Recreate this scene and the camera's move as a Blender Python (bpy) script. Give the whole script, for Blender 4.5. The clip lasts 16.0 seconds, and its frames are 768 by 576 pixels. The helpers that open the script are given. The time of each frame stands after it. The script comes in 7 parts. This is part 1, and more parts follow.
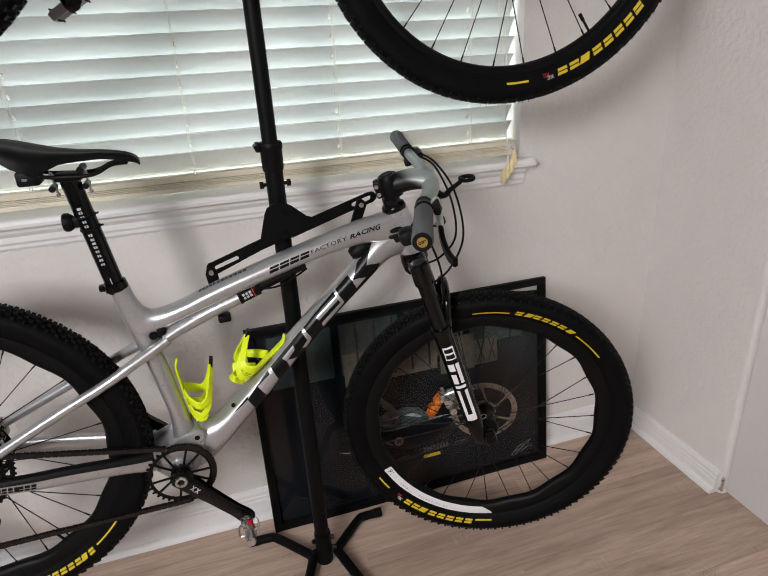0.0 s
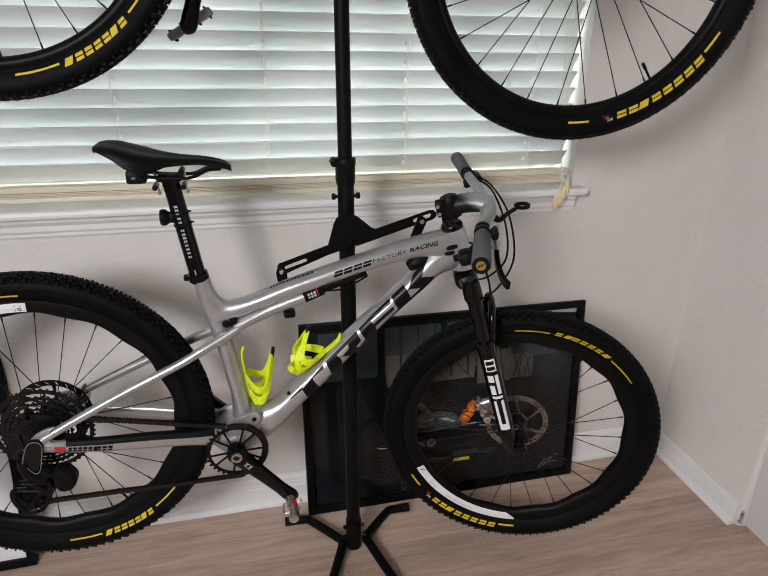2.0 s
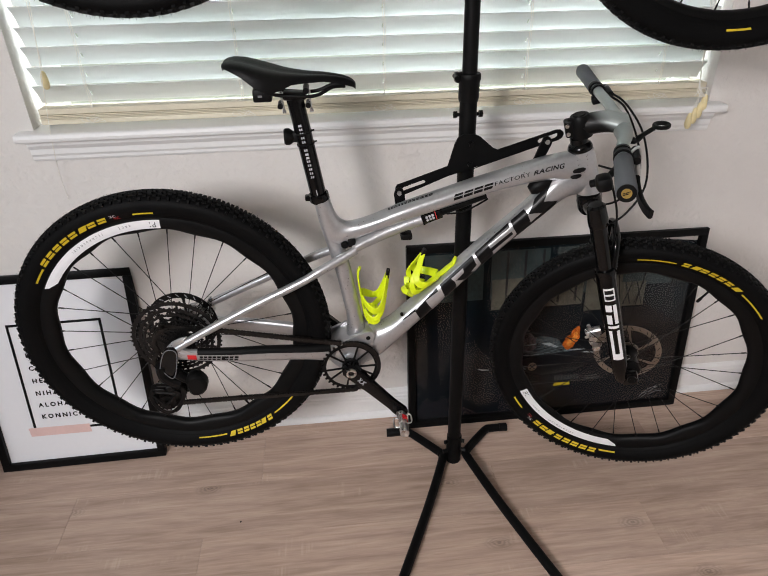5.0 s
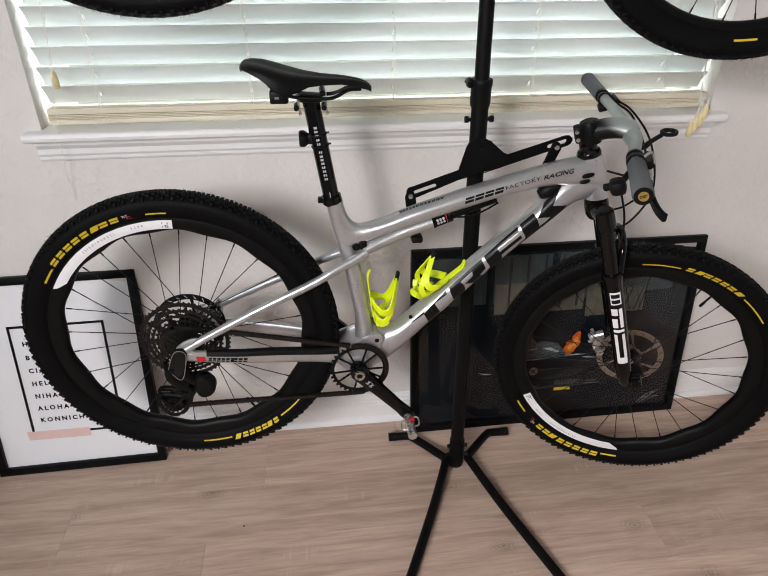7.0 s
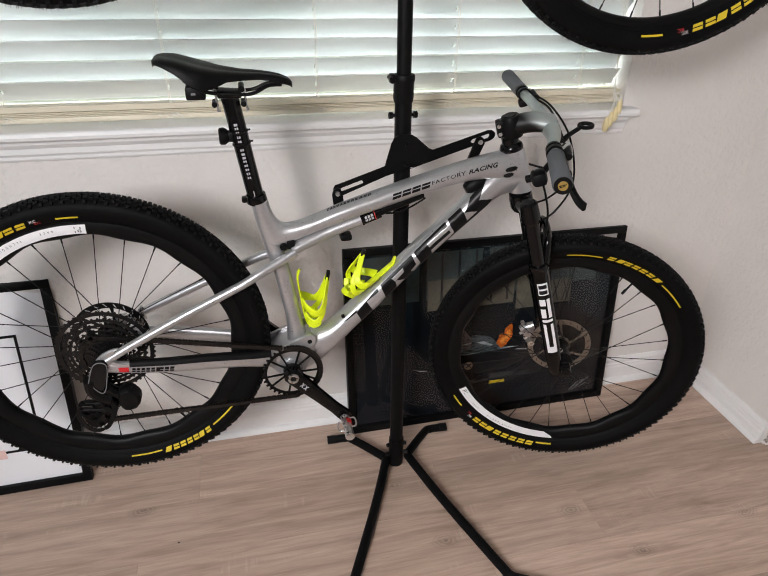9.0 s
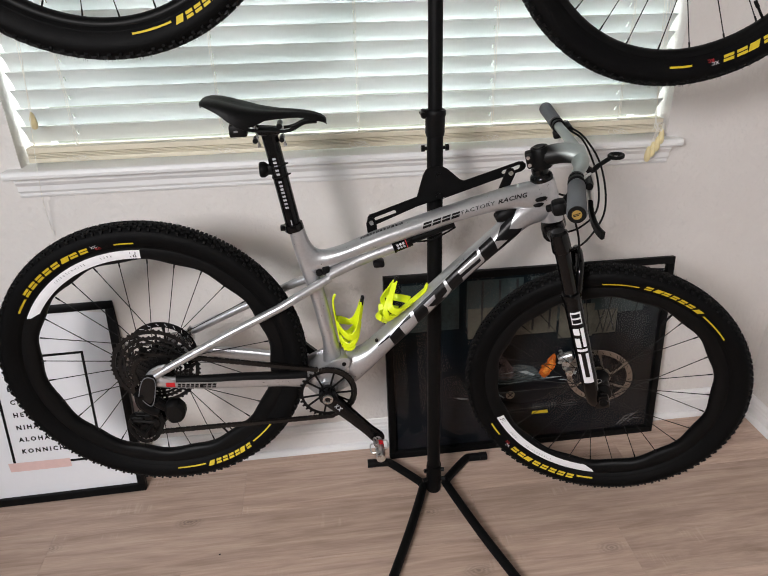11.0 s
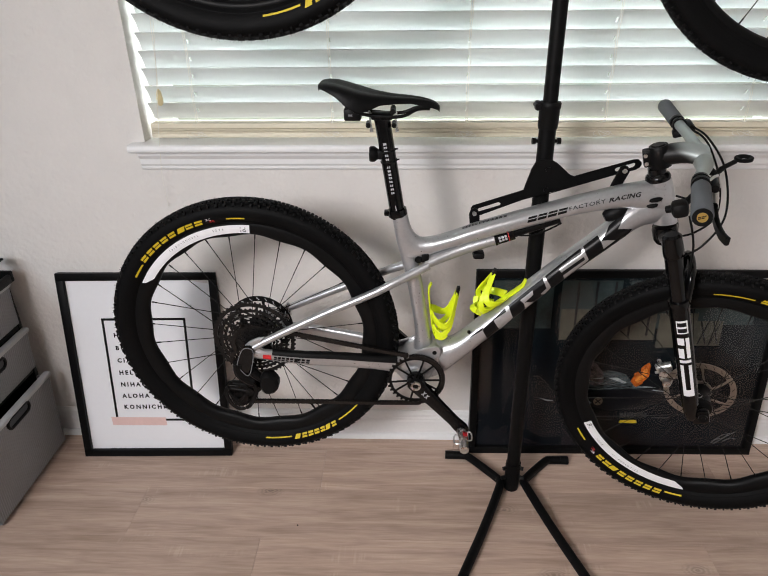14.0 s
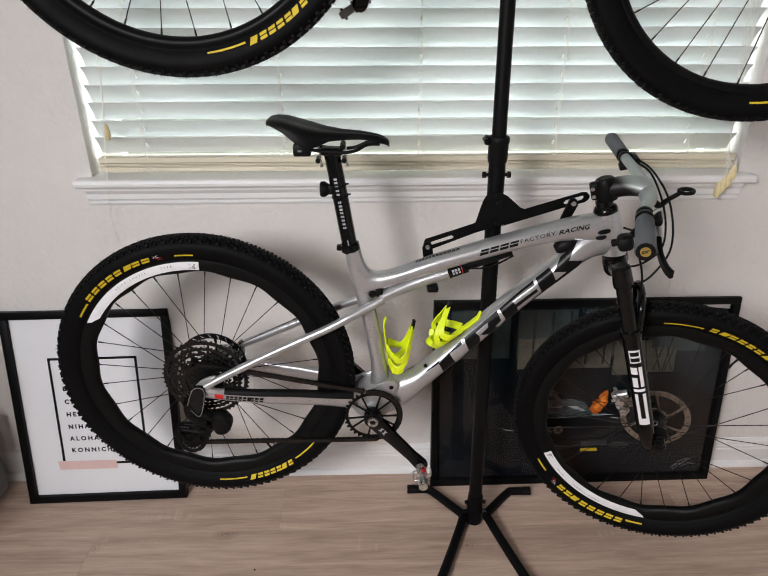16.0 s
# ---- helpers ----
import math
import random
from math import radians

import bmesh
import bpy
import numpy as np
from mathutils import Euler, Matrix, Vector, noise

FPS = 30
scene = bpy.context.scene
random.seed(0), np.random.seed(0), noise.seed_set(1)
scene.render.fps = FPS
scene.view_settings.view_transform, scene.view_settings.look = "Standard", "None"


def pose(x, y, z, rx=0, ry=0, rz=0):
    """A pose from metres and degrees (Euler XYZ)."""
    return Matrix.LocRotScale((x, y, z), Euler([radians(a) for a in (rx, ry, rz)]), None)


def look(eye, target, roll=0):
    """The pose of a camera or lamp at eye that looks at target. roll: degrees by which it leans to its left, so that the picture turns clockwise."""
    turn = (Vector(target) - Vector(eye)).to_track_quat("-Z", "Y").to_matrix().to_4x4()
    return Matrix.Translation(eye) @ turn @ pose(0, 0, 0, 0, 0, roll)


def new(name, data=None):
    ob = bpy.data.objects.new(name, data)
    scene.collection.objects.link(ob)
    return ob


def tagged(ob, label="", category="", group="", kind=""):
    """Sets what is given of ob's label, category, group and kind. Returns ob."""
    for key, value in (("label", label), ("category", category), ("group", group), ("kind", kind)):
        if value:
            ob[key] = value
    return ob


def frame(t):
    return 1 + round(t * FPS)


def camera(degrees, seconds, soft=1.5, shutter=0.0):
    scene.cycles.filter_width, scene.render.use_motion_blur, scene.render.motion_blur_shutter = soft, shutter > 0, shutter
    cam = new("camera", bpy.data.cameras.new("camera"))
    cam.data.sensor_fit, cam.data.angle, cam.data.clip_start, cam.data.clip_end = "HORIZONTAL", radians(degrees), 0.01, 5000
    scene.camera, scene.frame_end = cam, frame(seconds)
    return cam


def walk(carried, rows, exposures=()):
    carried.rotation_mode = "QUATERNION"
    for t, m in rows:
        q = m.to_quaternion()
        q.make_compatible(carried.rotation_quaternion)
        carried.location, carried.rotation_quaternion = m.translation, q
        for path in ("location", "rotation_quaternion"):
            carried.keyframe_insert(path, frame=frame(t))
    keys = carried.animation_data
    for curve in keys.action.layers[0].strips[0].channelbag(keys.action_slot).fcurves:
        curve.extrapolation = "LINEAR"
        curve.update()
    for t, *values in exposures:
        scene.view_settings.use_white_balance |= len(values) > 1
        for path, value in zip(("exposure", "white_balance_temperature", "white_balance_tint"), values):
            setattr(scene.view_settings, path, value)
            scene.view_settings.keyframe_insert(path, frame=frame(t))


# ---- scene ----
cam = camera(65.3, 16.0, soft=1.1, shutter=0.2)
PATH = [
    (0, (-0.151, -1.501, 1.335), (0.377, 0.262, 0.552), -3.0),
    (0.5, (-0.17, -1.51, 1.342), (0.361, 0.263, 0.583), -2.2),
    (1, (-0.193, -1.552, 1.378), (0.35, 0.219, 0.626), -0.8),
    (1.5, (-0.227, -1.562, 1.38), (0.281, 0.225, 0.64), 0.5),
    (2, (-0.221, -1.579, 1.397), (0.202, 0.214, 0.618), 0.9),
    (2.5, (-0.242, -1.561, 1.433), (0.101, 0.235, 0.622), 4.3),
    (2.6, (-0.263, -1.54, 1.463), (0.013, 0.257, 0.63), 7.0),
    (2.7, (-0.272, -1.536, 1.489), (-0.122, 0.252, 0.606), 8.5),
    (2.8, (-0.296, -1.515, 1.495), (-0.215, 0.245, 0.547), 7.8),
    (2.9, (-0.292, -1.513, 1.495), (-0.227, 0.231, 0.518), 3.5),
    (3, (-0.291, -1.52, 1.473), (-0.2, 0.23, 0.51), 2.7),
    (3.2, (-0.28, -1.505, 1.447), (-0.029, 0.261, 0.544), 3.7),
    (3.5, (-0.273, -1.501, 1.442), (0.005, 0.264, 0.544), 0.7),
    (4, (-0.281, -1.503, 1.412), (-0.082, 0.211, 0.402), -3.7),
    (4.2, (-0.293, -1.511, 1.413), (-0.103, 0.192, 0.381), -2.5),
    (6.3, (-0.314, -1.573, 1.393), (-0.167, 0.142, 0.376), -0.6),
    (6.5, (-0.313, -1.575, 1.394), (-0.16, 0.144, 0.383), -0.5),
    (7, (-0.367, -1.552, 1.398), (-0.161, 0.166, 0.394), 0.1),
    (7.5, (-0.449, -1.524, 1.398), (-0.128, 0.176, 0.394), 1.6),
    (8, (-0.471, -1.509, 1.384), (-0.056, 0.161, 0.365), 2.4),
    (8.2, (-0.454, -1.51, 1.379), (0.018, 0.143, 0.357), 3.0),
    (10.3, (-0.254, -1.612, 1.389), (-0.025, 0.153, 0.477), -2.0),
    (10.5, (-0.266, -1.606, 1.392), (-0.051, 0.163, 0.484), -1.8),
    (11, (-0.272, -1.609, 1.393), (-0.082, 0.166, 0.492), -1.4),
    (11.5, (-0.273, -1.611, 1.392), (-0.099, 0.168, 0.493), -1.0),
    (12, (-0.276, -1.609, 1.39), (-0.113, 0.171, 0.492), -0.8),
    (12.5, (-0.273, -1.608, 1.391), (-0.138, 0.172, 0.488), -0.6),
    (13, (-0.274, -1.608, 1.39), (-0.19, 0.172, 0.481), -0.5),
    (13.5, (-0.304, -1.61, 1.387), (-0.309, 0.166, 0.467), -0.8),
    (14, (-0.323, -1.614, 1.387), (-0.384, 0.16, 0.467), -0.6),
    (14.5, (-0.331, -1.606, 1.384), (-0.425, 0.173, 0.475), -0.5),
    (15, (-0.331, -1.609, 1.39), (-0.415, 0.185, 0.509), -0.4),
    (15.5, (-0.315, -1.603, 1.395), (-0.355, 0.203, 0.535), -0.4),
    (16, (-0.291, -1.59, 1.399), (-0.245, 0.222, 0.554), -0.1),
]
walk(cam, [(t, look(eye, target, roll)) for t, eye, target, roll in PATH], [(0.0, -0.28), (1.5, -0.32), (2.5, -0.40), (4.0, -0.29), (6.5, -0.14), (8.0, -0.12), (10.5, -0.14), (14.5, -0.16), (15.2, -0.18), (16.0, -0.24)])

# ---- light ----
world = bpy.data.worlds.new("sky")
scene.world = world
world.use_nodes = True
wn = world.node_tree
sky = wn.nodes.new("ShaderNodeTexSky")
sky.sky_type = "NISHITA"
sky.sun_disc = False
sky.sun_elevation = radians(47)
sky.sun_rotation = radians(83)
wn.links.new(sky.outputs[0], wn.nodes["Background"].inputs[0])
wn.nodes["Background"].inputs[1].default_value = 0.15

sun_data = bpy.data.lights.new("sun", "SUN")
sun_data.energy, sun_data.angle, sun_data.color = 5.0, radians(0.6), (1.0, 0.95, 0.88)
sun = new("sun", sun_data)
sun.matrix_world = look((7.0, 0.8, 7.5), (0, 0, 0))


def area(name, eye, target, sx, sy, watts, colour):
    data = bpy.data.lights.new(name, "AREA")
    data.shape, data.size, data.size_y, data.energy, data.color = "RECTANGLE", sx, sy, watts, colour
    ob = new(name, data)
    ob.matrix_world = look(eye, target)
    return ob


area("window_daylight", (0.22, 0.85, 2.38), (0.14, 0.0, 1.38), 1.9, 1.3, 116.0, (0.92, 1.0, 0.985))
# unseen cool and warm lamps, inferred from shadow tints; the warm one's source is unknown
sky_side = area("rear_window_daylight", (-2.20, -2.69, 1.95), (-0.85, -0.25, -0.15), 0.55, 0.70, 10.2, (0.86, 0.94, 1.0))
warm_side = area("rear_warm_light", (-1.42, -2.69, 2.00), (0.80, -0.35, 0.12), 0.55, 0.70, 30.0, (1.0, 0.948, 0.94))
for lamp in (sky_side, warm_side):
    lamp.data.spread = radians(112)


# ---- materials ----
def mat(name, base, rough=0.5, metal=0.0, var=0.08, scale=6.0, fine=90.0, bump=0.0, bump_scale=250.0, coat=0.0, spec=0.5, stretch=None, rvar=0.1, random_tone=0.0, relief=0.004):
    m = bpy.data.materials.new(name)
    m.use_nodes = True
    nt = m.node_tree
    N, L = nt.nodes, nt.links
    bsdf = N["Principled BSDF"]
    tc = N.new("ShaderNodeTexCoord")
    mp = N.new("ShaderNodeMapping")
    L.new(tc.outputs["Object"], mp.inputs["Vector"])
    if stretch:
        mp.inputs["Scale"].default_value = stretch
    n1, n2 = N.new("ShaderNodeTexNoise"), N.new("ShaderNodeTexNoise")
    n1.inputs["Scale"].default_value, n1.inputs["Detail"].default_value = scale, 4.0
    n2.inputs["Scale"].default_value, n2.inputs["Detail"].default_value = fine, 3.0
    L.new(mp.outputs[0], n1.inputs["Vector"])
    L.new(mp.outputs[0], n2.inputs["Vector"])
    mid = N.new("ShaderNodeMath")
    mid.operation = "ADD"
    L.new(n1.outputs["Fac"], mid.inputs[0])
    L.new(n2.outputs["Fac"], mid.inputs[1])
    mr = N.new("ShaderNodeMapRange")
    mr.inputs["From Min"].default_value, mr.inputs["From Max"].default_value = 0.6, 1.4
    mr.inputs["To Min"].default_value, mr.inputs["To Max"].default_value = 1 - var, 1 + var
    L.new(mid.outputs[0], mr.inputs["Value"])
    last = mr.outputs[0]
    if random_tone:
        oi = N.new("ShaderNodeObjectInfo")
        rr = N.new("ShaderNodeMapRange")
        rr.inputs["To Min"].default_value, rr.inputs["To Max"].default_value = 1 - random_tone, 1 + random_tone
        L.new(oi.outputs["Random"], rr.inputs["Value"])
        mu = N.new("ShaderNodeMath")
        mu.operation = "MULTIPLY"
        L.new(last, mu.inputs[0])
        L.new(rr.outputs[0], mu.inputs[1])
        last = mu.outputs[0]
    sc = N.new("ShaderNodeVectorMath")
    sc.operation = "SCALE"
    sc.inputs[0].default_value = base
    L.new(last, sc.inputs["Scale"])
    L.new(sc.outputs[0], bsdf.inputs["Base Color"])
    r2 = N.new("ShaderNodeMapRange")
    r2.inputs["From Min"].default_value, r2.inputs["From Max"].default_value = 0.6, 1.4
    r2.inputs["To Min"].default_value, r2.inputs["To Max"].default_value = max(0.02, rough * (1 - rvar)), min(1.0, rough * (1 + rvar))
    L.new(mid.outputs[0], r2.inputs["Value"])
    L.new(r2.outputs[0], bsdf.inputs["Roughness"])
    bsdf.inputs["Metallic"].default_value = metal
    bsdf.inputs["Coat Weight"].default_value = coat
    bsdf.inputs["Coat Roughness"].default_value = 0.12
    bsdf.inputs["Specular IOR Level"].default_value = spec
    if bump:
        n3 = N.new("ShaderNodeTexNoise")
        n3.inputs["Scale"].default_value, n3.inputs["Detail"].default_value = bump_scale, 3.0
        L.new(mp.outputs[0], n3.inputs["Vector"])
        bp = N.new("ShaderNodeBump")
        bp.inputs["Strength"].default_value, bp.inputs["Distance"].default_value = bump, relief
        L.new(n3.outputs["Fac"], bp.inputs["Height"])
        L.new(bp.outputs[0], bsdf.inputs["Normal"])
    return m


M = {}
M["wall"] = mat("wall_paint", (0.735, 0.708, 0.685), 0.75, var=0.03, scale=1.2, fine=14, bump=1.0, bump_scale=62, relief=0.0042)
M["ceiling"] = mat("ceiling_paint", (0.80, 0.79, 0.77), 0.85, var=0.02, bump=0.3, bump_scale=60)
M["trim"] = mat("white_trim_paint", (0.80, 0.80, 0.80), 0.38, var=0.03, scale=3, bump=0.03, bump_scale=40)
M["door"] = mat("door_paint", (0.80, 0.80, 0.80), 0.42, var=0.02, scale=3, bump=0.05, bump_scale=90)
M["tyre"] = mat("tyre_rubber", (0.0022, 0.0022, 0.0024), 0.6, var=0.25, scale=14, bump=0.15, bump_scale=500, spec=0.10)
M["knob"] = mat("tread_rubber", (0.0045, 0.0045, 0.0047), 0.65, var=0.3, scale=25, spec=0.17)
M["rim"] = mat("matt_carbon_rim", (0.0030, 0.0030, 0.0032), 0.45, var=0.2, scale=20, spec=0.14)
M["spoke"] = mat("black_spoke_steel", (0.006, 0.006, 0.006), 0.4, metal=0.0, spec=0.2)
M["black"] = mat("gloss_black_paint", (0.0026, 0.0026, 0.0028), 0.15, var=0.15, coat=0.05, spec=0.26)
M["satin"] = mat("satin_black_alloy", (0.0030, 0.0030, 0.0032), 0.42, var=0.2, scale=18, spec=0.16)
M["powder"] = mat("black_powder_coat", (0.0030, 0.0030, 0.0032), 0.5, var=0.25, scale=12, bump=0.12, bump_scale=700, spec=0.12)
M["plastic"] = mat("black_plastic", (0.0030, 0.0030, 0.0032), 0.5, var=0.2, bump=0.08, bump_scale=400, spec=0.16)
M["saddle"] = mat("saddle_cover", (0.0030, 0.0030, 0.0032), 0.5, var=0.2, scale=20, bump=0.1, bump_scale=900, spec=0.16)
M["silver"] = mat("brushed_silver_paint", (0.48, 0.485, 0.50), 0.34, metal=0.72, var=0.10, scale=9, fine=160, coat=0.15, rvar=0.2)
M["bar"] = mat("grey_green_bar_paint", (0.36, 0.40, 0.39), 0.42, metal=0.5, var=0.08, coat=0.1)
M["grip"] = mat("grey_silicone_grip", (0.105, 0.115, 0.125), 0.85, var=0.1, scale=30, bump=0.25, bump_scale=900)
M["alu"] = mat("bare_alloy", (0.62, 0.62, 0.62), 0.28, metal=1.0, var=0.1, scale=30)
M["steel"] = mat("rotor_steel", (0.34, 0.305, 0.27), 0.36, metal=1.0, var=0.15, scale=40)
M["chain"] = mat("dark_chain_steel", (0.035, 0.033, 0.032), 0.35, metal=0.9, var=0.3, scale=60)
M["cassette"] = mat("black_cassette_steel", (0.022, 0.021, 0.021), 0.35, metal=0.8, var=0.3, scale=60)
M["red"] = mat("red_print", (0.55, 0.015, 0.02), 0.45, var=0.05)
M["gold"] = mat("gold_plug", (0.60, 0.42, 0.12), 0.30, metal=0.8, var=0.1)
M["neon"] = mat("neon_yellow_plastic", (0.72, 0.86, 0.008), 0.45, var=0.04, scale=20, bump=0.04, bump_scale=500)
M["yellow"] = mat("yellow_tyre_print", (0.62, 0.46, 0.012), 0.6, var=0.1, scale=40)
M["white"] = mat("white_print", (0.78, 0.78, 0.80), 0.5, var=0.04, scale=30)
M["greyprint"] = mat("grey_print", (0.16, 0.16, 0.17), 0.5, var=0.05)
M["blackprint"] = mat("black_print", (0.0045, 0.0045, 0.005), 0.3, var=0.1, spec=0.18)
M["palemark"] = mat("pale_grey_print", (0.40, 0.40, 0.42), 0.5, var=0.06)
M["paper"] = mat("white_poster_paper", (0.80, 0.80, 0.83), 0.6, var=0.015)
M["tape"] = mat("pink_tape_print", (0.74, 0.52, 0.49), 0.6, var=0.05, scale=25)
M["frame"] = mat("black_frame_wood", (0.0030, 0.0030, 0.0032), 0.45, var=0.2, scale=15, bump=0.03, spec=0.12)
M["cream"] = mat("cream_rail_vinyl", (0.72, 0.66, 0.52), 0.45, var=0.04)
M["cord"] = mat("cream_cord", (0.80, 0.78, 0.72), 0.8, var=0.1, scale=80)
M["tassel"] = mat("yellowed_plastic_tassel", (0.78, 0.67, 0.38), 0.4, var=0.1, scale=50)
M["fabric"] = mat("grey_ribbed_drawer", (0.24, 0.245, 0.255), 0.6, var=0.06, scale=10)


def slat_material():
    m = mat("white_vinyl_slat", (0.700, 0.735, 0.725), 0.42, var=0.02, scale=2)
    nt = m.node_tree
    bsdf, out = nt.nodes["Principled BSDF"], nt.nodes["Material Output"]
    tr = nt.nodes.new("ShaderNodeBsdfTranslucent")
    tr.inputs[0].default_value = (0.86, 0.90, 0.90, 1)
    mix = nt.nodes.new("ShaderNodeMixShader")
    mix.inputs[0].default_value = 0.013
    nt.links.new(bsdf.outputs[0], mix.inputs[1])
    nt.links.new(tr.outputs[0], mix.inputs[2])
    nt.links.new(mix.outputs[0], out.inputs[0])
    return m


def glass_material(name, rough=0.0):
    m = bpy.data.materials.new(name)
    m.use_nodes = True
    b = m.node_tree.nodes["Principled BSDF"]
    b.inputs["Base Color"].default_value = (1, 1, 1, 1)
    b.inputs["Roughness"].default_value = rough
    b.inputs["Transmission Weight"].default_value = 1.0
    b.inputs["IOR"].default_value = 1.33
    return m


def plank_material():
    m = bpy.data.materials.new("greige_oak_vinyl")
    m.use_nodes = True
    nt = m.node_tree
    N, L = nt.nodes, nt.links
    b = N["Principled BSDF"]
    tc, oi = N.new("ShaderNodeTexCoord"), N.new("ShaderNodeObjectInfo")
    shift = N.new("ShaderNodeVectorMath")
    shift.operation = "SCALE"
    shift.inputs[0].default_value = (37.0, 91.0, 13.0)
    L.new(oi.outputs["Random"], shift.inputs["Scale"])
    add = N.new("ShaderNodeVectorMath")
    L.new(tc.outputs["Object"], add.inputs[0])
    L.new(shift.outputs[0], add.inputs[1])
    mp = N.new("ShaderNodeMapping")
    mp.inputs["Scale"].default_value = (0.6, 8.0, 1.0)
    L.new(add.outputs[0], mp.inputs["Vector"])
    broad, grain, pore = (N.new("ShaderNodeTexNoise") for _ in range(3))
    for n, s, d, k in ((broad, 1.6, 5, 2.2), (grain, 6.0, 8, 1.6), (pore, 30.0, 5, 0.4)):
        n.inputs["Scale"].default_value, n.inputs["Detail"].default_value, n.inputs["Distortion"].default_value = s, d, k
        L.new(mp.outputs[0], n.inputs["Vector"])
    ramp = N.new("ShaderNodeValToRGB")
    e = ramp.color_ramp.elements
    e[0].position, e[0].color = 0.26, (0.31, 0.218, 0.163, 1)
    e[1].position, e[1].color = 0.74, (0.64, 0.500, 0.410, 1)
    k = ramp.color_ramp.elements.new(0.5)
    k.color = (0.50, 0.366, 0.295, 1)
    mix = N.new("ShaderNodeMix")
    mix.inputs["Factor"].default_value = 0.5
    L.new(broad.outputs["Fac"], mix.inputs["A"])
    L.new(grain.outputs["Fac"], mix.inputs["B"])
    L.new(mix.outputs["Result"], ramp.inputs[0])
    # knots
    vo = N.new("ShaderNodeTexVoronoi")
    vo.voronoi_dimensions = "2D"
    vo.inputs["Scale"].default_value = 2.6
    mp2 = N.new("ShaderNodeMapping")
    mp2.inputs["Scale"].default_value = (1.0, 1.9, 1.0)
    L.new(add.outputs[0], mp2.inputs["Vector"])
    L.new(mp2.outputs[0], vo.inputs["Vector"])
    near = N.new("ShaderNodeMapRange")
    near.inputs["From Min"].default_value, near.inputs["From Max"].default_value = 0.015, 0.13
    near.inputs["To Min"].default_value, near.inputs["To Max"].default_value = 1.0, 0.0
    L.new(vo.outputs["Distance"], near.inputs["Value"])
    wob = N.new("ShaderNodeMath")
    wob.operation = "MULTIPLY_ADD"
    wob.inputs[1].default_value = 0.10
    L.new(grain.outputs["Fac"], wob.inputs[0])
    L.new(vo.outputs["Distance"], wob.inputs[2])
    ring = N.new("ShaderNodeMath")
    ring.operation = "MULTIPLY"
    ring.inputs[1].default_value = 210.0
    L.new(wob.outputs[0], ring.inputs[0])
    wave = N.new("ShaderNodeMath")
    wave.operation = "SINE"
    L.new(ring.outputs[0], wave.inputs[0])
    lift = N.new("ShaderNodeMapRange")
    lift.inputs["From Min"].default_value = -1.0
    lift.inputs["To Min"].default_value, lift.inputs["To Max"].default_value = 0.10, 0.42
    L.new(wave.outputs[0], lift.inputs["Value"])
    some = N.new("ShaderNodeSeparateXYZ")
    L.new(vo.outputs["Color"], some.inputs[0])
    pick = N.new("ShaderNodeMath")
    pick.operation = "GREATER_THAN"
    pick.inputs[1].default_value = 0.70
    L.new(some.outputs["X"], pick.inputs[0])
    k1, k2, kr = N.new("ShaderNodeMath"), N.new("ShaderNodeMath"), N.new("ShaderNodeMath")
    k1.operation = k2.operation = "MULTIPLY"
    kr.operation = "SUBTRACT"
    kr.inputs[0].default_value = 1.0
    L.new(near.outputs[0], k1.inputs[0])
    L.new(lift.outputs[0], k1.inputs[1])
    L.new(k1.outputs[0], k2.inputs[0])
    L.new(pick.outputs[0], k2.inputs[1])
    L.new(k2.outputs[0], kr.inputs[1])
    pr = N.new("ShaderNodeMapRange")
    pr.inputs["From Min"].default_value, pr.inputs["From Max"].default_value = 0.35, 0.65
    pr.inputs["To Min"].default_value, pr.inputs["To Max"].default_value = 0.93, 1.05
    L.new(pore.outputs["Fac"], pr.inputs["Value"])
    tone = N.new("ShaderNodeMapRange")
    tone.inputs["To Min"].default_value, tone.inputs["To Max"].default_value = 0.86, 1.10
    L.new(oi.outputs["Random"], tone.inputs["Value"])
    m1, m2 = N.new("ShaderNodeMath"), N.new("ShaderNodeMath")
    m1.operation = m2.operation = "MULTIPLY"
    L.new(kr.outputs[0], m1.inputs[0])
    L.new(pr.outputs[0], m1.inputs[1])
    L.new(m1.outputs[0], m2.inputs[0])
    L.new(tone.outputs[0], m2.inputs[1])
    sc = N.new("ShaderNodeVectorMath")
    sc.operation = "SCALE"
    L.new(ramp.outputs[0], sc.inputs[0])
    L.new(m2.outputs[0], sc.inputs["Scale"])
    # pale saw marks across the grain, in patches
    mp3 = N.new("ShaderNodeMapping")
    mp3.inputs["Scale"].default_value = (5.0, 15.0, 1.0)
    L.new(add.outputs[0], mp3.inputs["Vector"])
    patch = N.new("ShaderNodeTexNoise")
    patch.inputs["Scale"].default_value, patch.inputs["Detail"].default_value = 1.0, 1.0
    L.new(mp3.outputs[0], patch.inputs["Vector"])
    mp4 = N.new("ShaderNodeMapping")
    mp4.inputs["Scale"].default_value = (130.0, 9.0, 1.0)
    L.new(add.outputs[0], mp4.inputs["Vector"])
    comb = N.new("ShaderNodeTexNoise")
    comb.inputs["Scale"].default_value, comb.inputs["Detail"].default_value = 1.0, 1.0
    L.new(mp4.outputs[0], comb.inputs["Vector"])
    pm, cm, pc = N.new("ShaderNodeMapRange"), N.new("ShaderNodeMapRange"), N.new("ShaderNodeMath")
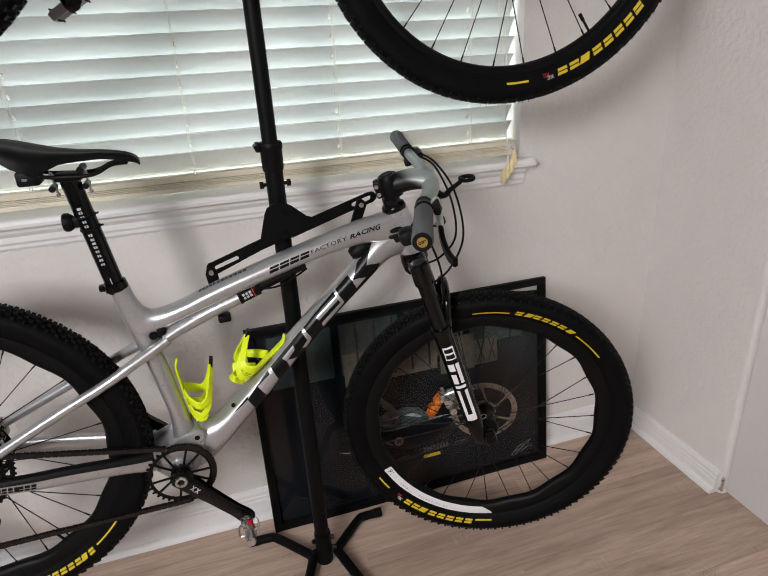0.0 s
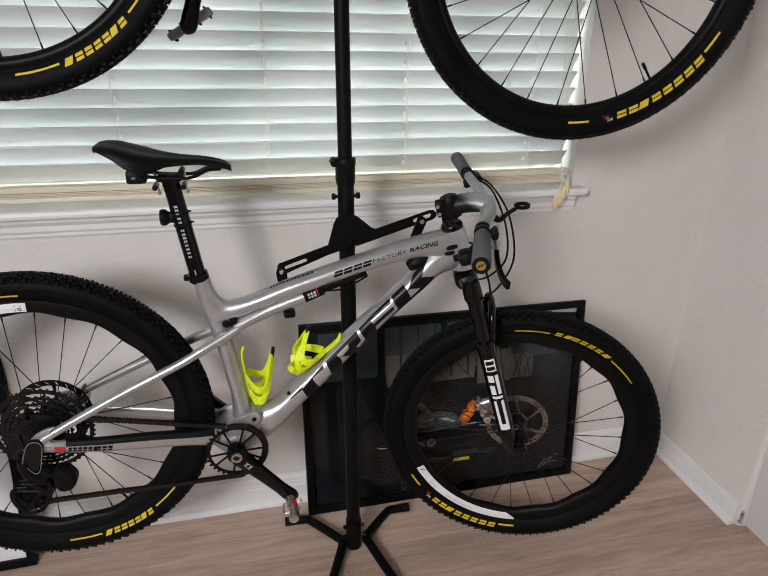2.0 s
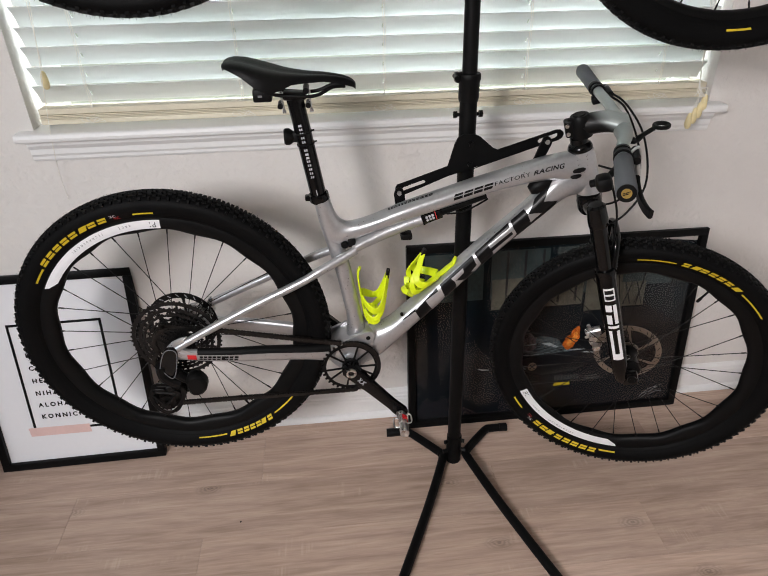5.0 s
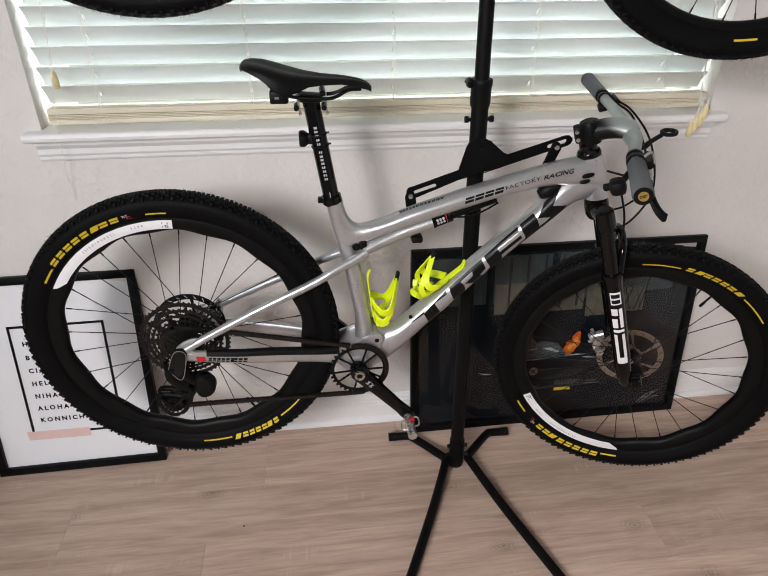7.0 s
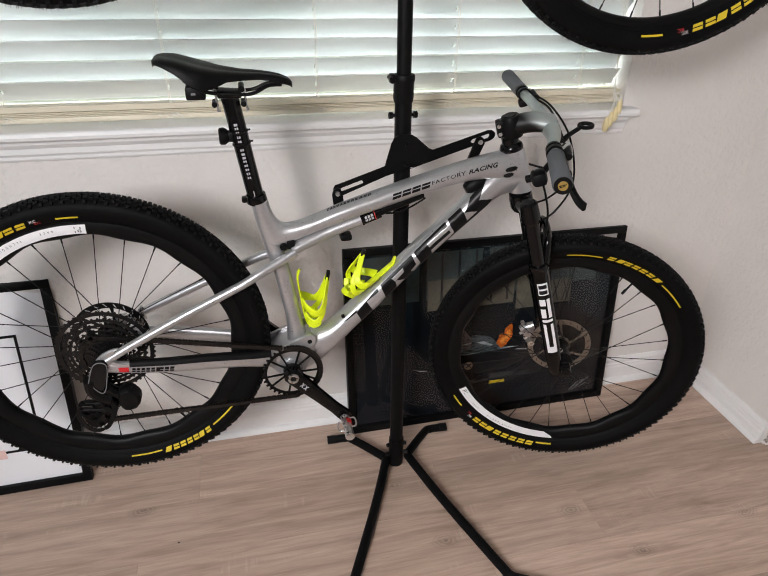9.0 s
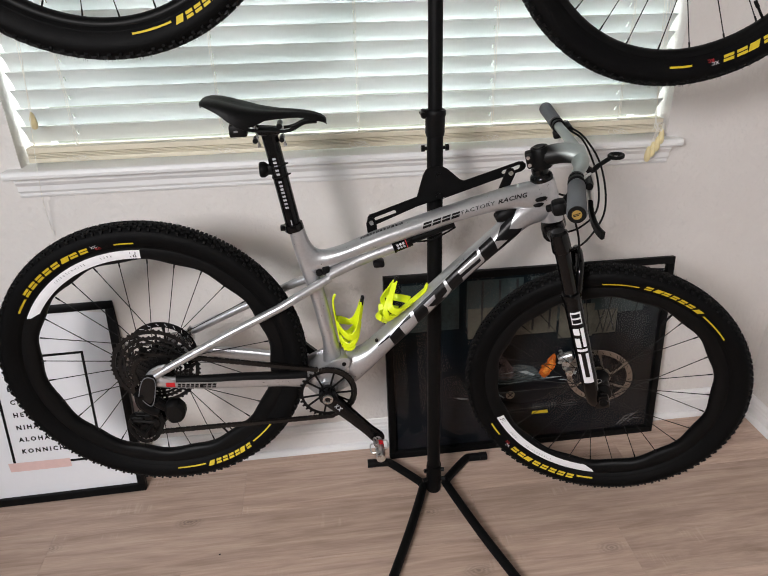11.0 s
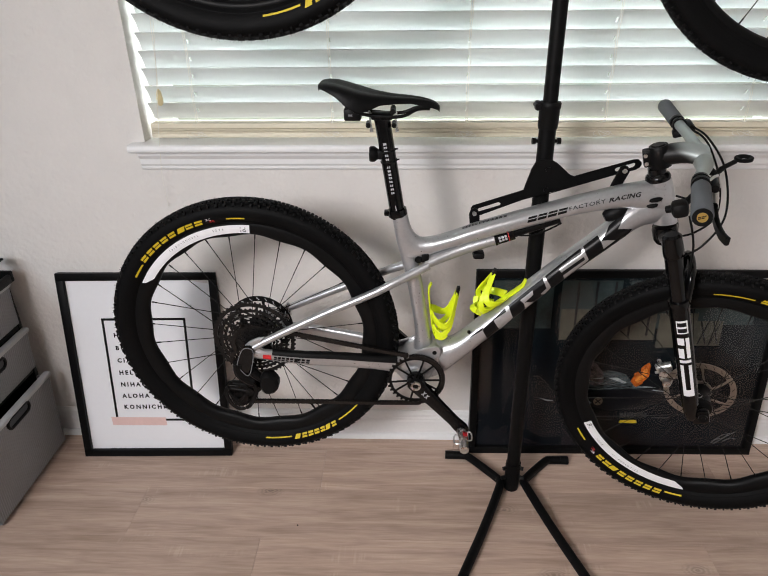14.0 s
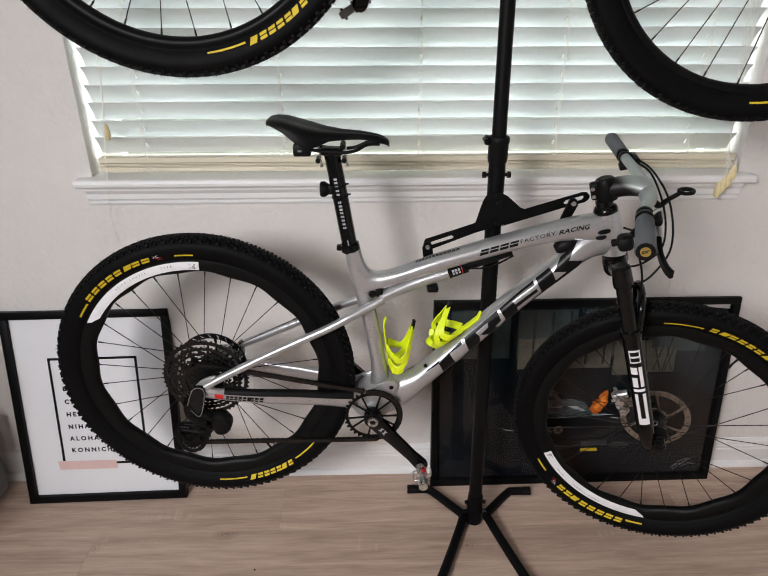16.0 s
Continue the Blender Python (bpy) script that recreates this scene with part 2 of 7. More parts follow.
    pm.inputs["From Min"].default_value, pm.inputs["From Max"].default_value = 0.62, 0.70
    cm.inputs["From Min"].default_value, cm.inputs["From Max"].default_value = 0.50, 0.66
    L.new(patch.outputs["Fac"], pm.inputs["Value"])
    L.new(comb.outputs["Fac"], cm.inputs["Value"])
    pc.operation = "MULTIPLY"
    L.new(pm.outputs[0], pc.inputs[0])
    L.new(cm.outputs[0], pc.inputs[1])
    soft = N.new("ShaderNodeMath")
    soft.operation = "MULTIPLY"
    soft.inputs[1].default_value = 0.22
    L.new(pc.outputs[0], soft.inputs[0])
    saw = N.new("ShaderNodeMix")
    saw.data_type = "RGBA"
    saw.inputs[7].default_value = (0.70, 0.58, 0.49, 1)
    L.new(soft.outputs[0], saw.inputs[0])
    L.new(sc.outputs[0], saw.inputs[6])
    L.new(saw.outputs[2], b.inputs["Base Color"])
    b.inputs["Roughness"].default_value = 0.48
    b.inputs["Specular IOR Level"].default_value = 0.4
    bp = N.new("ShaderNodeBump")
    bp.inputs["Strength"].default_value, bp.inputs["Distance"].default_value = 0.12, 0.002
    L.new(grain.outputs["Fac"], bp.inputs["Height"])
    L.new(bp.outputs[0], b.inputs["Normal"])
    return m


def add_flecks(m, scale, size, share):
    """Dried mud flecks: small dark dots scattered over the paint."""
    nt = m.node_tree
    N, L = nt.nodes, nt.links
    b = N["Principled BSDF"]
    base = b.inputs["Base Color"].links[0].from_socket
    tc, vo = N.new("ShaderNodeTexCoord"), N.new("ShaderNodeTexVoronoi")
    vo.inputs["Scale"].default_value = scale
    L.new(tc.outputs["Object"], vo.inputs["Vector"])
    dot = N.new("ShaderNodeMapRange")
    dot.inputs["From Min"].default_value, dot.inputs["From Max"].default_value = size * 0.7, size
    L.new(vo.outputs["Distance"], dot.inputs["Value"])
    patch = N.new("ShaderNodeTexNoise")
    patch.inputs["Scale"].default_value = 14.0
    L.new(tc.outputs["Object"], patch.inputs["Vector"])
    cut = N.new("ShaderNodeMath")
    cut.operation = "GREATER_THAN"
    cut.inputs[1].default_value = share
    L.new(patch.outputs["Fac"], cut.inputs[0])
    inv = N.new("ShaderNodeMath")
    inv.operation = "SUBTRACT"
    inv.inputs[0].default_value = 1.0
    L.new(dot.outputs[0], inv.inputs[1])
    fac = N.new("ShaderNodeMath")
    fac.operation = "MULTIPLY"
    L.new(inv.outputs[0], fac.inputs[0])
    L.new(cut.outputs[0], fac.inputs[1])
    mix = N.new("ShaderNodeMix")
    mix.data_type = "RGBA"
    L.new(fac.outputs[0], mix.inputs[0])
    L.new(base, mix.inputs[6])
    mix.inputs[7].default_value = (0.10, 0.09, 0.08, 1)
    L.new(mix.outputs[2], b.inputs["Base Color"])


add_flecks(M["silver"], 150.0, 0.14, 0.56)
add_flecks(M["silver"], 64.0, 0.095, 0.50)
def fade_paint():
    """Bar paint with black sprayed over one end, along the part's own x and a little down."""
    m = mat("black_to_grey_bar_paint", (0.36, 0.40, 0.39), 0.45, metal=0.4, var=0.08, coat=0.0)
    nt = m.node_tree
    N, L = nt.nodes, nt.links
    b = N["Principled BSDF"]
    base = b.inputs["Base Color"].links[0].from_socket
    tc, sep, add = N.new("ShaderNodeTexCoord"), N.new("ShaderNodeSeparateXYZ"), N.new("ShaderNodeMath")
    L.new(tc.outputs["Object"], sep.inputs[0])
    add.operation = "MULTIPLY_ADD"
    add.inputs[1].default_value = 0.9
    L.new(sep.outputs["Z"], add.inputs[0])
    L.new(sep.outputs["X"], add.inputs[2])
    fac = N.new("ShaderNodeMapRange")
    fac.interpolation_type = "SMOOTHSTEP"
    fac.inputs["From Min"].default_value, fac.inputs["From Max"].default_value = 0.128, 0.165
    L.new(add.outputs[0], fac.inputs["Value"])
    mix = N.new("ShaderNodeMix")
    mix.data_type = "RGBA"
    mix.inputs[6].default_value = (0.004, 0.004, 0.0042, 1)
    L.new(fac.outputs[0], mix.inputs[0])
    L.new(base, mix.inputs[7])
    L.new(mix.outputs[2], b.inputs["Base Color"])
    return m


M["fade"] = fade_paint()
M["slat"] = slat_material()
M["glass"] = glass_material("clear_glass")


def sheet_glass(name):
    """Thin picture glass: see-through, with a mirror sheen that grows at a glance."""
    m = bpy.data.materials.new(name)
    m.use_nodes = True
    nt = m.node_tree
    N, L = nt.nodes, nt.links
    clear, gloss, mix, fr = N.new("ShaderNodeBsdfTransparent"), N.new("ShaderNodeBsdfGlossy"), N.new("ShaderNodeMixShader"), N.new("ShaderNodeFresnel")
    gloss.inputs["Roughness"].default_value = 0.03
    fr.inputs["IOR"].default_value = 1.27
    L.new(fr.outputs[0], mix.inputs[0])
    L.new(clear.outputs[0], mix.inputs[1])
    L.new(gloss.outputs[0], mix.inputs[2])
    L.new(mix.outputs[0], N["Material Output"].inputs[0])
    return m


M["sheet"] = sheet_glass("picture_glass")
M["plank"] = plank_material()


# ---- building helpers ----
def finish(bm, name, material, smooth=35):
    bmesh.ops.recalc_face_normals(bm, faces=bm.faces)
    me = bpy.data.meshes.new(name)
    bm.to_mesh(me)
    bm.free()
    me.materials.append(material)
    if smooth:
        me.shade_smooth()
        me.set_sharp_from_angle(angle=radians(smooth))
    return me


def part(name, bm, material, parent=None, label="", smooth=35, m=None):
    me = finish(bm, name, material, smooth) if isinstance(bm, bmesh.types.BMesh) else bm
    ob = new(name, me)
    if parent:
        ob.parent = parent
    if m is not None:
        ob.matrix_local = m
    return tagged(ob, label)


def thing(name, label, category, at=(0, 0, 0), group="", kind="", m=None):
    ob = new(name)
    ob.empty_display_size = 0.05
    ob.matrix_world = m if m is not None else Matrix.Translation(at)
    return tagged(ob, label, category, group, kind)


def single(name, bm, material, label, category, kind="", group="", smooth=35, m=None):
    ob = part(name, bm, material, None, "", smooth, m)
    return tagged(ob, label, category, group, kind)


def box(bm, lo, hi, bevel=0.0, m=None, seg=2):
    c, s = (Vector(lo) + Vector(hi)) / 2, Vector(hi) - Vector(lo)
    tmp = bmesh.new()
    bmesh.ops.create_cube(tmp, size=1.0)
    for v in tmp.verts:
        v.co = Vector((v.co.x * s.x, v.co.y * s.y, v.co.z * s.z)) + c
    if bevel:
        bmesh.ops.bevel(tmp, geom=tmp.edges[:], offset=bevel, segments=seg, profile=0.5, affect="EDGES")
    return merge(bm, tmp, m)


def merge(bm, tmp, m=None):
    made = {}
    for v in tmp.verts:
        made[v] = bm.verts.new(m @ v.co if m is not None else v.co)
    for f in tmp.faces:
        try:
            bm.faces.new([made[v] for v in f.verts])
        except ValueError:
            pass
    tmp.free()
    return bm


def loft(bm, rings, close=True, caps=True, loop=False):
    vs = [[bm.verts.new(p) for p in r] for r in rings]
    n = len(vs[0])
    pairs = list(zip(vs, vs[1:])) + ([(vs[-1], vs[0])] if loop else [])
    for a, b in pairs:
        for i in range(n if close else n - 1):
            j = (i + 1) % n
            bm.faces.new((a[i], a[j], b[j], b[i]))
    if caps and close and not loop:
        bm.faces.new(vs[0][::-1])
        bm.faces.new(vs[-1])
    return bm


def curve(pts, k=6):
    """Catmull-Rom through points, k steps a span."""
    P = [Vector(p) for p in pts]
    out = []
    for i in range(len(P) - 1):
        a, b = P[max(i - 1, 0)], P[i]
        c, d = P[i + 1], P[min(i + 2, len(P) - 1)]
        for j in range(k):
            t = j / k
            out.append(0.5 * (2 * b + (c - a) * t + (2 * a - 5 * b + 4 * c - d) * t * t + (3 * b - a - 3 * c + d) * t ** 3))
    return out + [P[-1]]


def sweep(bm, pts, r, n=10, flat=None, up=(0, 1, 0)):
    """A tube along pts. r: radius or radii; flat: (half width, half thickness) for a strip, whose width lies along up as far as it can."""
    P = [Vector(p) for p in pts]
    rad = r if isinstance(r, (list, tuple)) else [r] * len(P)
    rings = []
    side = None
    for i, p in enumerate(P):
        t = (P[min(i + 1, len(P) - 1)] - P[max(i - 1, 0)]).normalized()
        if flat:
            side = Vector(up) - t * t.dot(Vector(up))
            side = side.normalized() if side.length > 1e-4 else t.orthogonal().normalized()
        else:
            side = (side - t * t.dot(side)).normalized() if side else t.orthogonal().normalized()
        other = t.cross(side)
        if flat:
            w, h = flat[0] * rad[i], flat[1]
            q = [(w, h * 0.4), (w * 0.8, h), (-w * 0.8, h), (-w, h * 0.4), (-w, -h * 0.4), (-w * 0.8, -h), (w * 0.8, -h), (w, -h * 0.4)]
            rings.append([p + side * a + other * b for a, b in q])
        else:
            rings.append([p + (side * math.cos(2 * math.pi * j / n) + other * math.sin(2 * math.pi * j / n)) * rad[i] for j in range(n)])
    return loft(bm, rings)


def rod(bm, a, b, r, n=12, r2=None):
    return sweep(bm, [a, b], [r, r if r2 is None else r2], n)


def revolve(bm, profile, n=96, a0=0.0, a1=2 * math.pi, closed=True, axis="Y"):
    full = abs(a1 - a0 - 2 * math.pi) < 1e-6
    rings = []
    for i in range(n if full else n + 1):
        a = a0 + (a1 - a0) * i / n
        rings.append([Vector((r * math.cos(a), y, r * math.sin(a))) if axis == "Y" else Vector((r * math.cos(a), r * math.sin(a), y)) for r, y in profile])
    return loft(bm, rings, close=closed, caps=not full, loop=full)


def bar2(bm, surf, u0, u1, v0, v1, nu=4, nv=2):
    """A patch of the surface surf(u, v)."""
    rows = [[surf(u0 + (u1 - u0) * i / nu, v0 + (v1 - v0) * j / nv) for j in range(nv + 1)] for i in range(nu + 1)]
    return loft(bm, rings=rows, close=False, caps=False)


def quad2(bm, surf, pts, n=3):
    """A four-cornered patch on surf, whose corners are given as (u, v)."""
    (a, b, c, d) = pts
    rows = []
    for i in range(n + 1):
        t = i / n
        lo = (a[0] + (b[0] - a[0]) * t, a[1] + (b[1] - a[1]) * t)
        hi = (d[0] + (c[0] - d[0]) * t, d[1] + (c[1] - d[1]) * t)
        rows.append([surf(lo[0] + (hi[0] - lo[0]) * j / n, lo[1] + (hi[1] - lo[1]) * j / n) for j in range(n + 1)])
    return loft(bm, rings=rows, close=False, caps=False)


def words(body, size=1.0, gap=1.0, bold=0.0):
    """A flat mesh of built-in lettering: points (x, y), faces and the width."""
    cu = bpy.data.curves.new("lettering", "FONT")
    cu.body, cu.size, cu.space_character, cu.resolution_u, cu.offset = body, size, gap, 2, bold
    ob = bpy.data.objects.new("lettering", cu)
    scene.collection.objects.link(ob)
    me = ob.evaluated_get(bpy.context.evaluated_depsgraph_get()).to_mesh()
    vs = [v.co.copy() for v in me.vertices]
    fs = [list(p.vertices) for p in me.polygons]
    bpy.data.objects.remove(ob)
    bpy.data.curves.remove(cu)
    return vs, fs, max(v.x for v in vs)


def letter(bm, surf, body, u0, v0, u_per, v_per, gap=1.0, bold=0.0):
    """Lays lettering on surf: u along the writing, v up the letters, per unit of letter height."""
    vs, fs, w = words(body, 1.0, gap, bold)
    made = [bm.verts.new(surf(u0 + v.x * u_per, v0 + v.y * v_per)) for v in vs]
    for f in fs:
        try:
            bm.faces.new([made[i] for i in f])
        except ValueError:
            pass
    return w


def plate(bm, outline, y0, y1, bevel=0.0):
    """A plate with an outline in x and z, from y0 to y1."""
    tmp = bmesh.new()
    lo = [tmp.verts.new((x, y0, z)) for x, z in outline]
    hi = [tmp.verts.new((x, y1, z)) for x, z in outline]
    n = len(outline)
    tmp.faces.new(lo)
    tmp.faces.new(hi[::-1])
    for i in range(n):
        tmp.faces.new((lo[i], hi[i], hi[(i + 1) % n], lo[(i + 1) % n]))
    if bevel:
        bmesh.ops.bevel(tmp, geom=tmp.edges[:], offset=bevel, segments=1, affect="EDGES")
    return merge(bm, tmp)


def moulding(bm, profile, a, b, out):
    """A profile (distance out, height) drawn from a to b on a wall whose room side is out."""
    a, b, out = Vector(a), Vector(b), Vector(out)
    return loft(bm, [[p + out * d + Vector((0, 0, h)) for d, h in profile] for p in (a, b)])


# ---- the room ----
WX0, WX1, WY0, WY1, TOP = -2.60, 1.195, -2.75, -0.02, 2.44
OX0, OX1, OZ0, OZ1 = -1.018, 0.703, 0.978, 2.13      # window opening
DY0, DY1, DZ = -1.27, -0.437, 2.05                   # door opening in the east wall

bm = bmesh.new()
box(bm, (WX0 - 0.12, WY1, 0), (OX0, WY1 + 0.16, TOP))
box(bm, (OX1, WY1, 0), (WX1 + 0.12, WY1 + 0.16, TOP))
box(bm, (OX0, WY1, 0), (OX1, WY1 + 0.16, OZ0 - 0.02))
box(bm, (OX0, WY1, OZ1), (OX1, WY1 + 0.16, TOP))
single("wall_north", bm, M["wall"], "off-white textured drywall wall with the window", "wall", "structure", smooth=0)
bm = bmesh.new()
nose = [(WX1 + 0.016 - 0.016 * math.cos(a), DY1 + 0.016 - 0.016 * math.sin(a)) for a in [math.pi / 2 * k / 6 for k in range(7)]]
loft(bm, [[Vector((x, y, z)) for x, y in nose + [(WX1 + 0.12, DY1), (WX1 + 0.12, WY1), (WX1, WY1)]] for z in (0, TOP)])
box(bm, (WX1, WY0, 0), (WX1 + 0.12, DY0, TOP))
box(bm, (WX1, DY0, DZ), (WX1 + 0.12, DY1, TOP))
single("wall_east", bm, M["wall"], "off-white textured drywall wall with the door", "wall", "structure", smooth=30)
bm = bmesh.new()
box(bm, (WX0 - 0.12, WY0, 0), (WX0, WY1, TOP))
single("wall_west", bm, M["wall"], "plain off-white textured drywall wall", "wall", "structure", smooth=0)
bm = bmesh.new()
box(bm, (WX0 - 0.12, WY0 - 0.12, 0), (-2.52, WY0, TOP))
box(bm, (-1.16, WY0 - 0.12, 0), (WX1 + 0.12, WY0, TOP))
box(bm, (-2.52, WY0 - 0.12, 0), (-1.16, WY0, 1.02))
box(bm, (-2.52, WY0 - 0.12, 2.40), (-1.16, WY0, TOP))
single("wall_south", bm, M["wall"], "off-white drywall wall with an assumed second window", "wall", "structure", smooth=0)
bm = bmesh.new()
box(bm, (WX0 - 0.12, WY0 - 0.12, TOP), (WX1 + 0.12, WY1 + 0.16, TOP + 0.1))
single("ceiling", bm, M["ceiling"], "white painted ceiling", "ceiling", "structure", smooth=0)
bm = bmesh.new()
box(bm, (WX0 - 0.12, WY0 - 0.12, -0.12), (WX1 + 0.12, WY1 + 0.16, -0.0055))
floor = single("floor", bm, mat("floor_joint", (0.38, 0.285, 0.225), 0.8), "greige oak-look vinyl plank floor", "floor", "structure", smooth=0)
bm = bmesh.new()
box(bm, (-60, -60, -0.6), (60, 60, -0.4))
single("ground", bm, mat("pale_gravel_and_grass", (0.40, 0.44, 0.34), 0.9, var=0.35, scale=3), "pale gravel and grass ground outside the house", "ground", "structure", smooth=0)

def board(h):
    """A moulded board of height h with a quarter-round shoe at its foot."""
    shoe = [(0.030, 0.0)] + [(0.0145 + 0.0155 * math.cos(a), 0.0175 * math.sin(a)) for a in (0.35, 0.7, 1.05, 1.4)]
    top = [(0.0145, 0.018), (0.0145, h - 0.040), (0.0120, h - 0.034), (0.0120, h - 0.027), (0.0095, h - 0.023), (0.0090, h - 0.013), (0.0060, h - 0.008), (0.0040, h - 0.002), (0, h)]
    return [(0, 0)] + shoe + top


for name, h, a, b, out in (
    ("baseboard", 0.102, (WX0, WY1, 0), (WX1, WY1, 0), (0, -1, 0)),
    ("baseboard", 0.078, (WX1, WY1 - 0.030, 0), (WX1, DY1 + 0.014, 0), (-1, 0, 0)),
    ("baseboard", 0.100, (WX0, WY1 - 0.030, 0), (WX0, WY0, 0), (1, 0, 0)),
):
    bm = bmesh.new()
    moulding(bm, board(h), a, b, out)
    single(name, bm, M["trim"], "white moulded baseboard with quarter-round shoe along the wall", "baseboard", "structure", smooth=20)

# sill and apron
sill = thing("window_sill", "white painted wooden window sill with moulded apron", "window sill", (0, 0, 0), kind="structure")
bm = bmesh.new()
prof = [(-0.10, 0.978), (0.036, 0.978), (0.041, 0.982), (0.042, 0.989), (0.039, 0.996), (0.034, 0.999), (-0.10, 0.999)]
moulding(bm, prof, (-1.052, WY1, 0), (OX1 + 0.031, WY1, 0), (0, -1, 0))
part("stool", bm, M["trim"], sill, smooth=30)
bm = bmesh.new()
prof = [(0, 0.925), (0.006, 0.925), (0.009, 0.93), (0.009, 0.937), (0.013, 0.943), (0.013, 0.956), (0.018, 0.962), (0.022, 0.967), (0.024, 0.978), (0, 0.978)]
moulding(bm, prof, (-1.035, WY1, 0), (OX1 + 0.011, WY1, 0), (0, -1, 0))
part("apron", bm, M["trim"], sill, smooth=25)

win = thing("window_1", "white vinyl window behind the closed blind", "window", (0, 0, 0), kind="structure")
bm = bmesh.new()
for lo, hi in (((OX0, 0.09, OZ0), (OX0 + 0.045, 0.135, OZ1)), ((OX1 - 0.045, 0.09, OZ0), (OX1, 0.135, OZ1)), ((OX0 + 0.045, 0.09, OZ0 - 0.01), (OX1 - 0.045, 0.135, OZ0 + 0.04)), ((OX0 + 0.045, 0.09, OZ1 - 0.045), (OX1 - 0.045, 0.135, OZ1)), ((OX0 + 0.045, 0.095, 1.55), (OX1 - 0.045, 0.13, 1.59))):
    box(bm, lo, hi, 0.003)
part("window_frame", bm, M["trim"], win)
for z0, z1 in ((OZ0 + 0.04, 1.55), (1.59, OZ1 - 0.045)):
    bm = bmesh.new()
    box(bm, (OX0 + 0.045, 0.11, z0), (OX1 - 0.045, 0.114, z1))
    ob = part("pane", bm, M["glass"], win)
    ob.visible_shadow = False

# unseen window, assumed here as an opening for the two rear lamps
win2 = thing("window_2", "assumed second window behind the viewer, out of view", "window", (0, 0, 0), kind="structure")
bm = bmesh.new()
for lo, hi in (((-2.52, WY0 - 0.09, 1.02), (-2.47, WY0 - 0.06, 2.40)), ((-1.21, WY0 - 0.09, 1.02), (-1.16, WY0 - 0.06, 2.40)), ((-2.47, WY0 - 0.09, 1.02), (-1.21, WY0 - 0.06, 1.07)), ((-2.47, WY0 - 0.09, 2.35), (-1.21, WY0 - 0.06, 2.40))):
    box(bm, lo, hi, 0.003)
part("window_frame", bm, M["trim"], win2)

# door in the east wall
door = thing("door_1", "closed white panelled door with a small hinge", "door", (WX1 + 0.006, DY1 - 0.004, 0.012), kind="structure")
bm = bmesh.new()
W, H = DY1 - DY0 - 0.008, DZ - 0.02
box(bm, (0.008, -W, 0), (0.040, 0, H), 0.002)
part("slab", bm, M["door"], door)
for z0, z1 in ((0.24, 0.95), (1.08, 1.88)):
    for y0, y1 in ((-W / 2 + 0.05, -0.115), (-W + 0.115, -W / 2 - 0.05)):
        bm = bmesh.new()
        t = 0.02
        for lo, hi in (((0.0, y0, z0), (0.010, y0 + t, z1)), ((0.0, y1 - t, z0), (0.010, y1, z1)), ((0.0, y0 + t, z0), (0.010, y1 - t, z0 + t)), ((0.0, y0 + t, z1 - t), (0.010, y1 - t, z1))):
            box(bm, lo, hi, 0.004)
        box(bm, (0.003, y0 + 0.05, z0 + 0.05), (0.010, y1 - 0.05, z1 - 0.05), 0.003)
        part("panel", bm, M["door"], door)
bm = bmesh.new()
rod(bm, (-0.006, 0.004, 0.005), (-0.006, 0.004, 0.05), 0.005, 10)
rod(bm, (-0.016, 0.006, 0.012), (-0.006, 0.004, 0.012), 0.003, 8)
part("hinge", bm, M["alu"], door, "small silver hinge pin")

# ---- blind ----
blind = thing("window_blind", "closed white horizontal slat blind with cream bottom rail", "window blind", (0, 0, 0))
PITCH, TILT_S, SLAT = 0.0434, radians(55), 0.0550
BY = 0.022
bm = bmesh.new()
CORDS = (-0.876, -0.512, -0.157, 0.205, 0.565)


def slat_ring(s0, s1, x):
    """The slat's section between two distances from its middle, at x."""
    ss = [s0 + (s1 - s0) * k / 4 for k in range(5)]
    crown = lambda s: 0.0035 * (1 - (2 * s / SLAT) ** 2)
    pr = [(s, crown(s) + 0.0014) for s in ss] + [(s, crown(s) - 0.0014) for s in ss[::-1]]
    return [Vector((x, -s * math.cos(TILT_S) + h * math.sin(TILT_S), s * math.sin(TILT_S) + h * math.cos(TILT_S))) for s, h in pr]


ends = [OX0 + 0.015] + [x + d for x in CORDS for d in (-0.0022, 0.0022)] + [OX1 - 0.013]
for k, (a, b) in enumerate(zip(ends, ends[1:])):
    for s0, s1 in (((-SLAT / 2, SLAT / 2),) if k % 2 == 0 else ((-SLAT / 2, -0.009), (0.005, SLAT / 2))):
        loft(bm, [slat_ring(s0, s1, a), slat_ring(s0, s1, b)])
slat_mesh = finish(bm, "slat", M["slat"], 30)
z = 1.0735
while z < OZ1 - 0.06:
    wob = random.uniform(-0.0012, 0.0012)
    part("slat", slat_mesh, None, blind, m=pose(0, BY, z + wob, random.uniform(-1.5, 1.5), random.uniform(-0.08, 0.08), 0))
    z += PITCH
bm = bmesh.new()
box(bm, (OX0 + 0.015, BY - 0.026, 1.0060), (OX1 - 0.003, BY + 0.024, 1.0188), 0.004)
part("bottom_rail", bm, M["cream"], blind, "cream bottom rail")
